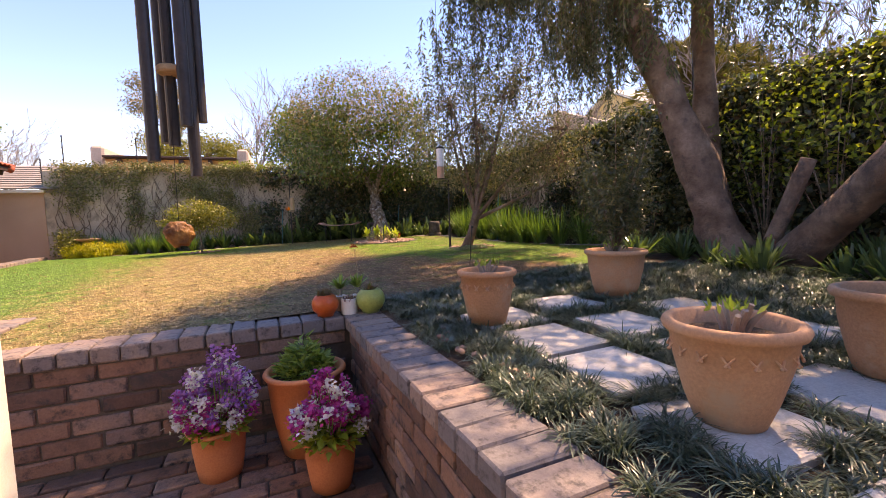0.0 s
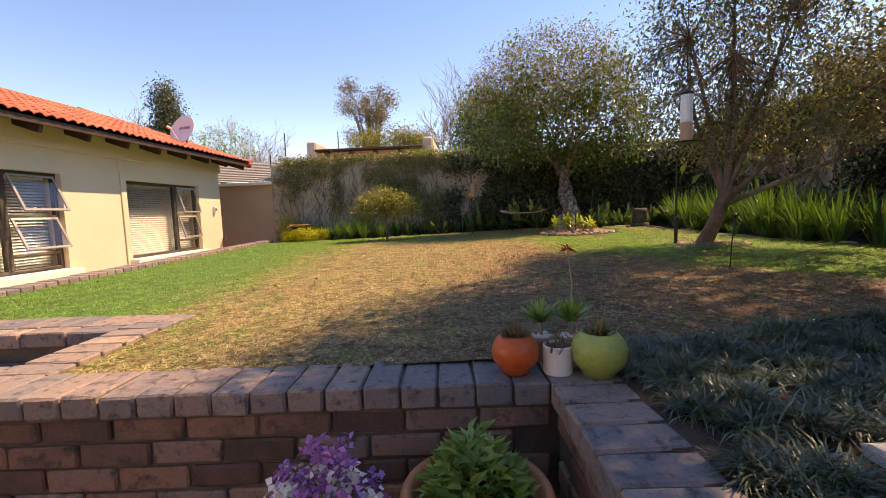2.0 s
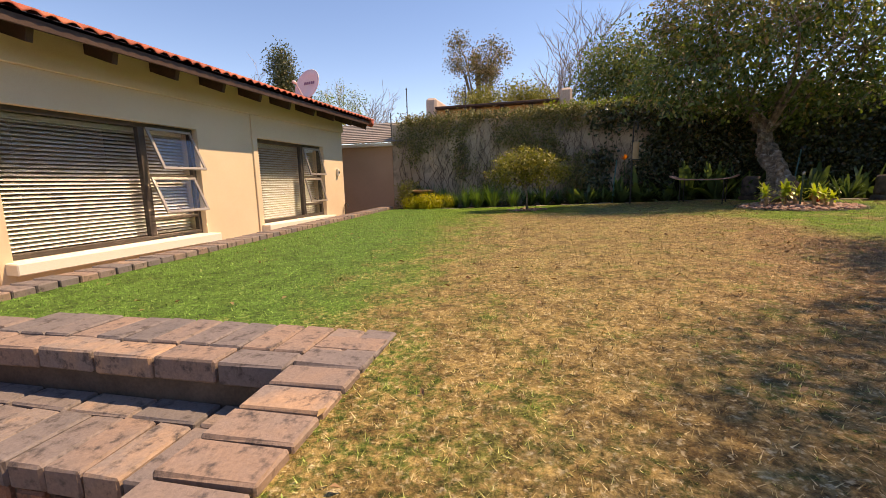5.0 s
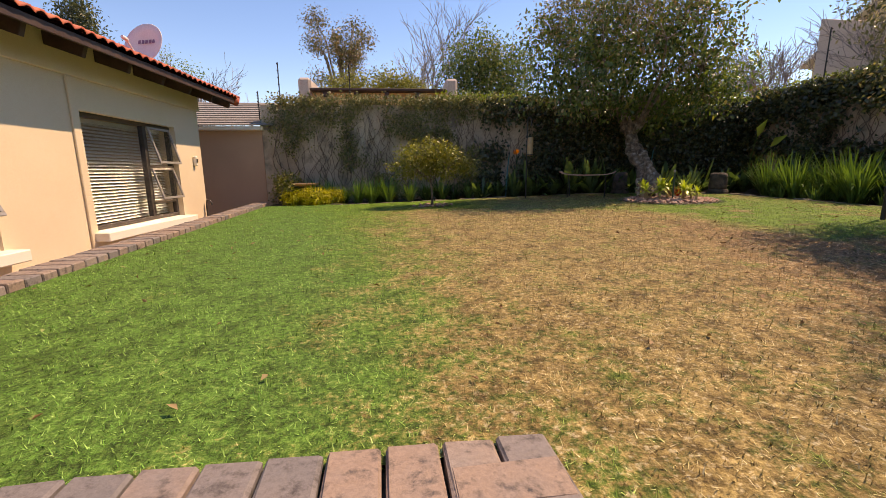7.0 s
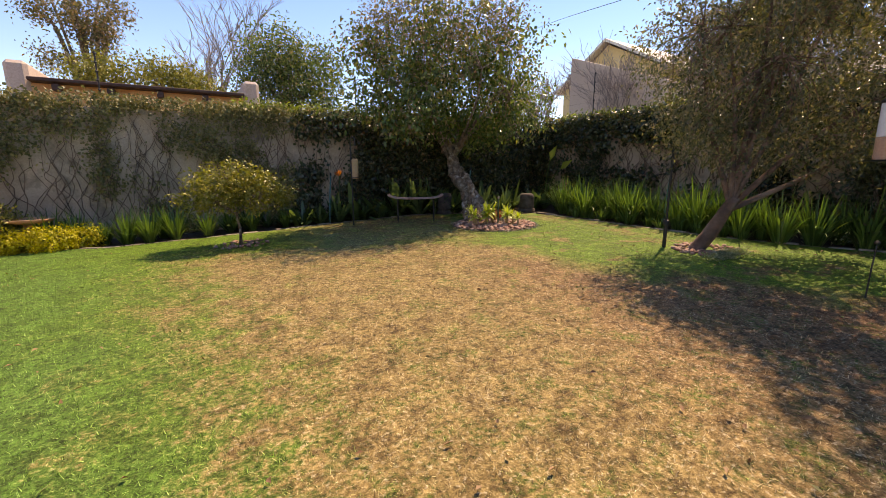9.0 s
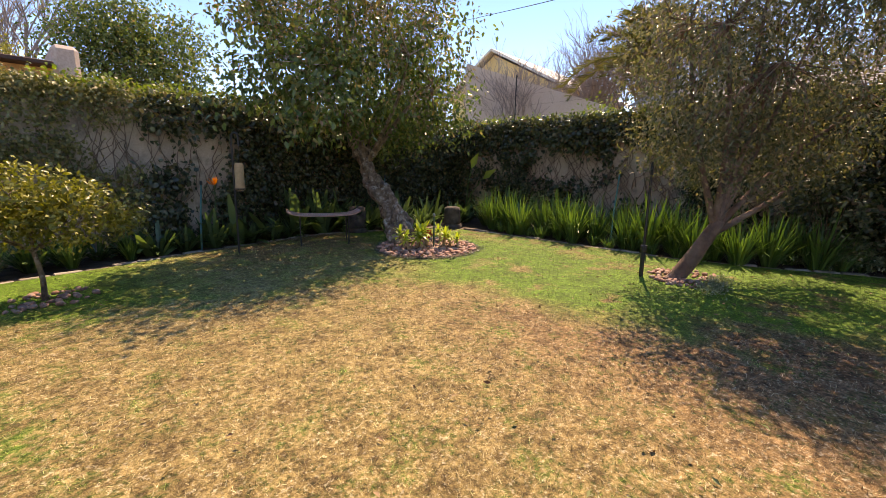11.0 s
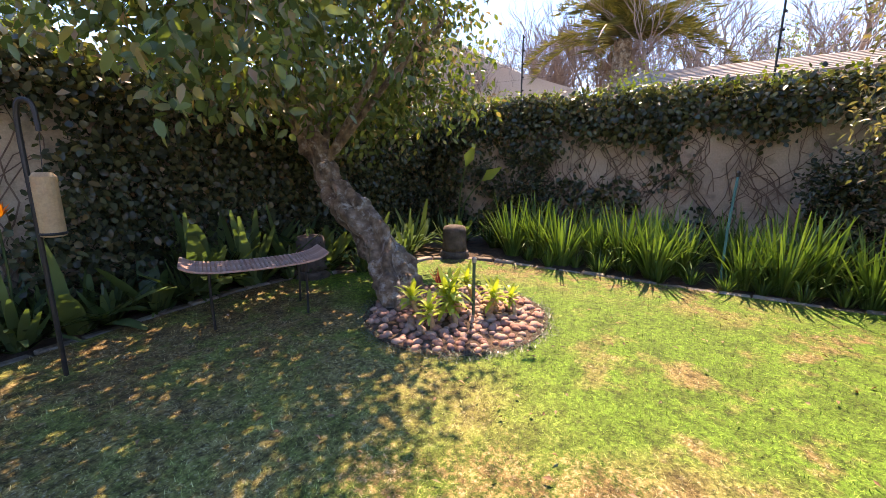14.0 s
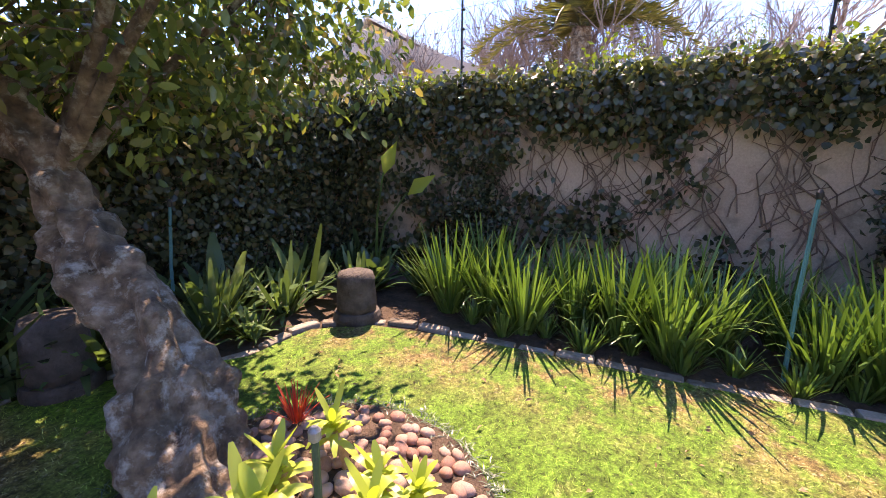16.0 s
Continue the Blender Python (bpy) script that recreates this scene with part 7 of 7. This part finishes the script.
far_tree("green_tree", 20, 6, 0, [((0, 0, 5.5), (1.6, 1.6, 1.2)), ((1, 1.6, 5.0), (1.4, 1.4, 1.1))], LEAF_BRIGHT, 200, 12, 0.13, "fresh green tree among bare branches", 507)
far_tree("green_tree", 14, 22, 0, [((0, 0, 5.2), (1.6, 1.6, 1.1)), ((-2, 0, 4.8), (1.4, 1.4, 1.0))], LEAF_BRIGHT, 260, 13, 0.13, "fresh green tree beyond the yellow house", 508)
far_tree("wall_shrub", 5.9, 8.6, 0.5, [((0, 0, 2.1), (0.4, 0.5, 0.3))], LEAF_BRIGHT, 60, 14, 0.07, "yellow-green shrub just beyond the east wall", 509, 0.05)

# feather palm beyond the east wall
palm = thing("palm_tree", Matrix.Translation((12.8, 10.1, 1.3)), "feathery palm with arching yellow-green fronds beyond the wall", "palm")
bm = bmesh.new()
limb(bm, [(0, 0, -1.4), (0, 0, 2.0), (0, 0, 3.9)], [0.3, 0.26, 0.24], 14, 0.2)
part("trunk", bm, BARK, palm)
rg = np.random.default_rng(601)
for k in range(30):
    a, el = k * 2.399, rg.uniform(0.15, 1.35)
    L = rg.uniform(2.0, 2.9)
    d = Vector((math.cos(a) * math.cos(el), math.sin(a) * math.cos(el), math.sin(el)))
    pts = [Vector((0, 0, 3.9)) + d * L * t - Vector((0, 0, 0.55 * L * t * t * t)) for t in [i / 9 for i in range(10)]]
    bm = limb(bmesh.new(), pts, [0.018 * (1 - 0.09 * i) for i in range(10)], 4, cap=False)
    rib_ob = part("frond", bm, LEAF_PALM, palm)
    m = 170
    t = rg.random(m) * 0.9 + 0.1
    P = np.array([tuple(Vector((0, 0, 3.9)) + d * L * v - Vector((0, 0, 0.55 * L * v ** 3))) for v in t])
    side = np.array(tuple(d.cross(Vector((0, 0, 1))).normalized())) * np.where(rg.random(m) > 0.5, 1, -1)[:, None]
    D = side + np.array(tuple(d)) * 0.8 + rg.normal(0, 0.15, (m, 3)) - [[0, 0, 0.25]]
    tagged(part("leaflet_fringe", leaf_mesh("leaflet_fringe", P, D, np.tile([[0, 0, 1.0]], (m, 1)), rg.uniform(0.35, 0.6, m), 0.02, LEAF_PALM), None, rib_ob), kind="stuff")
